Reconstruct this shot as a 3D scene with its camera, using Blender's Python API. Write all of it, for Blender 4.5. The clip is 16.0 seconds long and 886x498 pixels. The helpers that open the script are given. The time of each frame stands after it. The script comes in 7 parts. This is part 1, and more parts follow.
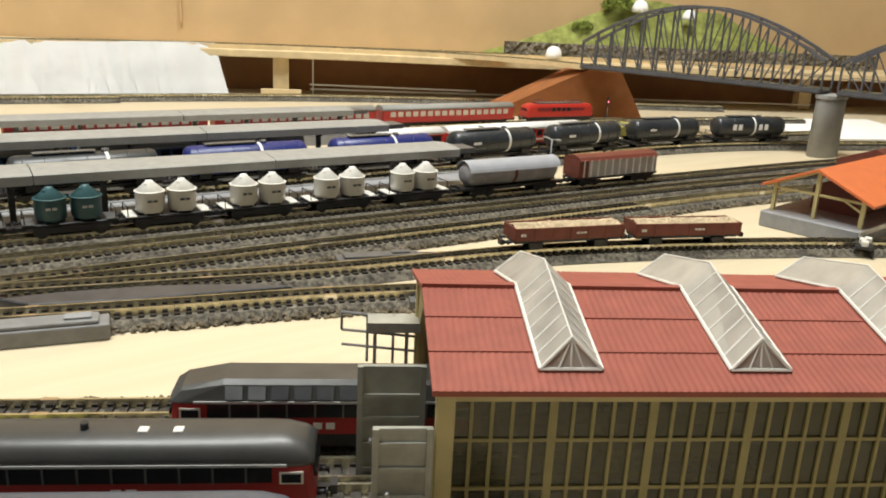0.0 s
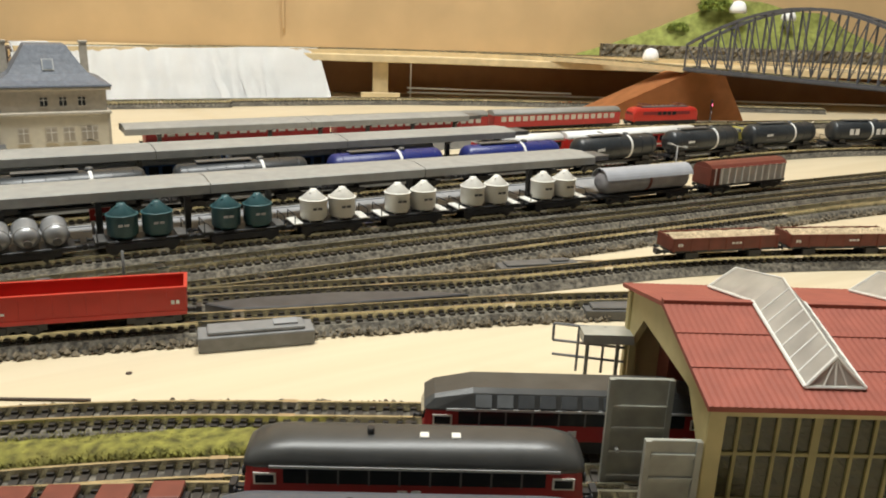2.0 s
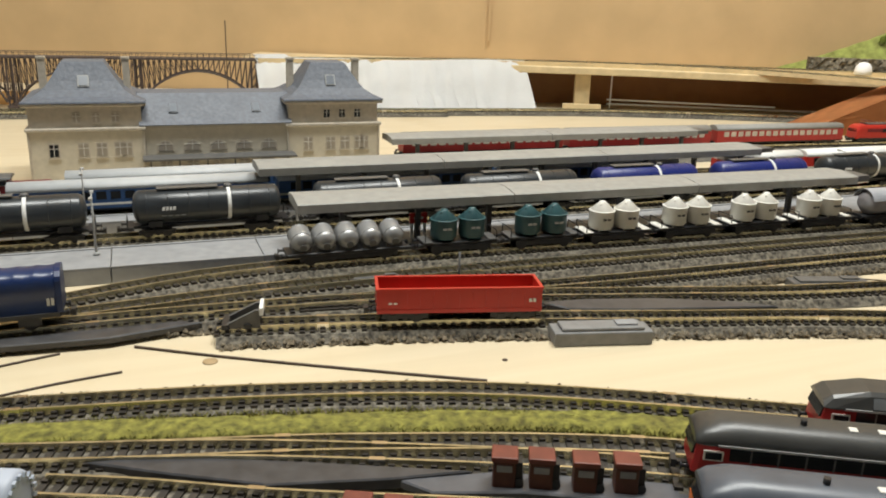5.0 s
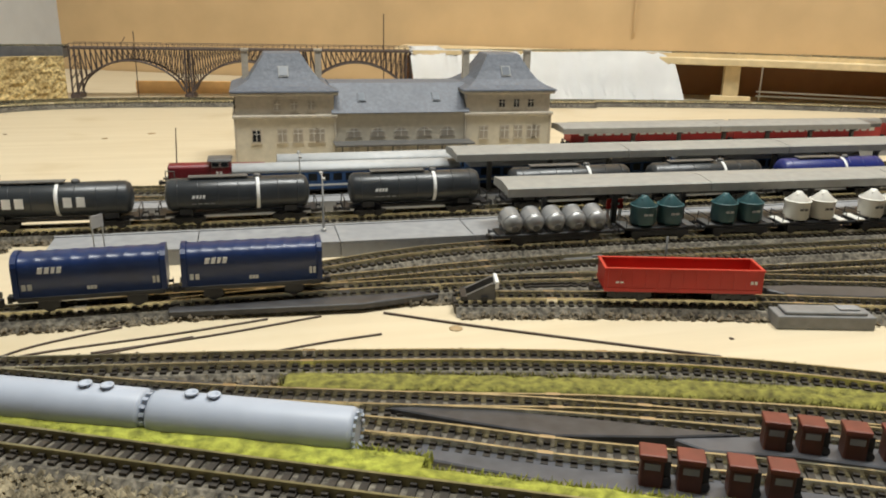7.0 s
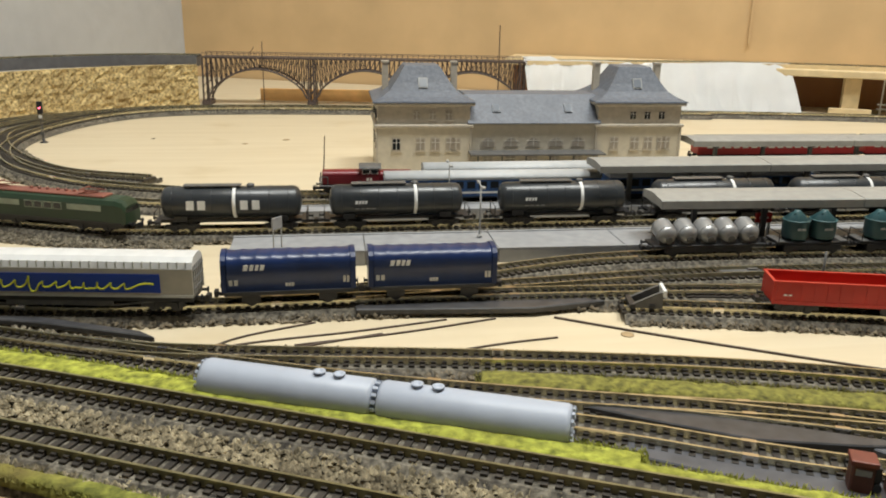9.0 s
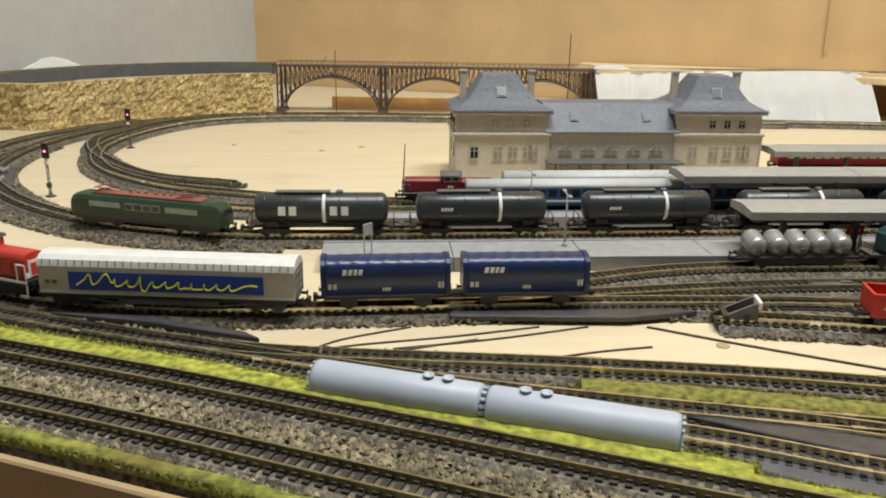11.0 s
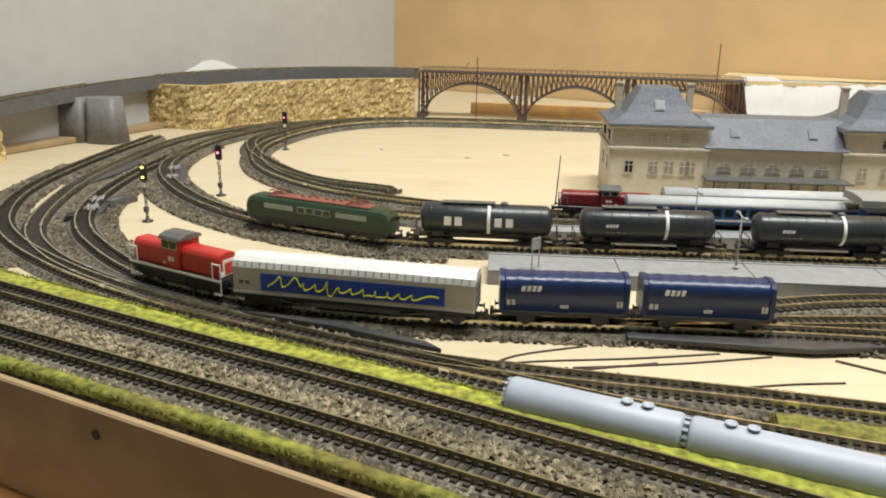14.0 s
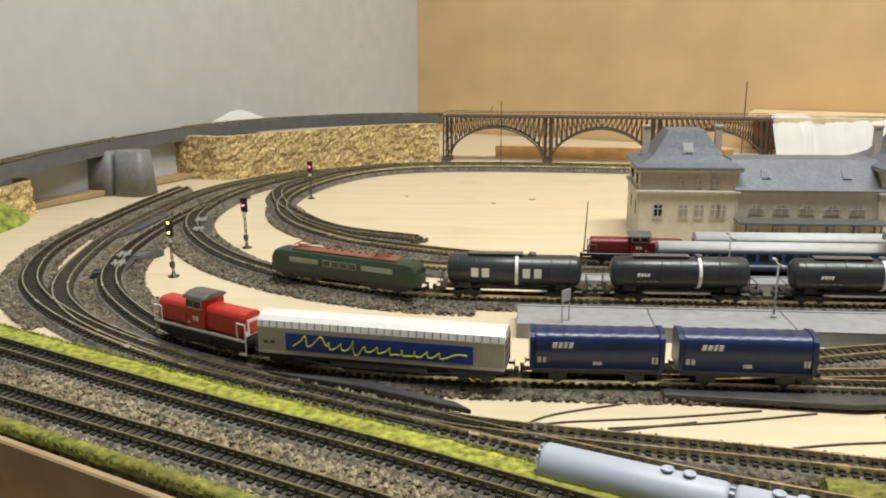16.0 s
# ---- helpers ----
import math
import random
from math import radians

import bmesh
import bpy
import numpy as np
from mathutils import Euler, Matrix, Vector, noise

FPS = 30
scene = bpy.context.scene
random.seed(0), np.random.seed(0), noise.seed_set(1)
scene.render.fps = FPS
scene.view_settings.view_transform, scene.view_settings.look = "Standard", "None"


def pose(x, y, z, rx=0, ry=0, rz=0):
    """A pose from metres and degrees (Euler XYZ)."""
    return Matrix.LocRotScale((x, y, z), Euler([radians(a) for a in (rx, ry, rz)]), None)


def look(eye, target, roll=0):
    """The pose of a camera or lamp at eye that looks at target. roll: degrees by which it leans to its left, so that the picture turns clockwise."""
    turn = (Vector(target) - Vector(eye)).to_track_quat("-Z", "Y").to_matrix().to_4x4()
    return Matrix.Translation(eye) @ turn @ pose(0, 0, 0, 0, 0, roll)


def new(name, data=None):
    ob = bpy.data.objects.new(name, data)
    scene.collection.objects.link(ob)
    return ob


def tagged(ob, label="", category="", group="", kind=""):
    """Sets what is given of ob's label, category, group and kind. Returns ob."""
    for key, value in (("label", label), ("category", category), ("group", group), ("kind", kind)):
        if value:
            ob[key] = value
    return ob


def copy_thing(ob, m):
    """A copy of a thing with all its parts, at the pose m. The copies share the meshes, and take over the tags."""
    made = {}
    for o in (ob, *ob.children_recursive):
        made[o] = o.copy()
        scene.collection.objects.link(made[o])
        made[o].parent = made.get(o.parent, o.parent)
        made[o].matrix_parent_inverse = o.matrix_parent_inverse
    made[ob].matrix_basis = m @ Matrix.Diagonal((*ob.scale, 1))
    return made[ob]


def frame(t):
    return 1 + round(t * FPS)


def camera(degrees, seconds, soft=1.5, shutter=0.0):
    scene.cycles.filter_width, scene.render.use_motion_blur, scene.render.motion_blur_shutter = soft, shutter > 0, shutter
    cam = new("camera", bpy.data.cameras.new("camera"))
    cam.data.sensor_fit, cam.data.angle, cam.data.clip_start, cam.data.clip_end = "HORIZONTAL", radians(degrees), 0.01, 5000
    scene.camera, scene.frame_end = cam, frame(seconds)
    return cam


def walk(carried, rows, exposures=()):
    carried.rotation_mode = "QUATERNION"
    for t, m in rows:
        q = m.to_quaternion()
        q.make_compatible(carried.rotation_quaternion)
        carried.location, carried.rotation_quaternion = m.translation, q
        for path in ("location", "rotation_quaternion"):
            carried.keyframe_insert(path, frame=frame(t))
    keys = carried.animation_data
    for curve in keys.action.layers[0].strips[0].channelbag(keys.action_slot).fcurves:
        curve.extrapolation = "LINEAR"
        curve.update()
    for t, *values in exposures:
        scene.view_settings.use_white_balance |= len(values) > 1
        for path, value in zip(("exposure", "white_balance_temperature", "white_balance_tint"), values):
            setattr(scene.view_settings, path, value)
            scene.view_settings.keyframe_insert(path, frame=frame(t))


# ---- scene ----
cam = camera(57.4, 16.0, soft=1.9, shutter=0.0)
PATH = [
    (0, (0.0637, 0.0234, 0.1343), (0.6098, 0.8095, -0.1555), 2.88),
    (0.5, (0.0512, 0.0280, 0.1369), (0.5843, 0.8233, -0.1518), 2.53),
    (1, (0.0363, 0.0371, 0.1412), (0.5531, 0.8440, -0.1448), 2.45),
    (1.5, (0.0236, 0.0414, 0.1404), (0.5271, 0.8549, -0.1507), 2.28),
    (2, (0.0110, 0.0451, 0.1409), (0.4980, 0.8669, -0.1548), 2.24),
    (2.5, (-0.0064, 0.0479, 0.1404), (0.4591, 0.8810, -0.1583), 2.28),
    (3, (-0.0233, 0.0499, 0.1430), (0.4200, 0.8953, -0.1550), 2.46),
    (3.5, (-0.0394, 0.0515, 0.1458), (0.3830, 0.9084, -0.1497), 2.44),
    (4, (-0.0560, 0.0519, 0.1477), (0.3406, 0.9214, -0.1469), 2.25),
    (4.5, (-0.0733, 0.0521, 0.1498), (0.2979, 0.9326, -0.1450), 2.10),
    (5, (-0.0917, 0.0514, 0.1512), (0.2511, 0.9429, -0.1448), 1.84),
    (7.5, (-0.1708, 0.0418, 0.1517), (0.0289, 0.9710, -0.1591), 0.92),
    (8, (-0.1816, 0.0393, 0.1527), (-0.0037, 0.9728, -0.1587), 0.66),
    (8.5, (-0.1966, 0.0369, 0.1544), (-0.0378, 0.9749, -0.1537), 1.00),
    (9, (-0.2108, 0.0342, 0.1571), (-0.0755, 0.9776, -0.1456), 1.07),
    (9.5, (-0.2202, 0.0315, 0.1584), (-0.1073, 0.9794, -0.1395), 0.75),
    (10, (-0.2291, 0.0315, 0.1576), (-0.1339, 0.9814, -0.1403), 0.73),
    (12.5, (-0.2363, 0.0283, 0.1617), (-0.1859, 0.9833, -0.1305), 0.87),
    (13, (-0.2489, 0.0428, 0.1550), (-0.2261, 0.9913, -0.1610), 0.77),
    (13.5, (-0.2669, 0.0376, 0.1564), (-0.3193, 0.9806, -0.1723), 0.50),
    (14, (-0.2697, 0.0297, 0.1664), (-0.3301, 0.9830, -0.1295), 1.08),
    (14.5, (-0.2721, 0.0375, 0.1658), (-0.3442, 0.9945, -0.1153), 1.34),
    (15, (-0.2714, 0.0329, 0.1682), (-0.3578, 0.9920, -0.1015), 0.44),
    (15.5, (-0.2684, 0.0394, 0.1686), (-0.3552, 1.0011, -0.0915), -0.11),
    (16, (-0.2707, 0.0406, 0.1727), (-0.3653, 1.0040, -0.0780), -0.49),
]
walk(cam, [(t, look(eye, target, roll)) for t, eye, target, roll in PATH], [(0.0, 0.16), (1.5, 0.10), (3.5, 0.0), (10.0, 0.0), (12.5, 0.10), (14.0, 0.20), (16.0, 0.12)])

# ---------------------------------------------------------------- light
world = bpy.data.worlds.new("room")
scene.world = world
world.use_nodes = True
world.node_tree.nodes["Background"].inputs[0].default_value = (1.0, 0.97, 0.92, 1)
world.node_tree.nodes["Background"].inputs[1].default_value = 0.13
scene.view_settings.exposure = 0.0


def area(name, eye, target, w, h, power, col):
    la = bpy.data.lights.new(name, "AREA")
    la.shape, la.size, la.size_y, la.energy, la.color = "RECTANGLE", w, h, power, col
    ob = new(name, la)
    ob.matrix_world = look(eye, target)
    return ob


LAMPS = [(-0.16, 0.36), (0.50, 0.50)]
for lx, ly in LAMPS:
    area("ceiling_light_glow", (lx, ly, 1.52), (lx, ly, 0), 0.5, 0.28, 19.0, (0.97, 0.985, 0.94))

# ---------------------------------------------------------------- materials
MATS = {}


def mat(name, col, rough=0.5, metal=0.0, var=0.12, scale=120.0, bump=0.0, tone=None, stain=None, rand=0.0, spec=0.5, trans=0.0, alpha=1.0):
    """Two scales of noise over a base colour, with matching roughness and bump. stain: a second colour in patches."""
    if name in MATS:
        return MATS[name]
    m = bpy.data.materials.new(name)
    m.use_nodes = True
    nt = m.node_tree
    n, l = nt.nodes, nt.links
    b = n["Principled BSDF"]
    tc = n.new("ShaderNodeTexCoord")
    geo = n.new("ShaderNodeNewGeometry")
    fine = n.new("ShaderNodeTexNoise")
    fine.inputs["Scale"].default_value, fine.inputs["Detail"].default_value = scale, 6
    big = n.new("ShaderNodeTexNoise")
    big.inputs["Scale"].default_value, big.inputs["Detail"].default_value = scale / 9, 4
    for t in (fine, big):
        l.new(geo.outputs["Position"], t.inputs["Vector"])
    ramp = n.new("ShaderNodeValToRGB")
    c0 = tuple(c * (1 - 1.6 * var) for c in col)
    c1 = tuple(min(1, c * (1 + 1.6 * var)) for c in (tone or col))
    ramp.color_ramp.elements[0].position, ramp.color_ramp.elements[1].position = 0.3, 0.7
    ramp.color_ramp.elements[0].color, ramp.color_ramp.elements[1].color = (*c0, 1), (*c1, 1)
    l.new(fine.outputs["Fac"], ramp.inputs[0])
    out = ramp.outputs[0]
    mixb = n.new("ShaderNodeMix")
    mixb.data_type, mixb.blend_type = "RGBA", "MIX"
    rb = n.new("ShaderNodeValToRGB")
    rb.color_ramp.elements[0].position, rb.color_ramp.elements[1].position = 0.48, 0.68
    rb.color_ramp.elements[0].color, rb.color_ramp.elements[1].color = (0, 0, 0, 1), (0.55, 0.55, 0.55, 1)
    l.new(big.outputs["Fac"], rb.inputs[0])
    l.new(rb.outputs[0], mixb.inputs[0])
    l.new(out, mixb.inputs[6])
    mixb.inputs[7].default_value = (*(stain or tuple(c * (1 - var) for c in col)), 1)
    out = mixb.outputs[2]
    if rand:
        info = n.new("ShaderNodeObjectInfo")
        hsv = n.new("ShaderNodeHueSaturation")
        mr = n.new("ShaderNodeMapRange")
        mr.inputs[3].default_value, mr.inputs[4].default_value = 1 - rand, 1 + rand
        l.new(info.outputs["Random"], mr.inputs[0])
        l.new(mr.outputs[0], hsv.inputs["Value"])
        l.new(out, hsv.inputs["Color"])
        out = hsv.outputs[0]
    l.new(out, b.inputs["Base Color"])
    rr = n.new("ShaderNodeMapRange")
    rr.inputs[3].default_value, rr.inputs[4].default_value = max(0.03, rough - 0.1), min(1, rough + 0.1)
    l.new(big.outputs["Fac"], rr.inputs[0])
    l.new(rr.outputs[0], b.inputs["Roughness"])
    b.inputs["Metallic"].default_value = metal
    b.inputs["Specular IOR Level"].default_value = spec
    if trans:
        b.inputs["Transmission Weight"].default_value = trans
    if alpha < 1:
        b.inputs["Alpha"].default_value = alpha
    if bump:
        bp = n.new("ShaderNodeBump")
        bp.inputs["Strength"].default_value, bp.inputs["Distance"].default_value = bump, 0.001
        l.new(fine.outputs["Fac"], bp.inputs["Height"])
        l.new(bp.outputs[0], b.inputs["Normal"])
    MATS[name] = m
    return m


def glow(name, col, power):
    m = bpy.data.materials.new(name)
    m.use_nodes = True
    b = m.node_tree.nodes["Principled BSDF"]
    b.inputs["Base Color"].default_value = (*col, 1)
    b.inputs["Emission Color"].default_value = (*col, 1)
    b.inputs["Emission Strength"].default_value = power
    return m


def plywood():
    """Pale birch plywood: long soft grain, faint blotches, tiny dark flecks."""
    m = bpy.data.materials.new("plywood")
    m.use_nodes = True
    n, l = m.node_tree.nodes, m.node_tree.links
    b = n["Principled BSDF"]
    geo = n.new("ShaderNodeNewGeometry")
    mp = n.new("ShaderNodeMapping")
    mp.inputs["Rotation"].default_value = (0, 0, radians(23))
    mp.inputs["Scale"].default_value = (5, 60, 60)
    l.new(geo.outputs["Position"], mp.inputs["Vector"])
    g = n.new("ShaderNodeTexNoise")
    g.inputs["Scale"].default_value, g.inputs["Detail"].default_value, g.inputs["Distortion"].default_value = 1.4, 7, 0.6
    l.new(mp.outputs[0], g.inputs["Vector"])
    r = n.new("ShaderNodeValToRGB")
    r.color_ramp.elements[0].position, r.color_ramp.elements[1].position = 0.3, 0.75
    r.color_ramp.elements[0].color, r.color_ramp.elements[1].color = (0.575, 0.480, 0.325, 1), (0.635, 0.545, 0.385, 1)
    l.new(g.outputs["Fac"], r.inputs[0])
    f = n.new("ShaderNodeTexNoise")
    f.inputs["Scale"].default_value, f.inputs["Detail"].default_value = 14, 8
    l.new(geo.outputs["Position"], f.inputs["Vector"])
    rf = n.new("ShaderNodeValToRGB")
    rf.color_ramp.elements[0].position, rf.color_ramp.elements[1].position = 0.25, 0.42
    rf.color_ramp.elements[0].color, rf.color_ramp.elements[1].color = (0.86, 0.82, 0.74, 1), (1, 1, 1, 1)
    l.new(f.outputs["Fac"], rf.inputs[0])
    mx = n.new("ShaderNodeMix")
    mx.data_type, mx.blend_type = "RGBA", "MULTIPLY"
    mx.inputs[0].default_value = 0.8
    l.new(r.outputs[0], mx.inputs[6])
    l.new(rf.outputs[0], mx.inputs[7])
    l.new(mx.outputs[2], b.inputs["Base Color"])
    b.inputs["Roughness"].default_value = 0.55
    bp = n.new("ShaderNodeBump")
    bp.inputs["Strength"].default_value, bp.inputs["Distance"].default_value = 0.15, 0.0005
    l.new(g.outputs["Fac"], bp.inputs["Height"])
    l.new(bp.outputs[0], b.inputs["Normal"])
    return m


PLY = plywood()
WALLW = mat("painted_wall", (0.48, 0.49, 0.495), 0.8, var=0.03, scale=40, bump=0.1)
WALLO = mat("ochre_hardboard", (0.60, 0.415, 0.215), 0.6, var=0.05, scale=14, bump=0.05)
BROWN = mat("brown_board", (0.30, 0.135, 0.045), 0.6, var=0.1, scale=30, bump=0.1)
FASCIA = mat("fascia_board", (0.36, 0.255, 0.135), 0.6, var=0.08, scale=60, bump=0.1)
ORANGEWOOD = mat("varnished_pine", (0.42, 0.21, 0.07), 0.45, var=0.15, scale=25, bump=0.1)
CREAMWOOD = mat("raw_pine", (0.68, 0.53, 0.30), 0.6, var=0.1, scale=60, bump=0.1)
CARPET = mat("room_floor", (0.16, 0.12, 0.09), 0.9, var=0.2, scale=80, bump=0.3)
CEIL = mat("ceiling_paint", (0.75, 0.72, 0.66), 0.9, var=0.03, scale=30)
STONE = mat("ballast_stone", (0.058, 0.046, 0.032), 0.85, var=0.5, scale=420, bump=0.9, tone=(0.135, 0.12, 0.093), stain=(0.04, 0.034, 0.028))
CHIPD = mat("ballast_chip_dark", (0.14, 0.12, 0.086), 0.9, var=0.45, scale=260, bump=0.5, tone=(0.20, 0.175, 0.13), stain=(0.065, 0.053, 0.037), spec=0.2)
CHIPY = mat("ballast_chip_brown", (0.13, 0.105, 0.072), 0.9, var=0.45, scale=260, bump=0.5, tone=(0.19, 0.16, 0.115), stain=(0.05, 0.04, 0.028), spec=0.2)
CHIP = mat("ballast_chip", (0.18, 0.15, 0.095), 0.9, var=0.45, scale=260, bump=0.5, tone=(0.32, 0.275, 0.185), stain=(0.075, 0.062, 0.045), spec=0.2)
SLEEPER = mat("sleeper_plastic", (0.034, 0.027, 0.020), 0.6, var=0.25, scale=500, bump=0.2, rand=0.25)
JOINER = mat("bright_joiner", (0.75, 0.72, 0.64), 0.18, metal=1.0, var=0.06, scale=160)
DULL = mat("weathered_rail", (0.22, 0.195, 0.10), 0.40, metal=0.5, var=0.2, scale=160, stain=(0.10, 0.085, 0.045))
RAIL = mat("nickel_rail", (0.60, 0.56, 0.40), 0.26, metal=0.85, var=0.2, scale=160, stain=(0.36, 0.32, 0.19))
BLACKP = mat("black_plastic", (0.018, 0.018, 0.020), 0.42, var=0.2, scale=200, bump=0.1)
DECKP = mat("turnout_plastic", (0.050, 0.050, 0.055), 0.38, var=0.2, scale=150, bump=0.1, stain=(0.085, 0.08, 0.075))
DECKG = mat("deck_grey_plastic", (0.085, 0.087, 0.098), 0.45, var=0.12, scale=150, bump=0.1)
GREYP = mat("grey_plastic", (0.20, 0.20, 0.20), 0.5, var=0.1, scale=200, bump=0.1)
DARKGREY = mat("dark_grey_plastic", (0.10, 0.098, 0.095), 0.5, var=0.15, scale=200, bump=0.1)
PLATF = mat("platform_grey", (0.27, 0.275, 0.285), 0.6, var=0.08, scale=140, bump=0.15)
ROOFG = mat("platform_roof_grey", (0.29, 0.285, 0.265), 0.6, var=0.06, scale=160, bump=0.12, stain=(0.24, 0.235, 0.22))
RED = mat("traffic_red", (0.55, 0.030, 0.022), 0.42, var=0.06, scale=90)
REDB = mat("bright_red", (0.47, 0.028, 0.018), 0.38, var=0.05, scale=90)
# Traffic red, darkened for the shade on the near side of the big diesels
REDL = mat("loco_red_shaded", (0.34, 0.018, 0.018), 0.4, var=0.08, scale=90)
REDD = mat("dark_red", (0.17, 0.012, 0.018), 0.38, var=0.08, scale=90)
CREAMY = mat("loco_white", (0.72, 0.70, 0.64), 0.45, var=0.05, scale=120)
LOCOROOF = mat("loco_roof_grey", (0.050, 0.050, 0.048), 0.33, var=0.15, scale=130, bump=0.1)
LOCOROOF2 = mat("loco_roof_blue_grey", (0.075, 0.085, 0.105), 0.36, var=0.1, scale=130)
ORANGE = mat("orange_front", (0.75, 0.18, 0.015), 0.4, var=0.06, scale=90)
NAVY = mat("navy_tarpaulin", (0.009, 0.024, 0.090), 0.33, var=0.12, scale=80)
SILVER = mat("silver_paint", (0.50, 0.50, 0.49), 0.36, metal=0.35, var=0.06, scale=120)
BEIGE = mat("wagon_side", (0.44, 0.41, 0.35), 0.5, var=0.06, scale=120)
PANELB = mat("panel_blue", (0.012, 0.05, 0.34), 0.42, var=0.05, scale=90)
LIME = mat("lime_paint", (0.55, 0.58, 0.03), 0.5, var=0.05, scale=90)
TANK = mat("tank_black", (0.026, 0.030, 0.034), 0.34, var=0.15, scale=70)
WHITE = mat("white_paint", (0.78, 0.78, 0.76), 0.5, var=0.03, scale=150)
SILOW = mat("silo_white", (0.80, 0.78, 0.72), 0.45, var=0.04, scale=120, stain=(0.6, 0.56, 0.48))
SILOG = mat("silo_green", (0.035, 0.095, 0.105), 0.4, var=0.1, scale=100)
CHROME = mat("silver_tank", (0.34, 0.34, 0.34), 0.38, metal=0.45, var=0.06, scale=120)
CYLG = mat("unpainted_grey_plastic", (0.40, 0.44, 0.52), 0.45, var=0.04, scale=80)
GREENL = mat("loco_green", (0.018, 0.042, 0.020), 0.4, var=0.1, scale=100)
RUST = mat("oxide_red", (0.15, 0.036, 0.022), 0.5, var=0.12, scale=150)
LOAD = mat("gravel_load", (0.46, 0.36, 0.23), 0.9, var=0.3, scale=700, bump=0.8)
GLASS = mat("dark_glazing", (0.02, 0.022, 0.025), 0.12, var=0.05, scale=60)
COACHB = mat("coach_blue", (0.03, 0.085, 0.22), 0.42, var=0.08, scale=100)
COACHR = mat("coach_roof_light", (0.45, 0.465, 0.475), 0.5, var=0.05, scale=120)
ROOFPANE = mat("roof_light_pane", (0.15, 0.17, 0.20), 0.65, var=0.08, scale=150)
SLATE = mat("slate_roof", (0.115, 0.128, 0.155), 0.55, var=0.12, scale=300, bump=0.4)
PLASTER = mat("station_plaster", (0.56, 0.51, 0.41), 0.7, var=0.05, scale=200, bump=0.15)
SAND = mat("station_sandstone", (0.46, 0.41, 0.335), 0.7, var=0.08, scale=250, bump=0.2)
TILE = mat("red_tile_roof", (0.27, 0.070, 0.046), 0.75, var=0.08, scale=150, bump=0.1)
TILEO = mat("orange_tile_roof", (0.62, 0.16, 0.050), 0.55, var=0.06, scale=150, bump=0.1)
# Darker copy of the shed cream, with the shade under the eaves put in
HALLM = mat("hall_cream_shaded", (0.25, 0.215, 0.085), 0.55, var=0.08, scale=120)
HALLW = mat("hall_cream", (0.46, 0.39, 0.19), 0.55, var=0.06, scale=120)
CLAY = mat("orange_plaster", (0.62, 0.27, 0.10), 0.8, var=0.1, scale=60, bump=0.4, stain=(0.50, 0.20, 0.07))
TRUSS = mat("bridge_grey", (0.085, 0.085, 0.095), 0.5, var=0.12, scale=150)
VIADUCT = mat("viaduct_brown", (0.085, 0.062, 0.055), 0.6, var=0.15, scale=150)
CONCRETE = mat("concrete_grey", (0.30, 0.30, 0.29), 0.7, var=0.08, scale=80, bump=0.15)
CORK = mat("cork_bark", (0.38, 0.27, 0.115), 0.9, var=0.35, scale=330, bump=1.0, tone=(0.56, 0.43, 0.20), stain=(0.24, 0.15, 0.055))
GRASS = mat("grass_mat", (0.19, 0.21, 0.024), 0.95, var=0.3, scale=260, bump=0.8, tone=(0.30, 0.315, 0.045), stain=(0.20, 0.19, 0.03))
GRASSF = mat("worn_grass", (0.135, 0.150, 0.020), 0.95, var=0.3, scale=260, bump=0.8, tone=(0.20, 0.205, 0.036), stain=(0.17, 0.12, 0.04))
GRASSO = mat("olive_grass", (0.125, 0.115, 0.022), 0.95, var=0.3, scale=260, bump=0.8, tone=(0.185, 0.175, 0.034), stain=(0.12, 0.095, 0.03))
HILL = mat("pale_hill_green", (0.22, 0.225, 0.055), 0.95, var=0.18, scale=90, bump=0.5, tone=(0.27, 0.30, 0.075), stain=(0.15, 0.18, 0.035))
GRASSD = mat("hill_green", (0.135, 0.195, 0.022), 0.95, var=0.3, scale=120, bump=0.8, tone=(0.26, 0.31, 0.06), stain=(0.10, 0.145, 0.02))
PAPER = mat("white_sheet", (0.92, 0.92, 0.91), 0.8, var=0.02, scale=30, bump=0.05)
GAUZE = mat("skylight_plastic", (0.66, 0.63, 0.56), 0.45, var=0.10, scale=90, bump=0.25, alpha=0.70)
CLEARP = mat("door_translucent_grey", (0.33, 0.33, 0.29), 0.35, var=0.12, scale=150, bump=0.1)
BOXB = mat("box_brown", (0.105, 0.034, 0.020), 0.5, var=0.15, scale=200)
STEELW = mat("lamp_post_grey", (0.34, 0.34, 0.33), 0.5, var=0.08, scale=200)
WIRE = mat("dark_wire", (0.07, 0.045, 0.03), 0.6, var=0.1, scale=200)
YELLOW = mat("wagon_yellow", (0.50, 0.45, 0.10), 0.5, var=0.06, scale=100)
COPPER = mat("pantograph_red", (0.22, 0.075, 0.05), 0.5, var=0.08, scale=100)
GLOWR = glow("signal_red", (1.0, 0.12, 0.2), 6)
GLOWY = glow("signal_yellow", (1.0, 0.85, 0.15), 5)


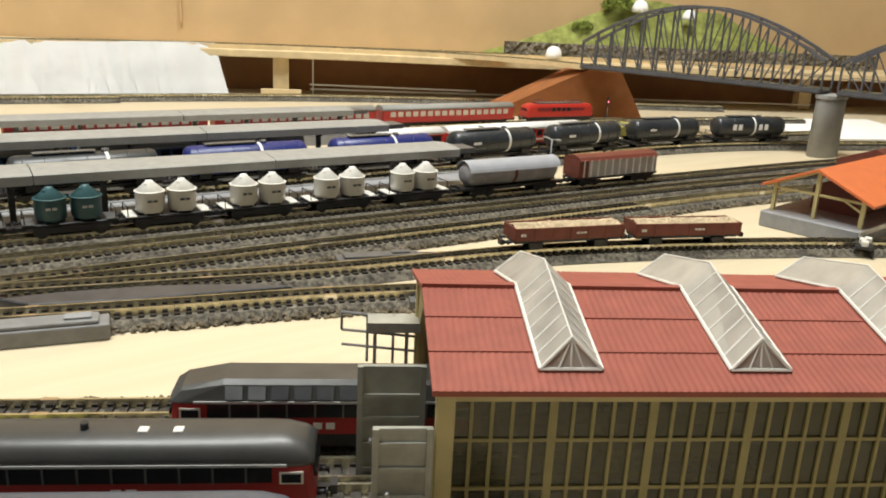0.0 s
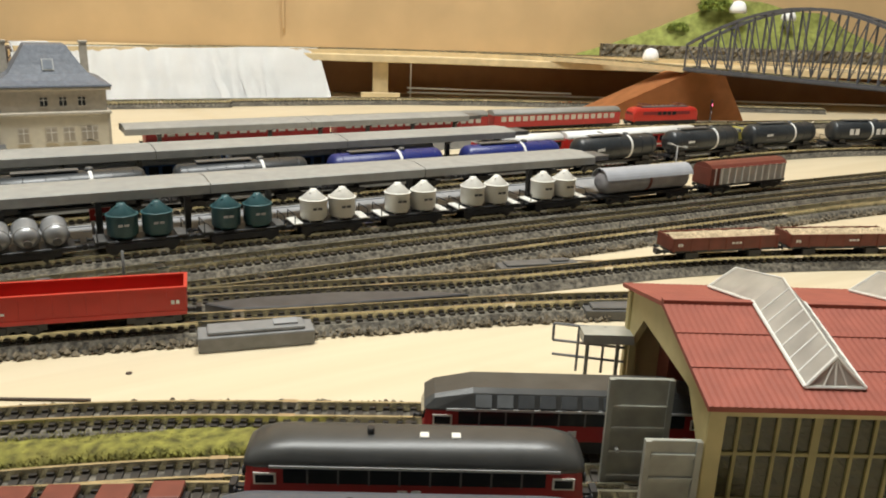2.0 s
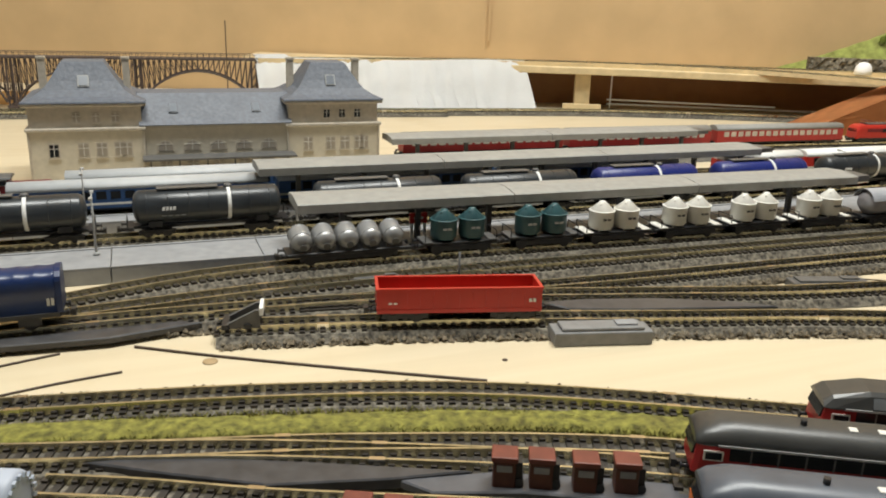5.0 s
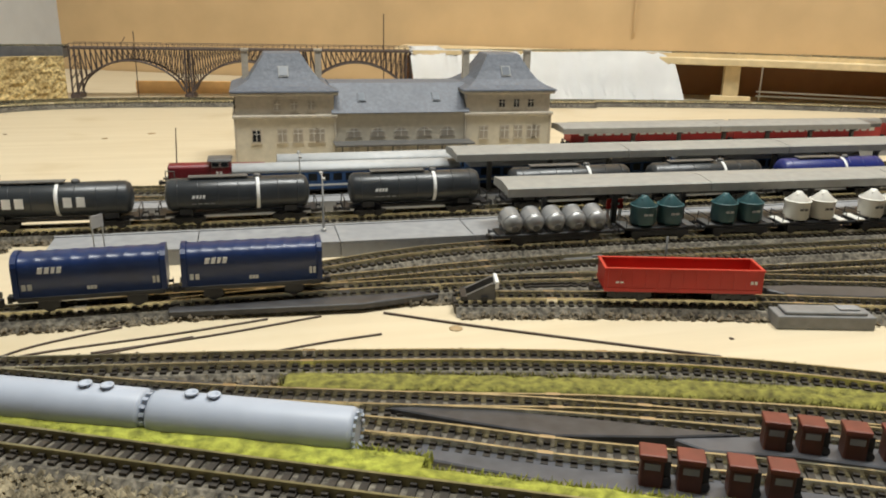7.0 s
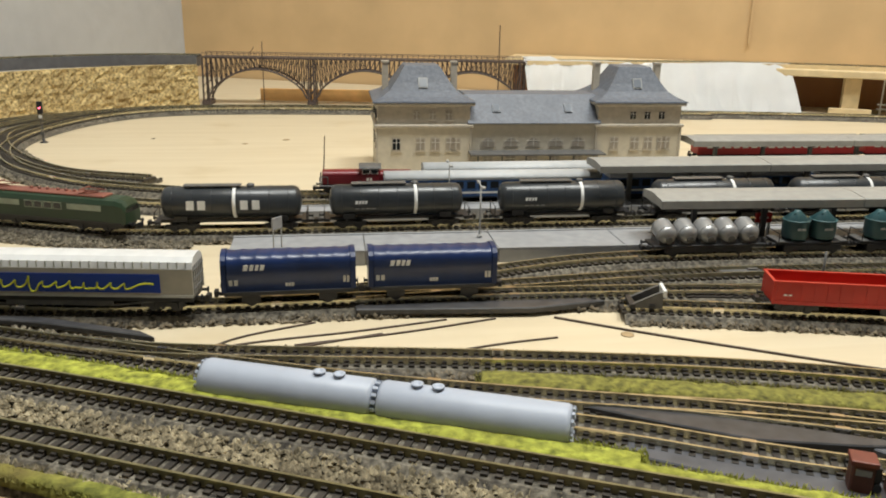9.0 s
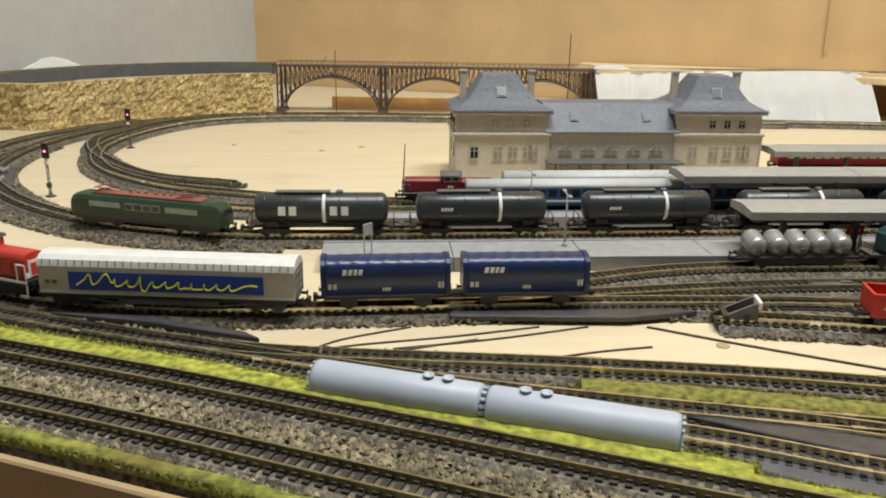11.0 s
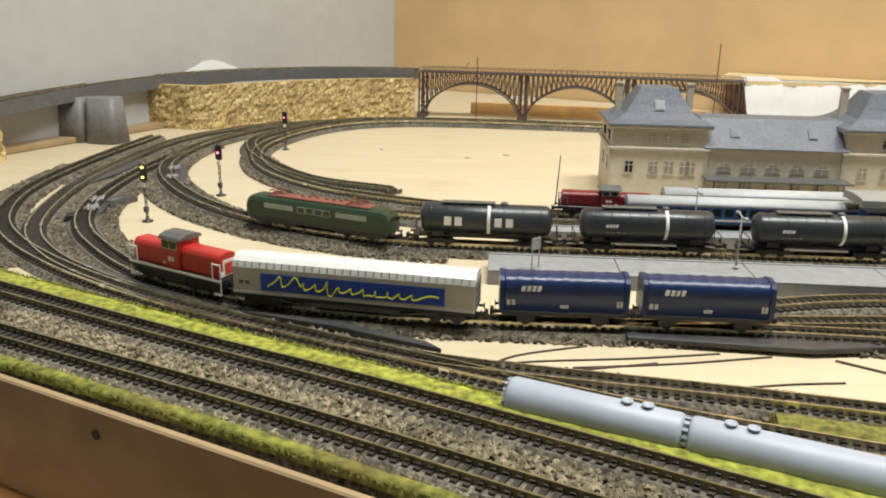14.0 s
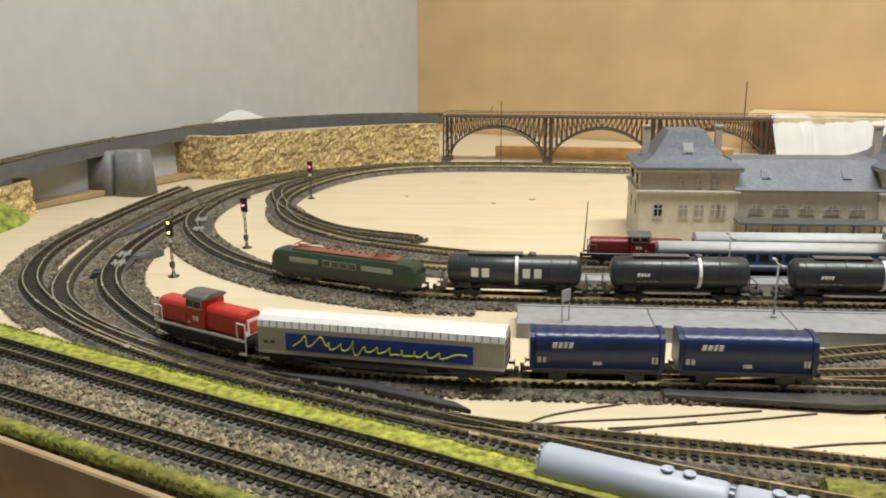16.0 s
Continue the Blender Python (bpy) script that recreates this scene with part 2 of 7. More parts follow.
# ---------------------------------------------------------------- mesh helpers
def box(bm, x0, x1, y0, y1, z0, z1, m=None):
    v = [bm.verts.new(p) for p in ((x0, y0, z0), (x1, y0, z0), (x1, y1, z0), (x0, y1, z0), (x0, y0, z1), (x1, y0, z1), (x1, y1, z1), (x0, y1, z1))]
    if m is not None:
        for q in v:
            q.co = m @ q.co
    for f in ((3, 2, 1, 0), (4, 5, 6, 7), (0, 1, 5, 4), (1, 2, 6, 5), (2, 3, 7, 6), (3, 0, 4, 7)):
        bm.faces.new([v[i] for i in f])


def rod(bm, a, b, r, seg=8, r2=None, caps=True):
    a, b = Vector(a), Vector(b)
    q = (b - a).to_track_quat("Z", "Y").to_matrix()
    r2 = r if r2 is None else r2
    lo, hi = [], []
    for i in range(seg):
        c = q @ Vector((math.cos(2 * math.pi * i / seg), math.sin(2 * math.pi * i / seg), 0))
        lo.append(bm.verts.new(a + c * r))
        hi.append(bm.verts.new(b + c * r2))
    for i in range(seg):
        f = bm.faces.new((lo[i], lo[(i + 1) % seg], hi[(i + 1) % seg], hi[i]))
        f.smooth = seg > 7
    if caps:
        bm.faces.new(lo[::-1])
        bm.faces.new(hi)


def turned(bm, prof, seg=20, origin=(0, 0, 0), axis="z"):
    """A turned body from (radius, height) pairs."""
    o = Vector(origin)
    rings = []
    for r, h in prof:
        ring = []
        for i in range(seg):
            c, s = math.cos(2 * math.pi * i / seg) * r, math.sin(2 * math.pi * i / seg) * r
            ring.append(bm.verts.new(o + (Vector((c, s, h)) if axis == "z" else Vector((h, c, s)))))
        rings.append(ring)
    for a, b in zip(rings, rings[1:]):
        for i in range(seg):
            f = bm.faces.new((a[i], a[(i + 1) % seg], b[(i + 1) % seg], b[i]))
            f.smooth = True
    bm.faces.new(rings[0][::-1])
    bm.faces.new(rings[-1])


def loft(bm, sections, closed=True, smooth=False):
    """Skin over equal-length loops of points; closed loops get end caps."""
    rings = [[bm.verts.new(p) for p in s] for s in sections]
    k = len(rings[0])
    for a, b in zip(rings, rings[1:]):
        for i in range(k if closed else k - 1):
            f = bm.faces.new((a[i], a[(i + 1) % k], b[(i + 1) % k], b[i]))
            f.smooth = smooth
    if closed:
        bm.faces.new(rings[0][::-1])
        bm.faces.new(rings[-1])


def prism(bm, prof, x0, x1, smooth=False):
    """A (y, z) outline drawn out along x."""
    loft(bm, [[(x0, y, z) for y, z in prof], [(x1, y, z) for y, z in prof]], smooth=smooth)


def plate(bm, pts, z0, z1):
    """A flat slab from an outline in plan."""
    loft(bm, [[(x, y, z0) for x, y in pts], [(x, y, z1) for x, y in pts]])


def bevel(bm, w, seg=2, angle=35):
    bmesh.ops.remove_doubles(bm, verts=bm.verts, dist=1e-6)
    bmesh.ops.recalc_face_normals(bm, faces=bm.faces)
    e = [e for e in bm.edges if len(e.link_faces) == 2 and e.calc_face_angle(0) > radians(angle)]
    bmesh.ops.bevel(bm, geom=e, offset=w, segments=seg, affect="EDGES", profile=0.6, clamp_overlap=True)


def part(name, bm, material, parent, label="", at=None):
    me = bpy.data.meshes.new(name)
    bmesh.ops.recalc_face_normals(bm, faces=bm.faces)
    bm.to_mesh(me)
    bm.free()
    me.materials.append(material)
    ob = new(name, me)
    if parent is not None:
        ob.parent = parent
    if at is not None:
        ob.matrix_basis = at
    if label:
        ob["label"] = label
    return ob


def share(name, me, parent, m):
    """One more object on a mesh that is already there."""
    ob = new(name, me)
    ob.parent, ob.matrix_basis = parent, m
    return ob


def thing(name, label, category, group="", kind="", at=None):
    ob = new(name)
    ob.empty_display_size = 0.01
    if at is not None:
        ob.matrix_basis = at
    return tagged(ob, label, category, group, kind)


def solo(name, bm, material, label, category, group="", kind="", at=None):
    return tagged(part(name, bm, material, None, at=at), label, category, group, kind)


def B():
    return bmesh.new()


def spline(pts, step=0.004):
    """Points at even steps along a smooth line through pts."""
    p = [Vector((*q[:2], q[2] if len(q) > 2 else 0.0)) for q in pts]
    p = [2 * p[0] - p[1], *p, 2 * p[-1] - p[-2]]
    fine = []
    for i in range(1, len(p) - 2):
        for k in range(24):
            t = k / 24
            a, b, c, d = p[i - 1], p[i], p[i + 1], p[i + 2]
            fine.append(0.5 * (2 * b + (c - a) * t + (2 * a - 5 * b + 4 * c - d) * t * t + (3 * b - a - 3 * c + d) * t ** 3))
    fine.append(p[-2])
    out, left = [fine[0]], step
    for a, b in zip(fine, fine[1:]):
        d = (b - a).length
        while d >= left and d > 0:
            a = a + (b - a) * (left / d)
            out.append(a.copy())
            d, left = (b - a).length, step
        left -= d
    return out


def sides(line):
    """For each point of a line: the point, the way along and the way to the left, in plan."""
    res = []
    for i, q in enumerate(line):
        d = line[min(i + 1, len(line) - 1)] - line[max(i - 1, 0)]
        d = Vector((d.x, d.y, 0)).normalized()
        res.append((q, d, Vector((-d.y, d.x, 0))))
    return res


def sweep(bm, line, prof):
    """An outline of (across, up) pairs drawn along a line."""
    loft(bm, [[q + n * a + Vector((0, 0, u)) for a, u in prof] for q, d, n in sides(line)])


R = 0.0065  # rail top above the board
RISE = 0.010  # the two front tracks run on a low embankment
PHI = math.atan(-0.43)  # the room and the front edge lie at this angle to the yard
LINES = {}


def on(track, x, lift=R):
    """The pose of a wagon that stands on a track where it passes x."""
    line = LINES[track]
    i = min(range(len(line)), key=lambda k: abs(line[k].x - x) + (5 if line[k].y > 0.8 else 0))
    a, b = line[max(i - 5, 0)], line[min(i + 5, len(line) - 1)]
    return pose(x, line[i].y + (x - line[i].x) * (b.y - a.y) / (b.x - a.x or 1e-6), lift, 0, 0, math.degrees(math.atan2(b.y - a.y, b.x - a.x)))


# ---------------------------------------------------------------- room and board
CORNER = Vector((-0.472, 1.623, 0))
ALONG, BACK = Vector((math.cos(PHI), math.sin(PHI), 0)), Vector((-math.sin(PHI), math.cos(PHI), 0))


def room(a, b):
    """Plan point: a along the back wall from the corner, b out of it towards the front."""
    p = CORNER + ALONG * a - BACK * b
    return (p.x, p.y)


def slab(name, pts, z0, z1, material, label, category):
    bm = B()
    plate(bm, pts, z0, z1)
    return solo(name, bm, material, label, category, kind="structure")


slab("floor", [room(-0.1, -0.1), room(-0.1, 3.6), room(3.4, 3.6), room(3.4, -0.1)], -0.82, -0.80, CARPET, "dark brown carpeted room floor below the layout", "floor")
slab("ceiling", [room(-0.1, -0.1), room(-0.1, 3.6), room(3.4, 3.6), room(3.4, -0.1)], 1.60, 1.65, CEIL, "plain off-white painted ceiling", "ceiling")
slab("wall_west", [room(-0.1, -0.1), room(-0.1, 3.6), room(0, 3.6), room(0, -0.1)], -0.80, 1.60, WALLW, "pale grey painted wall beside the layout", "wall")
slab("wall_north", [room(0, -0.1), room(0, 0), room(3.4, 0), room(3.4, -0.1)], -0.80, 1.60, WALLO, "plain ochre wall behind the layout", "wall")
slab("wall_east", [room(3.3, 0), room(3.3, 3.6), room(3.4, 3.6), room(3.4, 0)], -0.80, 1.60, WALLW, "pale grey painted wall", "wall")
slab("wall_south", [room(0, 3.5), room(0, 3.6), room(3.3, 3.6), room(3.3, 3.5)], -0.80, 1.60, WALLW, "pale grey painted wall", "wall")
bm = B()
box(bm, -0.0015, 0.0015, -0.006, -0.002, 0.0, 1.5, pose(*room(0.98, 0.0), 0.09, 0, 0, math.degrees(PHI)))
solo("trim", bm, WALLO, "narrow joint strip between two ochre wall boards", "trim", kind="structure")

# Added strip for the shaded brown band between wall and board
bm = B()
plate(bm, [room(0.0, 0.25), room(0.0, 1.16), room(0.022, 1.16), room(0.022, 0.25)], 0.0005, 0.007)
bevel(bm, 0.0008, 1)
solo("trim", bm, FASCIA, "low brown strip where the board meets the wall", "trim", kind="structure")
FRONT = 1.1882  # depth of the board from the back wall
slab("baseboard", [room(0.004, 0.004), room(0.004, FRONT), room(2.3, FRONT), room(2.3, 0.004)], -0.012, 0.0, PLY, "pale birch plywood layout board with faint grain", "board")
bm = B()
plate(bm, [room(0.004, FRONT), room(0.004, FRONT + 0.0040), room(2.3, FRONT + 0.0040), room(2.3, FRONT)], -0.046, 0.0098)
bevel(bm, 0.0008, 1)
solo("fascia", bm, FASCIA, "brown painted front board along the layout edge", "fascia", kind="structure")
bm = B()
plate(bm, [room(0.004, FRONT - 0.02), room(0.004, FRONT + 0.045), room(2.3, FRONT + 0.045), room(2.3, FRONT - 0.02)], -0.11, -0.0465)
bevel(bm, 0.002, 1)
solo("table_rail", bm, ORANGEWOOD, "varnished pine rail carrying the layout board", "table rail", kind="structure")
sp = Vector((-0.4235, 0.3045, -0.0012))
bm = B()
rod(bm, sp - BACK * 0.0006, sp + BACK * 0.010, 0.0022, 12)
solo("screw_hole", bm, BLACKP, "small dark screw hole in the brown front board", "screw hole", kind="structure")

# upper shelf along the back wall
bm = B()
plate(bm, [room(0.62, 0.004), room(0.62, 0.095), room(1.2, 0.100), room(1.5, 0.135), room(2.2, 0.16), room(2.2, 0.004)], 0.052, 0.062)
bevel(bm, 0.001, 1)
solo("upper_shelf", bm, CREAMWOOD, "pale wooden shelf carrying the upper line along the wall", "shelf", kind="structure")
bm = B()
plate(bm, [room(0.62, 0.004), room(0.62, 0.009), room(2.2, 0.009), room(2.2, 0.004)], 0.0, 0.052)
solo("brown_panel", bm, BROWN, "brown hardboard panel under the upper shelf", "panel", kind="structure")
for k, a in enumerate((1.12, 1.56, 1.94)):
    bm = B()
    m = pose(*room(a, 0.075), 0, 0, 0, math.degrees(PHI))
    box(bm, -0.011, 0.011, -0.008, 0.008, 0.0, 0.052, m)
    if k == 0:
        box(bm, -0.028, 0.028, -0.014, -0.0085, 0.0, 0.009, m)
    bevel(bm, 0.0006, 1)
    solo("shelf_post", bm, CREAMWOOD, "short raw pine post under the upper shelf", "post", group="posts under the shelf")
for a0, a1, z in ((1.16, 1.95, 0.0075), (1.16, 1.40, 0.014)):
    bm = B()
    rod(bm, (*room(a0, 0.06), z), (*room(a1, 0.085), z), 0.0013, 6)
    solo("cable", bm, WHITE, "thin white cable along the brown panel", "cable")
bm = B()
rod(bm, (*room(1.165, 0.06), 0.0), (*room(1.165, 0.06), 0.05), 0.0012, 6)
solo("cable", bm, WHITE, "thin white cable hanging from the shelf", "cable")

# torn white sheet that hangs before the shelf
bm = B()
random.seed(5)
n = 46
top, mid, low = [], [], []
for i in range(n + 1):
    s = i / n
    x = 0.062 + s * 0.384
    y = 1.150 - 0.036 * s
    j = 0.0016 * math.sin(i * 1.7) + random.uniform(-0.001, 0.001)
    edge = random.uniform(-0.003, 0.005) if i > n - 2 else 0
    hgt = 0.0675 + 0.0008 * math.sin(s * 9) + (0.004 if s < 0.12 else 0)
    low.append((x + edge, y - 0.030 + 3 * j, 0.0005))
    mid.append((x + edge * 1.6, y - 0.004 - 2 * j, hgt * 0.5 + 2 * j))
    top.append((x + edge * 1.2, y + 0.022 + j, hgt))
back = [(x, y + 0.016, z + 0.0002) for x, y, z in top]
rows = [low, mid, top, back]
vs = [[bm.verts.new(p) for p in r] for r in rows]
for a, b in zip(vs, vs[1:]):
    for i in range(n):
        f = bm.faces.new((a[i], a[i + 1], b[i + 1], b[i]))
        f.smooth = True
bmesh.ops.solidify(bm, geom=bm.faces[:], thickness=0.0012)
solo("white_sheet", bm, PAPER, "torn white foam sheet draped over the shelf front", "sheet")

# ---------------------------------------------------------------- tracks
BED = [(-0.0132, 0.0004), (-0.0096, 0.0031), (0.0096, 0.0031), (0.0132, 0.0004)]
SLM = None
TRACKS = []


def track(key, pts, label, single=True, base=0.0, bed=True, sleepers=True):
    """One length of bedded track: ballast bed, two rails and its sleepers."""
    global SLM
    line = spline([(*p, base) for p in pts], 0.0047)
    LINES[key] = line
    lift = 0.00012 * len(TRACKS)
    t = thing("railway_track", label, "track", group="tracks of the layout", kind="structure")
    TRACKS.append(t)
    if bed:
        bm = B()
        sweep(bm, line, [(a, u + (lift if u > 0.001 else 0)) for a, u in BED])
        part("ballast_bed", bm, STONE, t, "grey-brown moulded ballast")
    for side in (-1, 1):
        bm = B()
        w = 0.00050
        sweep(bm, line, [(side * 0.0049 - w, 0.0036), (side * 0.0049 - w, R + lift), (side * 0.0049 + w, R + lift), (side * 0.0049 + w, 0.0036)])
        part("rail", bm, DULL if key in ("A", "B") else RAIL, t, "weathered brown rail" if key in ("A", "B") else "worn nickel silver rail")
    sl = sides(line)
    for k in range(9 + 7 * len(TRACKS) % 11, len(sl) - 4, 999 if key in ("A", "B") else 26):
        q, d, nn = sl[k]
        for side in (-1, 1):
            bm = B()
            box(bm, -0.0026, 0.0026, side * 0.0049 - 0.00095, side * 0.0049 + 0.00095, 0.0040, R + lift + 0.0001, pose(q.x, q.y, base, 0, 0, math.degrees(math.atan2(d.y, d.x))))
            part("rail_joiner", bm, JOINER, t, "bright metal rail joiner")
    if SLM is None:
        bm = B()
        box(bm, -0.0012, 0.0012, -0.0082, 0.0082, 0.0, 0.0014)
        for y in (-0.0049, 0.0049):
            box(bm, -0.0010, 0.0010, y - 0.0016, y + 0.0016, 0.0016, 0.0024)
        SLM = bpy.data.meshes.new("sleeper")
        bm.to_mesh(SLM)
        bm.free()
        SLM.materials.append(SLEEPER)
    if single:
        for q, d, nn in sl[:300]:
            share("sleeper", SLM, t, pose(q.x, q.y, base + 0.0027 + lift, 0, 0, math.degrees(math.atan2(d.y, d.x))))
    else:
        bm = B()
        for q, d, nn in sl:
            box(bm, -0.0014, 0.0014, -0.0082, 0.0082, 0.0, 0.0017, pose(q.x, q.y, base + 0.0027 + lift, 0, 0, math.degrees(math.atan2(d.y, d.x))))
        tagged(part("sleepers", bm, SLEEPER, t), kind="stuff")
    return line


TR = {
    "A": [(-0.6873, 0.4446), (-0.5941, 0.4045), (-0.4971, 0.3626), (-0.4001, 0.3234), (-0.3245, 0.2917), (-0.2546, 0.26), (-0.1277, 0.2021), (0.0122, 0.1406)],
    "B": [(-0.6873, 0.4875), (-0.6127, 0.4549), (-0.5381, 0.4213), (-0.4187, 0.3682), (-0.3236, 0.329), (-0.2397, 0.2917), (-0.1492, 0.2506), (-0.0345, 0.2003), (0.0401, 0.1667)],
    "T3": [(-0.672, 0.960), (-0.676, 0.81), (-0.668, 0.687), (-0.640, 0.600), (-0.597, 0.539), (-0.53, 0.482), (-0.45, 0.434), (-0.379, 0.404), (-0.292, 0.373), (-0.150, 0.352), (-0.047, 0.333), (0.036, 0.308), (0.13, 0.262), (0.22, 0.212), (0.30, 0.168)],
    "O2": [(-0.546, 1.094), (-0.602, 1.018), (-0.636, 0.93), (-0.641, 0.80), (-0.633, 0.689), (-0.600, 0.572), (-0.548, 0.502), (-0.47, 0.447), (-0.40, 0.413)],
    "T4": [(-0.335, 0.3865), (-0.295, 0.3700), (-0.25, 0.3525), (-0.19, 0.3300), (-0.109, 0.307), (-0.028, 0.287), (0.065, 0.255), (0.16, 0.203), (0.27, 0.143)],
    "T4b": [(-0.105, 0.3060), (-0.06, 0.2925), (0.008, 0.2665), (0.06, 0.243), (0.13, 0.204)],
    "T5": [(-0.128, 0.2925), (-0.10, 0.281), (-0.062, 0.263), (0.004, 0.236), (0.045, 0.217), (0.13, 0.170)],
    "T6": [(-0.064, 0.405), (0.04, 0.384), (0.144, 0.356), (0.234, 0.331), (0.34, 0.290), (0.46, 0.232), (0.62, 0.150)],
    "T6b": [(-0.02, 0.423), (0.07, 0.408), (0.15, 0.389), (0.237, 0.368), (0.339, 0.352), (0.403, 0.334), (0.470, 0.309), (0.56, 0.268), (0.68, 0.20), (0.85, 0.10)],
    "T7": [(-0.603, 0.86), (-0.604, 0.746), (-0.593, 0.651), (-0.571, 0.585), (-0.535, 0.532), (-0.476, 0.476), (-0.403, 0.441), (-0.339, 0.427), (-0.275, 0.424), (-0.17, 0.426), (-0.053, 0.424), (0.125, 0.412), (0.30, 0.407), (0.463, 0.402), (0.62, 0.394), (0.80, 0.36), (1.0, 0.29)],
    "T7b": [(-0.20, 0.428), (-0.10, 0.440), (0.0, 0.448), (0.2, 0.445), (0.42, 0.438), (0.62, 0.43), (0.85, 0.405), (1.05, 0.36)],
    "T8": [(-0.22, 0.432), (-0.15, 0.452), (-0.06, 0.478), (0.05, 0.482), (0.2, 0.476), (0.4, 0.468), (0.6, 0.462), (0.85, 0.448), (1.1, 0.41)],
    "T9": [(-0.50, 1.105), (-0.545, 1.060), (-0.590, 0.950), (-0.598, 0.842), (-0.576, 0.752), (-0.513, 0.660), (-0.435, 0.598), (-0.354, 0.566), (-0.278, 0.559), (-0.135, 0.560), (0.1, 0.562), (0.42, 0.564), (0.60, 0.572), (0.70, 0.574), (0.80, 0.563), (0.90, 0.535), (1.05, 0.48)],
    "T10": [(-0.44, 0.672), (-0.36, 0.638), (-0.28, 0.623), (-0.16, 0.619), (0.1, 0.619), (0.4, 0.616), (0.62, 0.614), (0.8, 0.605), (1.0, 0.58)],
    "T11": [(0.6, 0.655), (0.3, 0.652), (0.0, 0.650), (-0.15, 0.649), (-0.26, 0.655), (-0.34, 0.676), (-0.42, 0.713), (-0.49, 0.785), (-0.525, 0.88), (-0.518, 0.98), (-0.478, 1.070), (-0.41, 1.118), (-0.30, 1.132), (-0.1, 1.120), (0.1, 1.098), (0.3, 1.072)],
    "L1": [(-0.36, 0.716), (-0.44, 0.752), (-0.51, 0.84), (-0.547, 0.93), (-0.54, 1.0), (-0.504, 1.090), (-0.43, 1.138), (-0.30, 1.150), (-0.1, 1.134), (0.1, 1.108), (0.42, 1.066), (0.60, 1.020), (0.85, 0.915), (1.1, 0.80)],
    "T12": [(0.13, 0.768), (0.3, 0.767), (0.5, 0.760), (0.7, 0.748), (0.9, 0.719), (1.1, 0.67)],
}
NEAR = ("A", "B", "T3", "T4", "T4b", "T5", "T6", "T6b", "T7")
for key in TR:
    track(key, TR[key], "ballasted model railway track with dark sleepers and dull brass rails" if key in NEAR else "model railway track on grey ballast in the yard", key in NEAR, RISE if key in "AB" else 0.0)


def bank(key, a0, a1, top, label):
    """The low embankment under a front track, with a steep face on either side."""
    bm = B()
    sweep(bm, [Vector((q.x, q.y, 0)) for q in LINES[key]], [(a0 - 0.002, 0.0004), (a0, top), (a1, top), (a1 + 0.004, 0.0004)])
    solo("embankment", bm, STONE, label, "embankment", kind="structure")


bank("A", -0.0166, 0.022, RISE, "low embankment of grey ballast along the layout edge")
bank("B", -0.022, 0.022, RISE - 0.0004, "low embankment of grey ballast with a grassed shoulder")


def gravel(name, key, a0, a1, count, x0, x1, seed, far=0.62):
    """Loose ballast chips in a band beside a track."""
    rnd = random.Random(seed)
    line = [s for s in sides(LINES[key]) if x0 < s[0].x < x1 and s[0].y < far]
    verts, faces = [], []
    shape = [(1, 0, 0), (-0.6, 0.8, 0), (-0.5, -0.9, 0.1), (0.1, 0.1, 1.0), (0.6, 0.7, 0.5), (0, 0, -0.5)]
    tri = [(0, 4, 3), (4, 1, 3), (1, 2, 3), (2, 0, 3), (0, 2, 5), (2, 1, 5), (1, 4, 5), (4, 0, 5)]
    for _ in range(count):
        q, d, nn = rnd.choice(line)
        p = q + nn * rnd.uniform(a0, a1) + d * rnd.uniform(-0.003, 0.003)
        r, an = rnd.uniform(0.0008, 0.0017), rnd.uniform(0, 6.28)
        c, s = math.cos(an), math.sin(an)
        k = len(verts)
        h = p.z + 0.0005 + (0.0018 * rnd.random() if rnd.random() < 0.5 else 0)
        verts += [(p.x + r * (x * c - y * s), p.y + r * (x * s + y * c), h + r * z) for x, y, z in shape]
        faces += [(a + k, b + k, e + k) for a, b, e in tri]
    me = bpy.data.meshes.new(name)
    me.from_pydata(verts, [], faces)
    me.materials.append(CHIP if key in ("A", "B") else CHIPY if x1 > -0.25 else CHIPD)
    return tagged(new(name, me), "loose grey ballast chips beside the track", "gravel", kind="stuff")


gravel("loose_gravel", "A", 0.008, 0.027, 13000, -0.70, 0.0, 1)
gravel("loose_gravel", "A", -0.0130, -0.008, 4200, -0.70, 0.0, 2)
gravel("loose_gravel", "T3", -0.0150, -0.0095, 3000, -0.45, 0.20, 3)
gravel("loose_gravel", "T7", -0.0150, -0.0095, 2600, -0.56, 0.25, 5)
gravel("loose_gravel", "T6", -0.0150, -0.0095, 1500, -0.06, 0.30, 6)
gravel("loose_gravel", "O2", 0.009, 0.026, 6500, -0.66, -0.50, 7, 0.80)
gravel("loose_gravel", "O2", 0.009, 0.016, 1500, -0.66, -0.55, 8, 1.02)
gravel("loose_gravel", "T3", -0.023, -0.009, 5500, -0.70, -0.56, 9, 0.80)
gravel("loose_gravel", "T3", 0.009, 0.016, 2600, -0.69, -0.30, 10, 0.90)
gravel("loose_gravel", "T7", -0.018, -0.009, 3800, -0.62, -0.46, 11, 0.80)
gravel("loose_gravel", "T7", 0.009, 0.024, 5200, -0.62, -0.44, 12, 0.80)
gravel("loose_gravel", "T7", 0.009, 0.017, 2200, -0.46, -0.24, 22, 0.80)
gravel("loose_gravel", "T9", -0.027, -0.009, 8500, -0.62, -0.30, 13, 0.98)
gravel("loose_gravel", "T9", -0.015, -0.0095, 4200, -0.32, 0.60, 14)
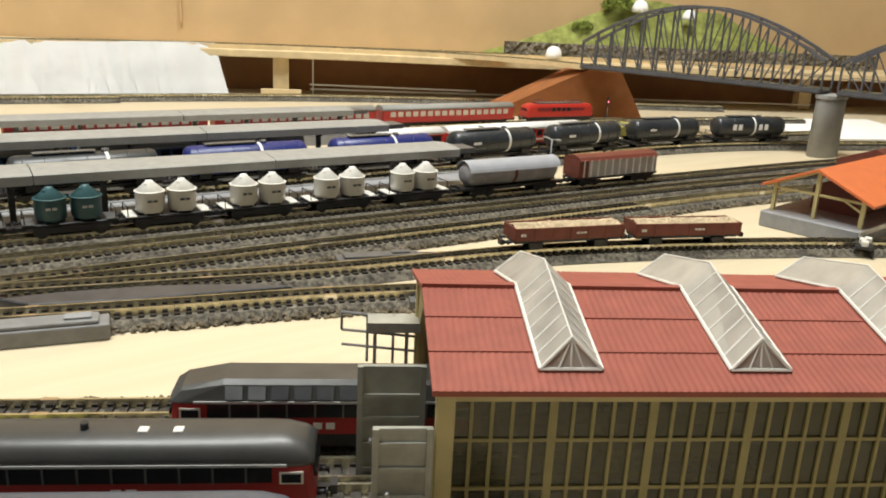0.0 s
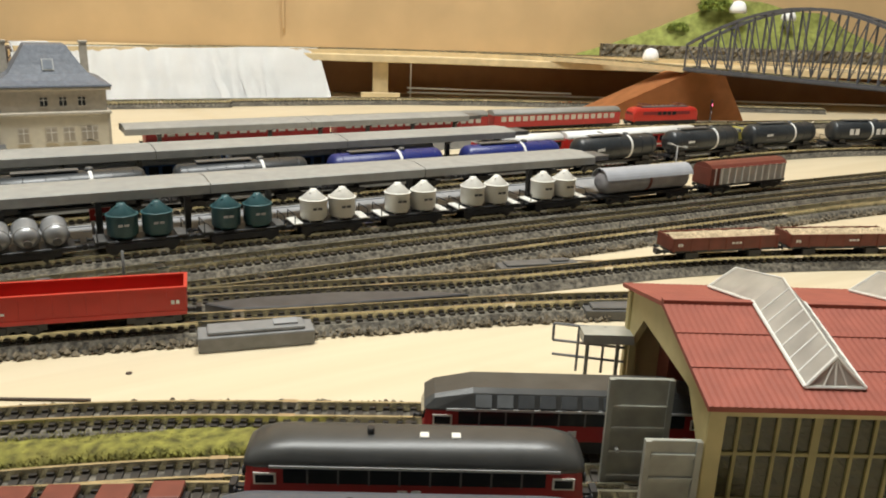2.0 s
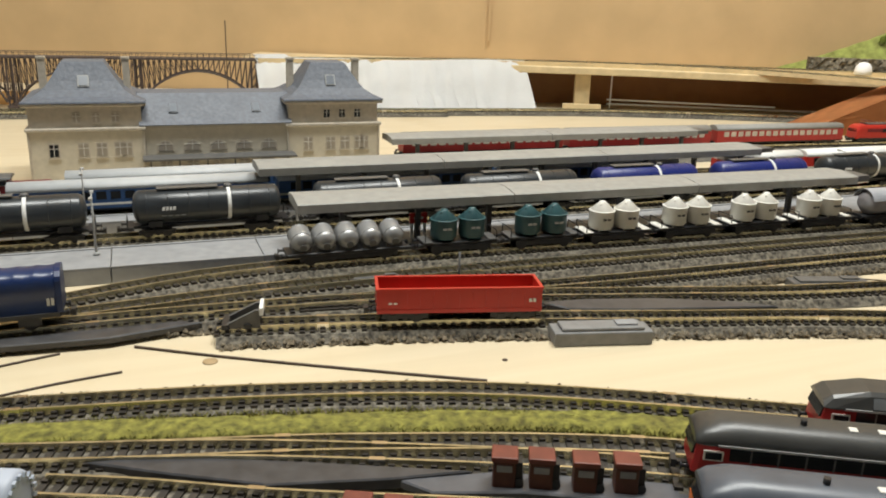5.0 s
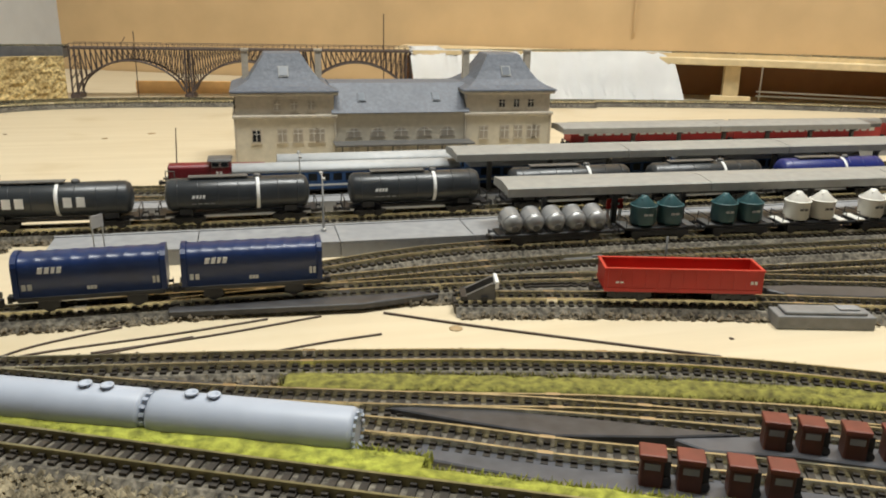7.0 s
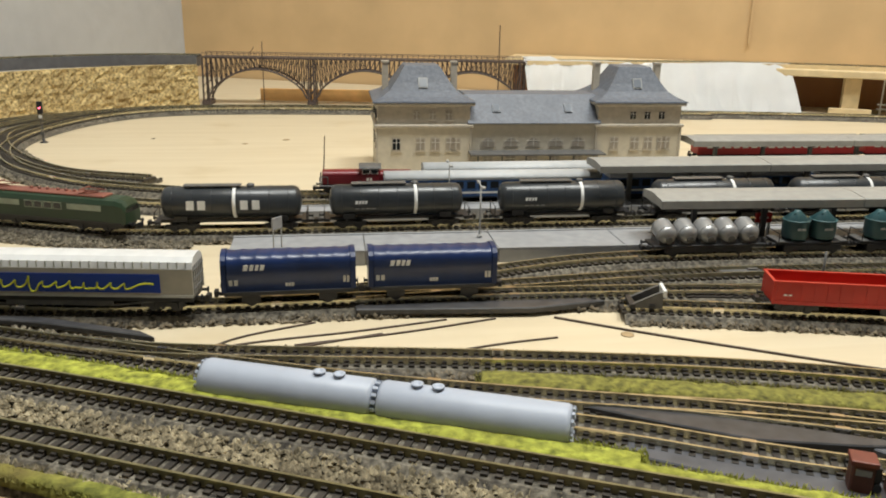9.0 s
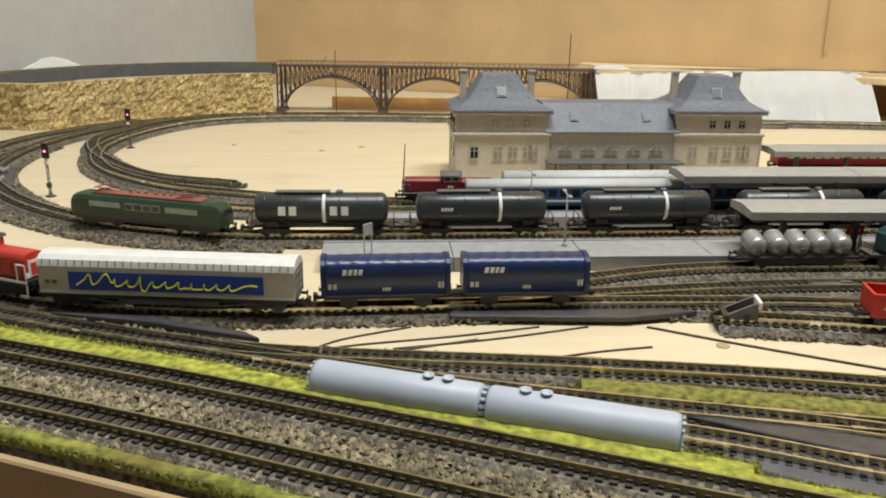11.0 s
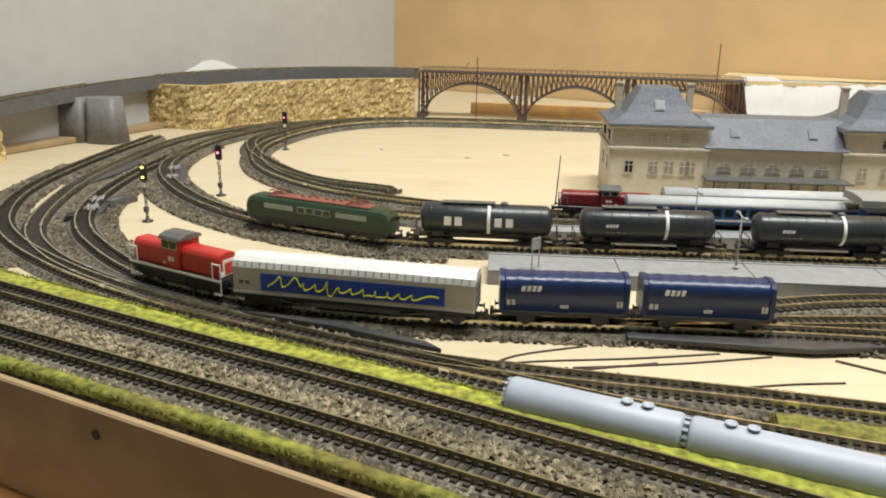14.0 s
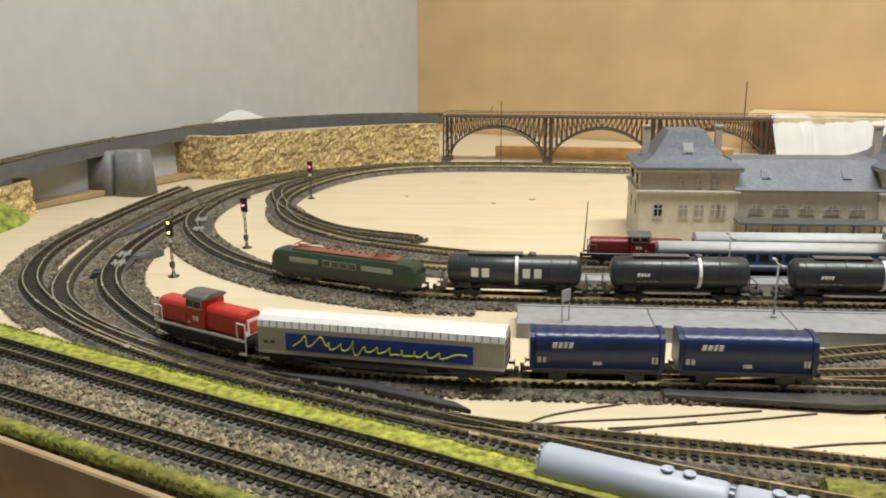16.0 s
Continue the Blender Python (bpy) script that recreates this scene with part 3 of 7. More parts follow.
gravel("loose_gravel", "T9", 0.009, 0.020, 4500, -0.61, -0.40, 15, 0.92)
gravel("loose_gravel", "T11", 0.009, 0.017, 2600, -0.54, -0.36, 16, 1.0)
gravel("loose_gravel", "L1", -0.016, -0.009, 1800, -0.56, -0.36, 17, 1.02)
gravel("loose_gravel", "T7", -0.0150, -0.0095, 2600, 0.22, 0.75, 18)
gravel("loose_gravel", "T8", -0.0140, -0.0090, 2600, -0.10, 0.75, 19)
gravel("loose_gravel", "T3", 0.0095, 0.0135, 2200, -0.30, 0.20, 20)


def grass(name, pts, width, seed, lift=0.0034, material=None, label="bright yellow-green grass mat strip beside the rails", base=0.0):
    """A strip of uneven grass mat with many short tufts."""
    rnd = random.Random(seed)
    line = spline(pts, 0.005)
    material = material or GRASS
    t = thing(name, label, "grass", kind="stuff")
    bm = B()
    sec = []
    for q, d, nn in sides(line):
        w = width * rnd.uniform(0.9, 1.08)
        sec.append([q + nn * (w * f) + Vector((0, 0, base + 0.0002 + (lift + rnd.uniform(0, 0.0008)) * (1 - abs(2 * f) ** 5))) for f in (-0.5, -0.43, -0.3, -0.1, 0.1, 0.3, 0.43, 0.5)])
    loft(bm, sec, closed=False, smooth=True)
    tagged(part("turf", bm, material, t), kind="stuff")
    verts, faces = [], []
    for q, d, nn in sides(line):
        for _ in range(int(width * 10000)):
            p = q + nn * rnd.uniform(-0.5, 0.5) * width + d * rnd.uniform(-0.0025, 0.0025)
            h, a, r = rnd.uniform(0.0012, 0.0032), rnd.uniform(0, 6.28), rnd.uniform(0.0003, 0.0006)
            k = len(verts)
            c, s = math.cos(a) * r, math.sin(a) * r
            verts += [(p.x + c, p.y + s, base + lift * 0.6), (p.x - c, p.y - s, base + lift * 0.6), (p.x + rnd.uniform(-1, 1) * 0.0020, p.y + rnd.uniform(-1, 1) * 0.0020, base + lift + h * 0.30)]
            faces.append((k, k + 1, k + 2))
    me = bpy.data.meshes.new("blades")
    me.from_pydata(verts, [], faces)
    me.materials.append(material)
    ob = new("blades", me)
    ob.parent = t
    tagged(ob, kind="stuff")


def beside(key, off, x0, x1):
    return [(q + nn * off).to_tuple()[:2] for q, d, nn in sides(LINES[key]) if x0 < q.x < x1 and q.y < 0.62][::4]


grass("grass_strip", beside("B", 0.0175, -0.72, -0.11), 0.0180, 11, base=RISE - 0.0016)
grass("grass_strip", beside("B", 0.0135, -0.125, 0.05), 0.0115, 14, base=RISE - 0.0016)
grass("grass_strip", beside("A", -0.0148, -0.72, 0.02), 0.0082, 12, base=RISE - 0.0012, material=GRASSF, label="worn green grass mat strip along the layout edge")
grass("grass_strip", [(-0.15, 0.3365), (-0.10, 0.3255), (-0.05, 0.313), (0.0, 0.3005), (0.05, 0.2855), (0.10, 0.264)], 0.019, 13, material=GRASSO, label="dull olive grass mat strip between the tracks")


def deck(pts, z, label, material=None):
    bm = B()
    plate(bm, pts, 0.002, z)
    bevel(bm, 0.0005, 1)
    return solo("turnout_deck", bm, material or DECKP, label, "turnout deck", group="turnout decks")


BLK = "flat black plastic deck between the turnout rails"
deck([(-0.1157, 0.3026), (-0.0934, 0.2995), (-0.0496, 0.2820), (0.0016, 0.2600), (-0.0247, 0.2636), (-0.0621, 0.2721), (-0.0933, 0.2891)], 0.0062, BLK)
deck([(-0.0227, 0.2640), (0.0076, 0.2590), (0.045, 0.243), (0.085, 0.222), (0.080, 0.210), (0.05, 0.227), (0.0119, 0.2455), (-0.0146, 0.2540)], 0.0052, "flat dark grey plastic deck carrying small brown boxes", DECKG)
deck([(-0.1076, 0.2803), (-0.043, 0.2497), (-0.005, 0.2320), (0.035, 0.2125), (0.030, 0.1995), (-0.0091, 0.2188), (-0.0371, 0.2301), (-0.0795, 0.2525), (-0.112, 0.2715)], 0.0046, "flat dark grey plastic deck carrying small brown boxes", DECKG)
deck([(-0.262, 0.3580), (-0.20, 0.3455), (-0.135, 0.3235), (-0.20, 0.335)], 0.0046, BLK)
deck([(-0.20, 0.4125), (-0.11, 0.4065), (-0.07, 0.4135), (-0.08, 0.4175), (-0.20, 0.4185)], 0.0052, BLK)
deck([(0.092, 0.39), (0.116, 0.388), (0.153, 0.379), (0.191, 0.363), (0.208, 0.351), (0.19, 0.355), (0.134, 0.368), (0.102, 0.378)], 0.0066, BLK)
deck([(-0.41, 0.4275), (-0.35, 0.411), (-0.292, 0.388), (-0.30, 0.396), (-0.35, 0.4175)], 0.0050, BLK)
deck([(-0.650, 0.742), (-0.650, 0.804), (-0.648, 0.849), (-0.622, 0.805), (-0.622, 0.750), (-0.628, 0.708)], 0.0046, BLK)
deck([(-0.536, 0.5032), (-0.513, 0.4871), (-0.486, 0.4709), (-0.4386, 0.4431), (-0.4733, 0.4542), (-0.5055, 0.4734)], 0.0048, BLK)
deck([(-0.598, 0.662), (-0.594, 0.650), (-0.578, 0.606), (-0.566, 0.590), (-0.574, 0.628), (-0.584, 0.660)], 0.0046, BLK)
deck([(-0.588, 0.800), (-0.578, 0.760), (-0.556, 0.718), (-0.546, 0.724), (-0.560, 0.760), (-0.576, 0.802)], 0.0046, BLK)
deck([(-0.04, 0.4365), (0.06, 0.431), (0.09, 0.4275), (0.0, 0.4285)], 0.0048, BLK)


def motor(name, cx, cy, ang, w, d, h, material, label):
    bm = B()
    box(bm, -w / 2, w / 2, -d / 2, d / 2, 0, h * 0.8)
    box(bm, -w * 0.42, w * 0.42, -d * 0.4, d * 0.4, h * 0.8, h)
    bevel(bm, 0.0012, 2)
    t = thing(name, label, "turnout motor", group="turnout motors", at=pose(cx, cy, 0, 0, 0, ang))
    part("housing", bm, material, t)
    bm = B()
    box(bm, w * 0.15, w * 0.36, -d * 0.2, d * 0.25, h, h + 0.0008)
    part("lever", bm, PLATF if material is GREYP else DARKGREY, t)


motor("turnout_motor", 0.104, 0.352, -13, 0.047, 0.013, 0.0085, GREYP, "grey plastic turnout motor housing beside the siding")
motor("turnout_motor", 0.270, 0.3795, -16, 0.046, 0.011, 0.006, DARKGREY, "dark grey turnout motor housing on the plywood")
motor("turnout_motor", 0.268, 0.3085, -25, 0.040, 0.011, 0.0065, DARKGREY, "dark grey turnout motor housing beside the engine shed")
motor("turnout_motor", -0.575, 0.655, 70, 0.030, 0.009, 0.006, DARKGREY, "dark turnout motor housing in the curve")
for lx_, ly_, la_ in ((-0.5885, 0.6440, 104), (-0.5800, 0.6180, 112), (-0.5760, 0.7740, 104), (-0.5630, 0.7360, 112)):
    bm = B()
    for y in (-0.0035, 0.0035):
        rod(bm, (-0.010, y * 0.5, 0.0072), (0.010, y, 0.0072), 0.0006, 6)
    box(bm, -0.0035, -0.0010, -0.0055, 0.0055, 0.0066, 0.0080)
    box(bm, 0.0035, 0.0055, -0.0045, 0.0045, 0.0066, 0.0078)
    solo("point_blade", bm, STEELW, "pale grey metal point blade frame of a turnout", "point blade", group="turnout blades", at=pose(lx_, ly_, 0, 0, 0, la_))
motor("turnout_motor", -0.5860, 0.5960, 112, 0.016, 0.008, 0.007, BLACKP, "small black turnout motor beside the curve")
motor("turnout_motor", -0.6440, 0.7150, 96, 0.026, 0.008, 0.006, DARKGREY, "dark turnout motor housing in the curve")
motor("turnout_motor", 0.024, 0.452, -3, 0.030, 0.008, 0.006, DARKGREY, "dark turnout motor housing between the yard tracks")


def pencil(pts, r=0.0005, label="thin dark cable lying on the plywood"):
    cu = bpy.data.curves.new("cable", "CURVE")
    cu.dimensions, cu.bevel_depth, cu.bevel_resolution = "3D", r, 1
    line = spline(pts, 0.006)
    s = cu.splines.new("POLY")
    s.points.add(len(line) - 1)
    for q, p in zip(line, s.points):
        p.co = (q.x, q.y, r, 1)
    cu.materials.append(WIRE)
    tagged(new("cable", cu), label, "cable", group="cables on the board")


pencil([(-0.100, 0.404), (-0.06, 0.380), (0.0, 0.347), (0.04, 0.326)], 0.0006)
pencil([(-0.155, 0.4065), (-0.20, 0.396), (-0.25, 0.387), (-0.272, 0.378)])
pencil([(-0.130, 0.4055), (-0.18, 0.392), (-0.235, 0.3815)])
pencil([(-0.188, 0.392), (-0.215, 0.384), (-0.232, 0.3785)])
pencil([(-0.105, 0.3795), (-0.13, 0.3755), (-0.155, 0.3695)])
pencil([(-0.22, 0.409), (-0.255, 0.394), (-0.272, 0.378)])
pencil([(0.30, 0.387), (0.318, 0.377), (0.335, 0.361)], 0.0004)
for x, y, r in ((-0.070, 0.380, 0.0032), (0.052, 0.345, 0.0012), (-0.258, 0.928, 0.004), (-0.30, 0.905, 0.003), (-0.40, 0.94, 0.002)):
    bm = B()
    turned(bm, [(r, 0.0), (r, 0.0003), (r * 0.7, 0.0004)], 14, (x, y, 0.0001))
    solo("plug", bm, WIRE if r < 0.0025 else FASCIA, "small dark mark sunk in the plywood", "mark", group="marks on the board")
# ---------------------------------------------------------------- platforms
def platform(x0, x1, y0f, y0b, y1f, y1b, label):
    """A platform of butted moulded sections with a raised edge lip."""
    t = thing("platform", label, "platform", group="station platforms")
    n = max(2, round((x1 - x0) / 0.082))
    for k in range(n):
        f0, f1 = k / n, (k + 1) / n
        xa, xb = x0 + (x1 - x0) * f0 + 0.0002, x0 + (x1 - x0) * f1 - 0.0002
        fa, fb = y0f + (y1f - y0f) * f0, y0f + (y1f - y0f) * f1
        ba, bb = y0b + (y1b - y0b) * f0, y0b + (y1b - y0b) * f1
        bm = B()
        plate(bm, [(xa, fa), (xb, fb), (xb, bb), (xa, ba)], 0.0, 0.0088)
        bevel(bm, 0.0004, 1)
        part("section", bm, PLATF, t)
        for ya, yb, w in ((fa, fb, 0.0022), (ba, bb, -0.0022)):
            bm = B()
            plate(bm, [(xa, ya), (xb, yb), (xb, yb + w), (xa, ya + w)], 0.0088, 0.0094)
            part("edge_lip", bm, PLATF, t)


platform(-0.272, 0.455, 0.496, 0.532, 0.487, 0.532, "long grey plastic station platform slab between two tracks")
platform(-0.255, 0.44, 0.588, 0.606, 0.586, 0.606, "long grey plastic station platform slab between two tracks")
platform(0.114, 0.47, 0.726, 0.752, 0.718, 0.743, "grey plastic station platform slab near the station building")


def canopy(a, b, width, z, cut, label):
    """A platform roof of low double pitch, on posts: each section is a part."""
    a, b = Vector(a), Vector(b)
    ang = math.degrees(math.atan2(b.y - a.y, b.x - a.x))
    length = (b - a).length
    t = thing("platform_canopy", label, "platform canopy", group="platform canopies", at=pose(a.x, a.y, 0, 0, 0, ang))
    edges = [0.0, *cut, length]
    w = width / 2
    for s, e in zip(edges, edges[1:]):
        bm = B()
        last = e == length
        k = 0.75 if last else 1.0
        prof = [(-w, z - 0.005), (-w, z), (-w * 0.93, z + 0.0006), (0, z + 0.002), (w * 0.93, z + 0.0006), (w, z), (w, z - 0.005), (w * 0.9, z - 0.0042), (-w * 0.9, z - 0.0042)]
        sx = s + (0.0012 if s == 0 else 0.0003)
        loft(bm, [[(sx, y, q) for y, q in prof], [(e - 0.0003, y, q) for y, q in prof]])
        part("roof_panel", bm, ROOFG, t)
    bm = B()
    prof = [(-w * 0.6, z - 0.0045), (-w * 0.6, z - 0.001), (w * 0.6, z - 0.001), (w * 0.6, z - 0.0045)]
    loft(bm, [[(length, y, q) for y, q in prof], [(length + 0.018, y * 0.9, q) for y, q in prof]])
    part("end_panel", bm, DARKGREY, t)
    x = 0.03
    while x < length:
        bm = B()
        box(bm, x - 0.0016, x + 0.0016, -0.0016, 0.0016, 0.0092, z - 0.003)
        prism(bm, [(-w * 0.8, z - 0.0045), (0, z - 0.010), (w * 0.8, z - 0.0045)], x - 0.0006, x + 0.0006)
        part("post", bm, DARKGREY, t)
        x += 0.047


LAB = "long grey platform canopy on dark posts"
canopy((-0.0115, 0.5075), (0.392, 0.4965), 0.033, 0.0375, (0.134, 0.268), LAB)
canopy((-0.0195, 0.6020), (0.394, 0.5985), 0.033, 0.0395, (0.132, 0.266), LAB)
canopy((0.1150, 0.7400), (0.434, 0.7335), 0.033, 0.0322, (0.157,), "grey platform canopy in front of red coaches")


# ---------------------------------------------------------------- rolling stock
def wheels(parent, xs, r=0.0031, mat_=None):
    """Wheelsets: an axle with two flanged wheels each."""
    for x in xs:
        bm = B()
        for y in (-1, 1):
            rod(bm, (x, y * 0.0039, r), (x, y * 0.0056, r), r, 14)
            rod(bm, (x, y * 0.0036, r), (x, y * 0.0039, r), r * 1.12, 14)
        rod(bm, (x, -0.0039, r), (x, 0.0039, r), 0.0007, 6)
        part("wheelset", bm, mat_ or BLACKP, parent)


def bogie(parent, x, span=0.0112, material=None):
    bm = B()
    for y in (-1, 1):
        box(bm, x - span * 0.95, x + span * 0.95, y * 0.0066 - 0.0007, y * 0.0066 + 0.0007, 0.0026, 0.0052)
        for dx in (-span / 2, span / 2):
            box(bm, x + dx - 0.0016, x + dx + 0.0016, y * 0.0072 - 0.0006, y * 0.0072 + 0.0006, 0.0018, 0.0046)
        rod(bm, (x, y * 0.0072 - 0.0005, 0.003), (x, y * 0.0072 + 0.0005, 0.003), 0.0013, 8)
    box(bm, x - 0.002, x + 0.002, -0.0066, 0.0066, 0.003, 0.0058)
    part("bogie", bm, material or BLACKP, parent)
    wheels(parent, (x - span / 2, x + span / 2))


def ends(parent, half, z=0.0066):
    """Buffers and couplers at both ends."""
    for s in (-1, 1):
        for y in (-0.0055, 0.0055):
            bm = B()
            rod(bm, (s * half, y, z), (s * (half + 0.0026), y, z), 0.0007, 8)
            rod(bm, (s * (half + 0.0026), y, z), (s * (half + 0.0031), y, z), 0.0014, 10)
            part("buffer", bm, BLACKP, parent)
        bm = B()
        box(bm, min(s * (half - 0.002), s * (half + 0.0052)), max(s * (half - 0.002), s * (half + 0.0052)), -0.001, 0.001, 0.0038, 0.0052)
        box(bm, min(s * (half + 0.0036), s * (half + 0.0056)), max(s * (half + 0.0036), s * (half + 0.0056)), -0.0022, 0.0022, 0.0036, 0.0064)
        part("coupler", bm, BLACKP, parent)


def frame_(parent, half, w=0.0088, z0=0.0058, z1=0.0076, material=None):
    bm = B()
    box(bm, -half, half, -w, w, z0, z1)
    box(bm, -half * 0.9, half * 0.9, -0.0018, 0.0018, z0 - 0.0015, z0)
    bevel(bm, 0.0003, 1)
    part("underframe", bm, material or BLACKP, parent)


def bars(parent, name, x0, x1, y, z0, z1, material, n=1, gap=0.3, label=""):
    """Small raised marks in a row on a side."""
    w = (x1 - x0) / n
    for i in range(n):
        bm = B()
        s = -1 if y < 0 else 1
        box(bm, x0 + i * w, x0 + i * w + w * (1 - gap), min(y, y + s * 0.00025), max(y, y + s * 0.00025), z0, z1)
        part(name, bm, material, parent, label)


def blocks(parent, x, z, h, gap, widths, y, material, lean=0.25, name="marking_block"):
    """A row of plain slanted bars of the given widths."""
    for w in widths:
        bm = B()
        s = -1 if y < 0 else 1
        pts = [(0, 0), (w * h, 0), ((w + lean) * h, h), (lean * h, h)]
        loft(bm, [[(x + p, y, z + q) for p, q in pts], [(x + p, y + s * 0.00022, z + q) for p, q in pts]])
        part(name, bm, material, parent)
        x += w * h + gap


def tank_wagon(label, sign="vtx", band=0.012, col=None, length=0.089, group="tank wagons"):
    t = thing("tank_wagon", label, "tank wagon", group=group)
    h, r, zc = length / 2, 0.0102, 0.0182
    bm = B()
    turned(bm, [(0.002, -h), (r * 0.55, -h + 0.0006), (r * 0.86, -h + 0.0018), (r, -h + 0.0042), (r, h - 0.0042), (r * 0.86, h - 0.0018), (r * 0.55, h - 0.0006), (0.002, h)], 28, (0, 0, zc), "x")
    part("barrel", bm, col or TANK, t)
    for k in range(7):
        bm = B()
        x = -h + 0.008 + k * (length - 0.016) / 6
        turned(bm, [(r, -0.0003), (r + 0.00025, -0.0002), (r + 0.00025, 0.0002), (r, 0.0003)], 28, (x, 0, zc), "x")
        part("hoop", bm, col or TANK, t)
    bm = B()
    turned(bm, [(r, -0.0011), (r + 0.0003, -0.001), (r + 0.0003, 0.001), (r, 0.0011)], 28, (band, 0, zc), "x")
    part("band", bm, WHITE, t, "white painted hoop")
    bm = B()
    box(bm, -0.030, 0.006, -0.0035, 0.0035, zc + r + 0.0006, zc + r + 0.0012)
    for x in (-0.028, -0.012, 0.004):
        for y in (-0.003, 0.003):
            rod(bm, (x, y, zc + r - 0.001), (x, y, zc + r + 0.0008), 0.0003, 5)
    part("walkway", bm, DARKGREY, t)
    bm = B()
    turned(bm, [(0.0025, zc + r - 0.001), (0.0025, zc + r + 0.0012), (0.0018, zc + r + 0.0018), (0.0006, zc + r + 0.002)], 12, (0.012, 0, 0))
    part("dome", bm, DARKGREY, t)
    bm = B()
    box(bm, -h - 0.004, h + 0.004, -0.0042, 0.0042, 0.0056, 0.0074)
    for s in (-1, 1):
        box(bm, s * (h + 0.002) - 0.002, s * (h + 0.002) + 0.002, -0.0088, 0.0088, 0.0056, 0.0076)
        box(bm, s * h * 0.72 - 0.004, s * h * 0.72 + 0.004, -0.0075, 0.0075, 0.007, 0.0105)
    part("underframe", bm, BLACKP, t)
    for s in (-1, 1):
        bm = B()
        for y in (-0.008, 0.008):
            rod(bm, (s * (h + 0.0035), y, 0.0074), (s * (h + 0.0035), y, 0.0135), 0.00035, 5)
        rod(bm, (s * (h + 0.0035), -0.008, 0.0135), (s * (h + 0.0035), 0.008, 0.0135), 0.00035, 5)
        part("railing", bm, BLACKP, t)
        bogie(t, s * h * 0.70)
    ends(t, h + 0.004)
    for s in (-1, 1):
        if sign == "big":
            blocks(t, -h * 0.62, zc - 0.0028, 0.0060, 0.0022, (0.8, 0.8), s * (r + 0.0002), WHITE, 0.0)
            blocks(t, band + 0.004, zc - 0.0028, 0.0060, 0.0026, (0.8, 0.8), s * (r + 0.0002), WHITE, 0.0)
        else:
            blocks(t, -h * 0.63, zc - 0.0005, 0.0021, 0.0006, (0.8, 0.7, 0.6, 0.7), s * (r + 0.0001), WHITE)
            bars(t, "mark", -h * 0.63, -h * 0.3, s * (r - 0.0003), zc - 0.0042, zc - 0.0036, GREYP, 4)
    return t


BLK_T = "black bogie tank wagon with a white hoop standing in the yard"
plain = tank_wagon(BLK_T)
plain.matrix_basis = on("T9", -0.1675)
big1 = tank_wagon("black bogie tank wagon with large white letter shapes", "big", 0.002)
big1.matrix_basis = on("T9", -0.2745)
for x in (-0.0535, 0.057, 0.162, 0.486, 0.597, 0.709):
    copy_thing(plain, on("T9", x))
copy_thing(big1, on("T9", 0.824))
bluet = tank_wagon("bright blue bogie tank wagon with a white hoop", "vtx", 0.008, mat("tank_blue", (0.012, 0.022, 0.15), 0.36, var=0.08, scale=80))
bluet.matrix_basis = on("T9", 0.2675)
copy_thing(bluet, on("T9", 0.3765))


def hood_wagon(label, half=0.0315, marks=True):
    t = thing("hood_wagon", label, "covered wagon", group="blue tarpaulin wagons")
    w, z0, z1 = 0.0088, 0.0078, 0.0245
    prof = [(-w, z0), (-w, z1 - 0.004), (-w * 0.93, z1 - 0.0022), (-w * 0.72, z1 - 0.0006), (-w * 0.35, z1 + 0.0002), (0, z1 + 0.0004), (w * 0.35, z1 + 0.0002), (w * 0.72, z1 - 0.0006), (w * 0.93, z1 - 0.0022), (w, z1 - 0.004), (w, z0)]
    bm = B()
    secs, n = [], 57
    for i in range(n):
        x = -half + 0.0012 + i * (2 * half - 0.0024) / (n - 1)
        k = 1.0 - 0.022 * abs(math.sin(i * math.pi * 8 / (n - 1))) ** 0.7
        secs.append([(x, y * (1 if z < 0.012 else k), z0 + (z - z0) * (k if z > 0.012 else 1)) for y, z in prof])
    loft(bm, secs, smooth=True)
    part("tarpaulin", bm, NAVY, t)
    for s in (-1, 1):
        bm = B()
        ep = [(y * 1.03, z0 + (z - z0) * 1.02) for y, z in prof]
        prism(bm, ep, s * half - 0.0012, s * half + 0.0012)
        part("end_wall", bm, NAVY, t)
    frame_(t, half, 0.0090, 0.0058, 0.0080)
    wheels(t, (-half * 0.60, half * 0.60))
    for s in (-1, 1):
        for y in (-0.0068, 0.0068):
            bm = B()
            box(bm, s * half * 0.6 - 0.0045, s * half * 0.6 + 0.0045, y - 0.0006, y + 0.0006, 0.0024, 0.006)
            part("axle_guard", bm, BLACKP, t)
    ends(t, half)
    for s in (-1, 1):
        y = s * (w + 0.0001)
        blocks(t, -half * 0.70, 0.0178, 0.0026, 0.0008, (0.8, 0.75, 0.6, 0.75), y, WHITE)
        bars(t, "mark", -half * 0.92, -half * 0.76, y, 0.0110, 0.0135, SILVER, 2)
        bars(t, "mark", -half * 0.06, half * 0.08, y, 0.0100, 0.0116, SILVER, 3, 0.15)
        bars(t, "mark", half * 0.84, half * 0.95, y, 0.0110, 0.0140, SILVER, 2)
    return t


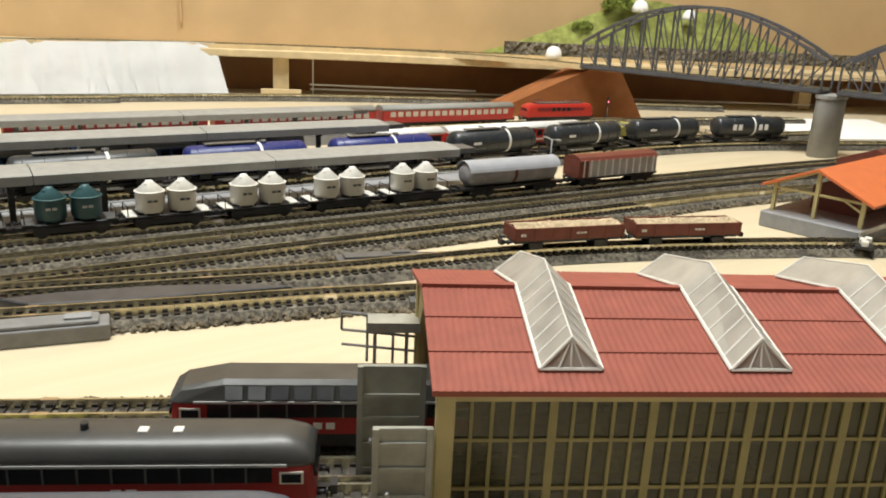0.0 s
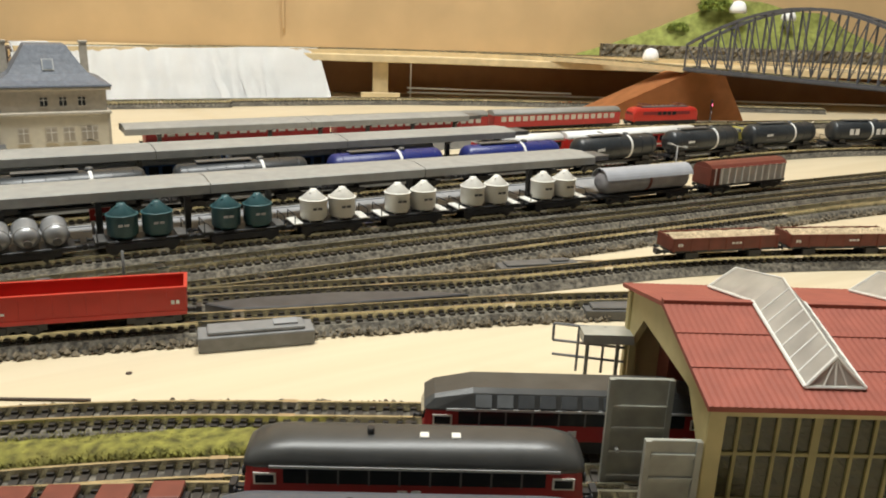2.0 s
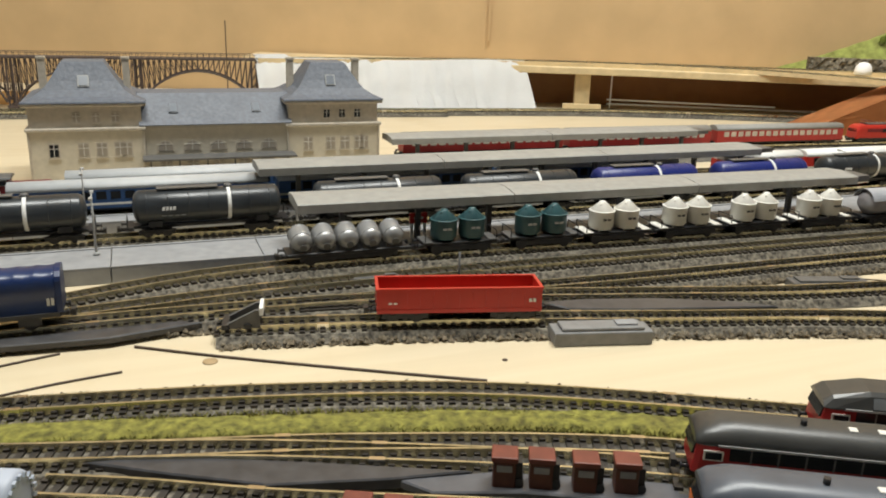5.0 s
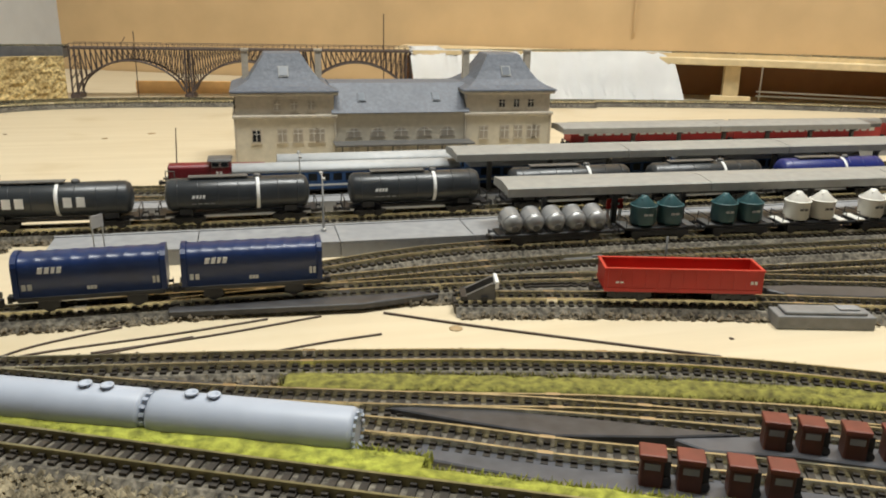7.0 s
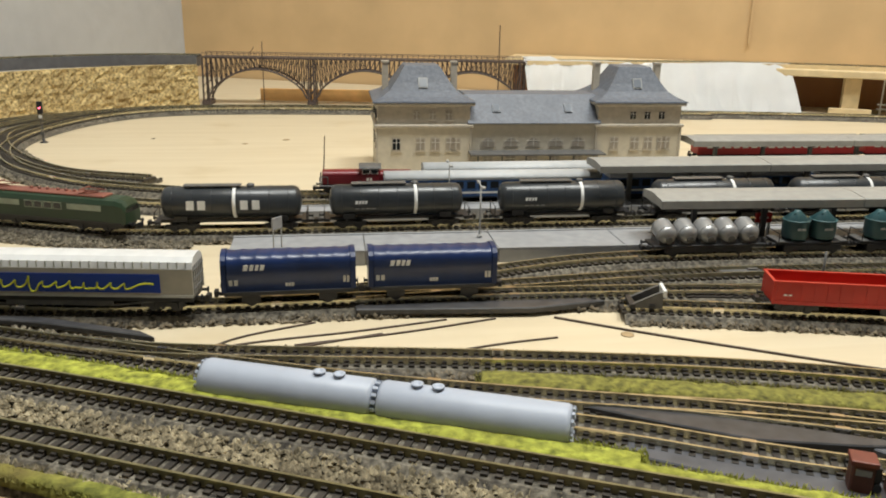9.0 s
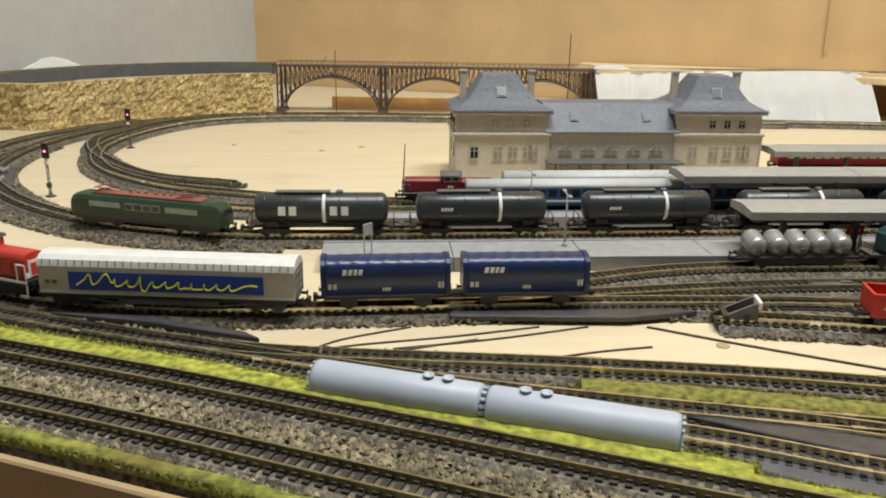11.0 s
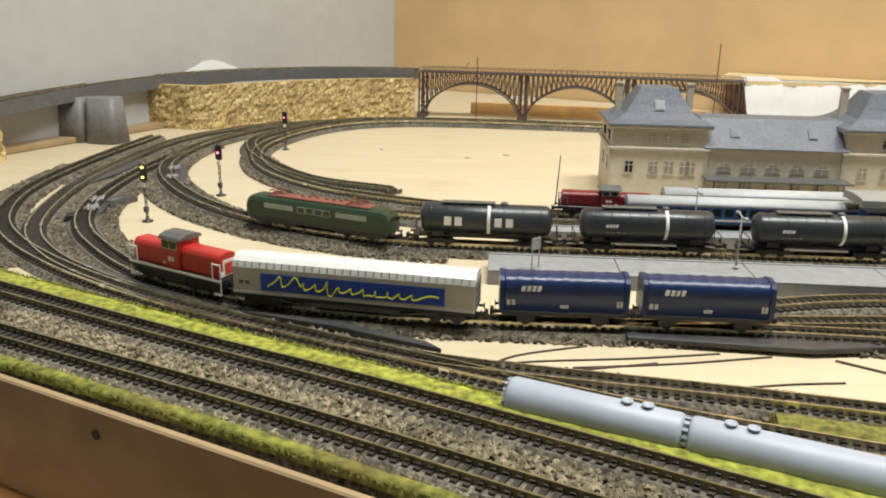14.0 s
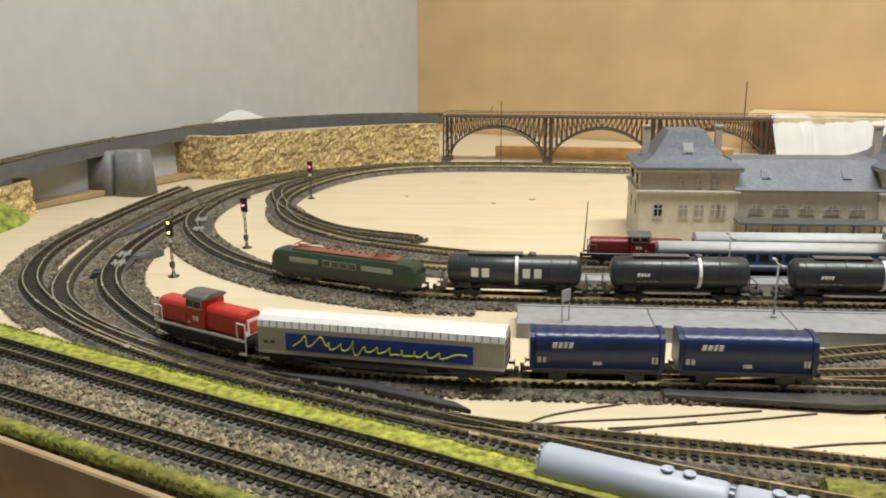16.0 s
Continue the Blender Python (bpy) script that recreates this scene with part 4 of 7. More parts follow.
hood = hood_wagon("dark blue tarpaulin-hood wagon with small white marks, in the freight train")
TALL = Matrix.Diagonal((1, 1, 1.10, 1))
hood.matrix_basis = on("T7", -0.2325) @ TALL
copy_thing(hood, on("T7", -0.1605))
def sliding_wall_wagon():
    t = thing("sliding_wall_wagon", "long silver sliding-wall wagon with a blue side panel and lime scrawl", "covered wagon")
    half, w, z0, z1 = 0.0660, 0.0090, 0.0078, 0.0250
    prof = [(-w, z0), (-w, z1 - 0.0052), (-w * 0.90, z1 - 0.0024), (-w * 0.6, z1 - 0.0006), (0, z1), (w * 0.6, z1 - 0.0006), (w * 0.90, z1 - 0.0024), (w, z1 - 0.0052), (w, z0)]
    bm = B()
    box(bm, -half, half, -w, w, z0, z1 - 0.0052)
    bevel(bm, 0.0003, 1)
    part("body", bm, BEIGE, t)
    bm = B()
    prism(bm, prof[1:-1], -half, half)
    part("roof", bm, mat("pale_silver_roof", (0.70, 0.70, 0.69), 0.34, metal=0.1, var=0.05, scale=120), t, "pale silver ribbed roof")
    for k in range(31):
        bm = B()
        x = -half + 0.003 + k * (2 * half - 0.006) / 30
        for s in (-1, 1):
            box(bm, x - 0.0003, x + 0.0003, min(s * w * 0.99, s * w * 0.86), max(s * w * 0.99, s * w * 0.86), z1 - 0.0056, z1 - 0.0022)
        part("rib", bm, SILVER, t)
    for s in (-1, 1):
        bm = B()
        for y in (-0.0075, -0.0045, -0.0015, 0.0015, 0.0045, 0.0075):
            box(bm, s * half - 0.0004, s * half + 0.0004, y - 0.0003, y + 0.0003, z0, z1 - 0.004)
        for z in (0.011, 0.015, 0.019):
            box(bm, s * half - 0.0004, s * half + 0.0004, -0.0085, 0.0085, z - 0.0003, z + 0.0003)
        part("end_ribs", bm, GREYP, t)
        y = s * w
        bm = B()
        box(bm, -half * 0.76, half * 0.76, min(y, y + s * 0.0003), max(y, y + s * 0.0003), 0.0094, 0.0176)
        part("blue_panel", bm, PANELB, t, "blue advertising panel")
        loops = [(-0.97, 0.20, 0), (-0.88, 0.60, 0), (-0.82, 0.98, 0), (-0.80, 0.30, 0), (-0.74, 0.40, 0), (-0.64, 1.02, 0)]
        for k in range(60):
            f = k / 59
            tall = 0.22 + (0.30 if 0.22 < f < 0.30 else 0) + 0.05 * math.sin(k * 1.9)
            loops.append((-0.60 + 1.36 * f + 0.028 * math.sin(k * 1.05 + 0.7), 0.42 - 0.10 * f + tall * math.sin(k * 1.05) - (0.22 if 0.55 < f < 0.78 and k % 6 < 2 else 0), 0))
        loops += [(0.84, 0.42, 0), (0.92, 0.52, 0), (1.0, 0.46, 0)]
        line = [(q.x * half * 0.72 * (1 if s < 0 else -1), y + s * 0.00045, 0.0102 + q.y * 0.0066) for q in spline(loops, 0.03)]
        bm = B()
        for a, b in zip(line, line[1:]):
            rod(bm, a, b, 0.00042, 6)
        part("scrawl", bm, LIME, t, "lime green brush-stroke scrawl")
        bm = B()
        box(bm, -half, half, min(y, y + s * 0.0004), max(y, y + s * 0.0004), 0.0074, 0.0085)
        part("sill", bm, SILVER, t)
        bars(t, "mark", -half * 0.95, -half * 0.84, y, 0.0120, 0.0136, DARKGREY, 2)
    frame_(t, half * 0.99, 0.0084, 0.0052, 0.0078)
    bm = B()
    for y in (-0.0076, 0.0076):
        box(bm, -0.026, 0.026, y - 0.0004, y + 0.0004, 0.0030, 0.0052)
        rod(bm, (-0.046, y, 0.0052), (-0.026, y, 0.0032), 0.0005, 6)
        rod(bm, (0.046, y, 0.0052), (0.026, y, 0.0032), 0.0005, 6)
    part("truss_rod", bm, DARKGREY, t)
    for s in (-1, 1):
        bogie(t, s * half * 0.76)
    ends(t, half)
    return t


sliding_wall_wagon().matrix_basis = on("T7", -0.3405) @ Matrix.Diagonal((0.985, 1, 1.15, 1))


def hood_loco(label, body, x, track_, roof, band=True, flip=0, high=1.0):
    """Centre-cab diesel shunter with two bonnets, walkways and handrails."""
    t = thing("diesel_locomotive", label, "locomotive")
    half = 0.036
    bm = B()
    box(bm, -half, half, -0.0088, 0.0088, 0.0064, 0.0084)
    bevel(bm, 0.0003, 1)
    part("frame", bm, BLACKP, t)
    if band:
        for y in (-0.0089, 0.0089):
            bm = B()
            box(bm, -half, half, y - 0.0002, y + 0.0002, 0.0076, 0.0086)
            part("edge_line", bm, CREAMY, t, "white painted frame edge")
    bm = B()
    box(bm, -half * 0.92, half * 0.92, -0.0078, 0.0078, 0.0034, 0.0064)
    box(bm, -0.009, 0.009, -0.0084, 0.0084, 0.0026, 0.0064)
    part("tank", bm, BLACKP, t)
    for x0, x1, ztop in ((-half + 0.002, -0.004, 0.0190), (0.0085, half - 0.002, 0.0184)):
        w = 0.0064
        prof = [(-w, 0.0084), (-w, ztop - 0.0022), (-w * 0.8, ztop - 0.0006), (-w * 0.45, ztop), (w * 0.45, ztop), (w * 0.8, ztop - 0.0006), (w, ztop - 0.0022), (w, 0.0084)]
        bm = B()
        prism(bm, prof, x0, x1)
        bevel(bm, 0.0007, 2)
        part("bonnet", bm, body, t)
        e = x0 if x0 < 0 else x1
        s = -1 if x0 < 0 else 1
        bm = B()
        box(bm, min(e, e + s * 0.0004), max(e, e + s * 0.0004), -0.0045, 0.0045, 0.0092, ztop - 0.003)
        part("grille", bm, CREAMY if band else DARKGREY, t)
        bm = B()
        box(bm, min(e + s * 0.0003, e + s * 0.0007), max(e + s * 0.0003, e + s * 0.0007), -0.003, 0.003, 0.0100, ztop - 0.0042)
        part("radiator", bm, body, t)
        for k in range(4):
            bm = B()
            xa = x0 + (x1 - x0) * (0.1 + 0.22 * k)
            for y in (-w, w):
                box(bm, xa, xa + (x1 - x0) * 0.19, y - 0.0002, y + 0.0002, 0.0096, ztop - 0.0042)
            part("hatch", bm, body, t)
    bm = B()
    box(bm, -0.0045, 0.0090, -0.0080, 0.0080, 0.0084, 0.0218)
    bevel(bm, 0.0006, 2)
    part("cab", bm, body, t)
    bm = B()
    wv = 0.0088
    prof = [(-wv, 0.0212), (-wv * 0.9, 0.0226), (-wv * 0.4, 0.0237), (wv * 0.4, 0.0237), (wv * 0.9, 0.0226), (wv, 0.0212)]
    prism(bm, prof, -0.0062, 0.0108)
    bevel(bm, 0.0003, 1)
    part("cab_roof", bm, roof, t)
    for y in (-0.0081, 0.0081):
        for xa in (-0.0032, 0.0030):
            bm = B()
            box(bm, xa - 0.0003, xa + 0.0053, y - 0.0002, y + 0.0002, 0.0172, 0.0212)
            part("window_frame", bm, CREAMY, t)
            bm = B()
            box(bm, xa, xa + 0.0050, y - 0.0004, y + 0.0004, 0.0176, 0.0208)
            part("window", bm, GLASS, t)
        bars(t, "mark", -0.0005, 0.0045, y, 0.0120, 0.0140, CREAMY, 2)
        bars(t, "mark", 0.0065, 0.0085, y, 0.0105, 0.0112, CREAMY, 1)
    for s in (-1, 1):
        bm = B()
        e = s * (half - 0.0002)
        for y in (-0.0082, 0.0082):
            rod(bm, (e, y, 0.0020), (e, y, 0.0150), 0.0004, 6)
            rod(bm, (e - s * 0.006, y, 0.0084), (e - s * 0.006, y, 0.0150), 0.0004, 6)
            rod(bm, (e, y, 0.0150), (e - s * 0.006, y, 0.0150), 0.0004, 6)
            box(bm, min(e, e - s * 0.005), max(e, e - s * 0.005), y - 0.0008, y + 0.0008, 0.0018, 0.0026)
        part("handrail", bm, CREAMY if band else DARKGREY, t)
        for y in (-0.0062, 0.0062):
            bm = B()
            rod(bm, (e, y, 0.0105), (e - s * 0.0008, y, 0.0105), 0.0011, 10)
            part("headlamp", bm, WHITE, t)
        bogie(t, s * 0.019, 0.0125)
    ends(t, half)
    t.matrix_basis = on(track_, x) @ pose(0, 0, 0, 0, 0, flip) @ Matrix.Diagonal((1, 1, high, 1))
    return t


hood_loco("red diesel shunting locomotive with a grey cab roof and white rails", REDB, -0.4445, "T7", DARKGREY, flip=180, high=1.32)
hood_loco("dark red diesel locomotive at the head of pale coaches", REDD, -0.183, "T11", DARKGREY, band=False, flip=180)


def silo_wagon(label, col, group):
    t = thing("silo_wagon", label, "silo wagon", group=group)
    half = 0.0232
    bm = B()
    box(bm, -half, half, -0.0070, 0.0070, 0.0062, 0.0080)
    bevel(bm, 0.0003, 1)
    part("deck", bm, BLACKP, t)
    for s in (-1, 1):
        bm = B()
        box(bm, min(s * half, s * 0.0175), max(s * half, s * 0.0175), -0.0076, 0.0076, 0.0080, 0.0086)
        part("end_platform", bm, col if col is SILOW else DARKGREY, t)
    for x in (-0.0088, 0.0088):
        bm = B()
        r = 0.0079
        turned(bm, [(0.0025, 0.0080), (r * 0.82, 0.0088), (r, 0.0104), (r, 0.0200), (r * 1.03, 0.0206), (0.0022, 0.0258), (0.0020, 0.0264), (0.0006, 0.0266)], 22, (x, 0, 0))
        part("silo", bm, col, t)
        bm = B()
        turned(bm, [(r + 0.0001, 0.0203), (r + 0.0006, 0.0206), (r + 0.0003, 0.0210), (r - 0.0004, 0.0211)], 22, (x, 0, 0))
        part("rim", bm, col, t)
        bm = B()
        rod(bm, (x - 0.0025, -0.0022, 0.0235), (x - 0.0025, -0.0022, 0.0257), 0.0008, 8)
        part("hatch", bm, col, t)
        for s in (-1, 1):
            bars(t, "mark", x - 0.003, x + 0.003, s * (r + 0.0), 0.0155, 0.0168, DARKGREY if col is SILOW else SILVER, 2, 0.2)
        for k in range(5):
            bm = B()
            a = 2 * math.pi * k / 5 + 0.3
            rod(bm, (x + math.cos(a) * r * 0.8, math.sin(a) * r * 0.8, 0.0078), (x + math.cos(a) * r * 0.9, math.sin(a) * r * 0.9, 0.0125), 0.0005, 5)
            part("leg", bm, col, t)
    for y in (-0.0068, 0.0068):
        bm = B()
        box(bm, -half * 0.8, half * 0.8, y - 0.0006, y + 0.0006, 0.0030, 0.0062)
        part("axle_guard", bm, BLACKP, t)
    for s in (-1, 1):
        bm = B()
        for y in (-0.007, 0.007):
            rod(bm, (s * (half - 0.001), y, 0.008), (s * (half - 0.001), y, 0.0135), 0.0003, 5)
        rod(bm, (s * (half - 0.001), -0.007, 0.0135), (s * (half - 0.001), 0.007, 0.0135), 0.0003, 5)
        part("railing", bm, BLACKP, t)
    wheels(t, (-half * 0.62, half * 0.62))
    ends(t, half)
    return t


green = silo_wagon("dark green two-silo wagon with conical tops", SILOG, "green silo wagons")
green.matrix_basis = on("T8", 0.0825)
copy_thing(green, on("T8", 0.1365))
white = silo_wagon("white two-silo powder wagon with conical tops", SILOW, "white silo wagons")
white.matrix_basis = on("T8", 0.187)
for x in (0.2405, 0.2935, 0.3475):
    copy_thing(white, on("T8", x))


def ball_wagon():
    t = thing("pressure_tank_wagon", "flat wagon carrying five upright silver pressure tanks", "tank wagon")
    half = 0.0350
    frame_(t, half, 0.0078, 0.0058, 0.0078)
    for k in range(5):
        x = -0.0264 + k * 0.0132
        tilt = pose(x, 0, 0.0148, 14, 0, 0) @ Matrix.Rotation(math.pi / 2, 4, "Z")
        bm = B()
        turned(bm, [(0.0008, -0.0086), (0.0030, -0.0082), (0.0050, -0.0070), (0.0059, -0.0052), (0.0061, -0.0040), (0.0061, 0.0040), (0.0059, 0.0052), (0.0050, 0.0070), (0.0030, 0.0082), (0.0008, 0.0086)], 20, (0, 0, 0), "x")
        bm.transform(tilt)
        part("tank", bm, CHROME, t)
        for h in (-0.0044, 0.0044):
            bm = B()
            turned(bm, [(0.0060, h - 0.0005), (0.0064, h - 0.0003), (0.0064, h + 0.0003), (0.0060, h + 0.0005)], 20, (0, 0, 0), "x")
            bm.transform(tilt)
            part("hoop", bm, CHROME, t)
        bm = B()
        rod(bm, (-0.0078, 0.0, -0.0010), (-0.0094, 0.0, -0.0010), 0.0016, 10)
        rod(bm, (-0.0094, 0.0, -0.0010), (-0.0098, 0.0, -0.0010), 0.0021, 10)
        bm.transform(tilt)
        part("outlet", bm, DARKGREY, t, "dark outlet flange")
        bm = B()
        box(bm, x - 0.005, x + 0.005, -0.006, 0.006, 0.0078, 0.0108)
        part("cradle", bm, DARKGREY, t)
    for y in (-0.0068, 0.0068):
        bm = B()
        box(bm, -half * 0.8, half * 0.8, y - 0.0006, y + 0.0006, 0.0030, 0.0062)
        part("axle_guard", bm, BLACKP, t)
    wheels(t, (-half * 0.62, half * 0.62))
    ends(t, half)
    return t


ball_wagon().matrix_basis = on("T8", 0.0150)


def hopper_wagon():
    t = thing("open_wagon", "bright red empty open bogie wagon on the siding", "open wagon")
    half, w, z0, z1 = 0.0385, 0.0090, 0.0068, 0.0172
    bm = B()
    box(bm, -half, half, -w, w, z0, z0 + 0.0012)
    part("floor", bm, REDB, t)
    for s in (-1, 1):
        bm = B()
        box(bm, -half, half, min(s * w, s * (w - 0.0008)), max(s * w, s * (w - 0.0008)), z0 + 0.0012, z1)
        part("side", bm, REDB, t)
        bm = B()
        box(bm, min(s * half, s * (half - 0.0008)), max(s * half, s * (half - 0.0008)), -w + 0.0009, w - 0.0009, z0 + 0.0012, z1)
        part("end", bm, REDB, t)
        bm = B()
        box(bm, -half - 0.0004, half + 0.0004, min(s * (w + 0.0005), s * (w - 0.0010)), max(s * (w + 0.0005), s * (w - 0.0010)), z1 - 0.0001, z1 + 0.0008)
        part("top_rail", bm, REDB, t)
        bm = B()
        box(bm, min(s * (half + 0.0004), s * (half - 0.001)), max(s * (half + 0.0004), s * (half - 0.001)), -w + 0.0011, w - 0.0011, z1 - 0.0001, z1 + 0.0008)
        part("top_rail", bm, REDB, t)
        bm = B()
        box(bm, -half, half, min(s * w, s * (w + 0.0004)), max(s * w, s * (w + 0.0004)), z0 - 0.0008, z0 + 0.0010)
        part("sill", bm, REDB, t)
        for k in range(13):
            bm = B()
            x = -half + 0.002 + k * (2 * half - 0.004) / 12
            box(bm, x - 0.0003, x + 0.0003, min(s * w, s * (w + 0.00025)), max(s * w, s * (w + 0.00025)), z0 + 0.001, z1)
            part("rib", bm, REDB, t)
        bars(t, "mark", -half * 0.86, -half * 0.74, s * (w + 0.0002), 0.0104, 0.0112, CREAMY, 2)
        bars(t, "mark", half * 0.84, half * 0.94, s * (w + 0.0002), 0.0108, 0.0124, CREAMY, 2)
    frame_(t, half * 0.98, 0.0066, 0.0050, 0.0074)
    for s in (-1, 1):
        bogie(t, s * half * 0.66)
    ends(t, half)
    return t


hopper_wagon().matrix_basis = on("T6", 0.0440)


def ore_wagon(label):
    t = thing("gravel_wagon", label, "open wagon", group="brown gravel wagons")
    half, w, z0, z1 = 0.0335, 0.0085, 0.0070, 0.0140
    for s in (-1, 1):
        bm = B()
        box(bm, -half, half, min(s * w, s * (w - 0.0008)), max(s * w, s * (w - 0.0008)), z0, z1)
        for k in range(7):
            x = -half + 0.001 + k * (2 * half - 0.002) / 6
            box(bm, x - 0.0004, x + 0.0004, min(s * w, s * (w + 0.0004)), max(s * w, s * (w + 0.0004)), z0 - 0.0006, z1 + 0.0002)
        part("side", bm, RUST, t)
        bm = B()
        box(bm, min(s * half, s * (half - 0.0008)), max(s * half, s * (half - 0.0008)), -w + 0.0009, w - 0.0009, z0, z1)
        part("end", bm, RUST, t)
        bars(t, "mark", half * 0.1, half * 0.3, s * (w + 0.0001), 0.0100, 0.0110, CREAMY, 3)
        bars(t, "mark", -half * 0.9, -half * 0.8, s * (w + 0.0001), 0.0095, 0.0110, CREAMY, 2)
    bm = B()
    n = 22
    g = [[bm.verts.new(((i / n - 0.5) * 2 * (half - 0.001), (j / 7 - 0.5) * 2 * (w - 0.001), z1 - 0.0012 + 0.0024 * math.sin(math.pi * j / 7) * (0.7 + 0.5 * noise.noise((i * 0.7, j * 0.9, 3))) + random.uniform(0, 0.0006))) for j in range(8)] for i in range(n + 1)]
    for i in range(n):
        for j in range(7):
            bm.faces.new((g[i][j], g[i + 1][j], g[i + 1][j + 1], g[i][j + 1]))
    part("load", bm, LOAD, t, "pale gravel load")
    frame_(t, half * 0.97, 0.0062, 0.0048, 0.0070)
    wheels(t, (-half * 0.6, half * 0.6))
    bm = B()
    for y in (-0.0068, 0.0068):
        for s in (-1, 1):
            box(bm, s * half * 0.6 - 0.004, s * half * 0.6 + 0.004, y - 0.0005, y + 0.0005, 0.0022, 0.0052)
    part("axle_guard", bm, BLACKP, t)
    ends(t, half, 0.0060)
    return t


ore = ore_wagon("oxide red low-sided wagon loaded with pale gravel")
ore.matrix_basis = on("T6b", 0.3690)
copy_thing(ore, on("T6b", 0.4400))


def grey_tank():
    t = thing("gas_tank_wagon", "pale grey tank wagon with a curved sunshade roof", "tank wagon")
    h, r, zc = 0.041, 0.0088, 0.0158
    bm = B()
    turned(bm, [(0.002, -h), (r * 0.6, -h + 0.0008), (r, -h + 0.005), (r, h - 0.005), (r * 0.6, h - 0.0008), (0.002, h)], 26, (0, 0, zc), "x")
    part("barrel", bm, mat("gas_tank_grey", (0.30, 0.29, 0.30), 0.42, var=0.12, scale=90, stain=(0.22, 0.13, 0.10)), t)
    bm = B()
    arc = [(math.cos(a) * (r + 0.0008), zc + math.sin(a) * (r + 0.0008)) for a in [math.pi * (0.08 + 0.84 * k / 12) for k in range(13)]]
    arc += [(y * 0.96, zc + (z - zc) * 0.96) for y, z in arc[::-1]]
    prism(bm, arc, -h + 0.001, h - 0.001)
    part("sunshade", bm, mat("sunshade_grey", (0.36, 0.37, 0.40), 0.45, var=0.06, scale=120), t)
    bm = B()
    turned(bm, [(r + 0.0001, -0.0012), (r + 0.0003, -0.001), (r + 0.0003, 0.001), (r + 0.0001, 0.0012)], 26, (0, 0, zc), "x")
    part("band", bm, RUST, t)
    frame_(t, h + 0.002, 0.0070, 0.0052, 0.0074)
    for s in (-1, 1):
        bogie(t, s * h * 0.68)
    ends(t, h + 0.002)
    return t


grey_tank().matrix_basis = on("T8", 0.4265)


def swing_roof():
    t = thing("swing_roof_wagon", "brown wagon with a rust red roof and silver ribbed sides", "covered wagon")
    half, w = 0.0405, 0.0088
    bm = B()
    box(bm, -half, half, -w, w, 0.0076, 0.0205)
    bevel(bm, 0.0003, 1)
    part("body", bm, SILVER, t)
    bm = B()
    prism(bm, [(-w - 0.0004, 0.0200), (-w * 0.8, 0.0226), (-w * 0.3, 0.0240), (w * 0.3, 0.0240), (w * 0.8, 0.0226), (w + 0.0004, 0.0200)], -half - 0.0004, half + 0.0004)
    part("roof", bm, RUST, t)
    for k in range(11):
        bm = B()
        x = -half + 0.004 + k * (2 * half - 0.008) / 10
        for s in (-1, 1):
            box(bm, x - 0.0006, x + 0.0006, min(s * w, s * (w + 0.0005)), max(s * w, s * (w + 0.0005)), 0.0080, 0.0204)
        part("rib", bm, CREAMY, t)
    bm = B()
    box(bm, -half - 0.0010, -half + 0.0085, -w - 0.0003, w + 0.0003, 0.0076, 0.0204)
    part("end_panel", bm, RUST, t)
    frame_(t, half, 0.0080)
    for s in (-1, 1):
        bogie(t, s * half * 0.68)
    ends(t, half)
    return t


swing_roof().matrix_basis = on("T8", 0.5265)


def coach(label, body, roof, group, half=0.0815, stripe=None, height=0.0240):
    t = thing("passenger_coach", label, "coach", group=group)
    w = 0.0089
    bm = B()
    box(bm, -half, half, -w, w, 0.0062, 0.0190)
    bevel(bm, 0.0004, 1)
    part("body", bm, body, t)
    bm = B()
    prism(bm, [(-w * 1.01, 0.0188), (-w * 0.93, 0.0210), (-w * 0.68, height - 0.0010), (-w * 0.3, height), (w * 0.3, height), (w * 0.68, height - 0.0010), (w * 0.93, 0.0210), (w * 1.01, 0.0188)], -half, half, True)
    part("roof", bm, roof, t)
    n = 17
    for k in range(n):
        x = -half * 0.86 + k * half * 1.72 / (n - 1)
        for s in (-1, 1):
            bm = B()
            box(bm, x - 0.0031, x + 0.0031, min(s * w, s * (w + 0.0002)), max(s * w, s * (w + 0.0002)), 0.0124, 0.0176)
            part("window", bm, stripe or GLASS, t)
    if stripe is None:
        for s in (-1, 1):
            bm = B()
            box(bm, -half * 0.99, half * 0.99, min(s * w, s * (w + 0.00015)), max(s * w, s * (w + 0.00015)), 0.0086, 0.0100)
            part("stripe", bm, CREAMY, t)
    frame_(t, half * 0.98, 0.0070, 0.0044, 0.0062)
    for s in (-1, 1):
        bogie(t, s * half * 0.72, 0.0155)
    ends(t, half)
    return t


pale = coach("blue and cream express coach with a pale blue-grey roof", COACHB, COACHR, "pale-roofed coaches")
pale.matrix_basis = on("T10", -0.0905)
for x in (0.080, 0.2505):
    copy_thing(pale, on("T10", x))
copy_thing(pale, on("T11", -0.0585))
copy_thing(pale, on("T11", 0.112))
# Plain pale pane colour for the local coaches, without any glow
WINL = mat("pale_window", (0.55, 0.50, 0.42), 0.3, var=0.1, scale=80)
rw = coach("red coach with a white roof in the yard", RED, WHITE, "white-roofed red coaches", half=0.079)
rw.matrix_basis = on("T10", 0.548)
sh = coach("red coach with a white roof in the yard", RED, WHITE, "white-roofed red coaches", half=0.043)
sh.matrix_basis = on("T10", 0.421)
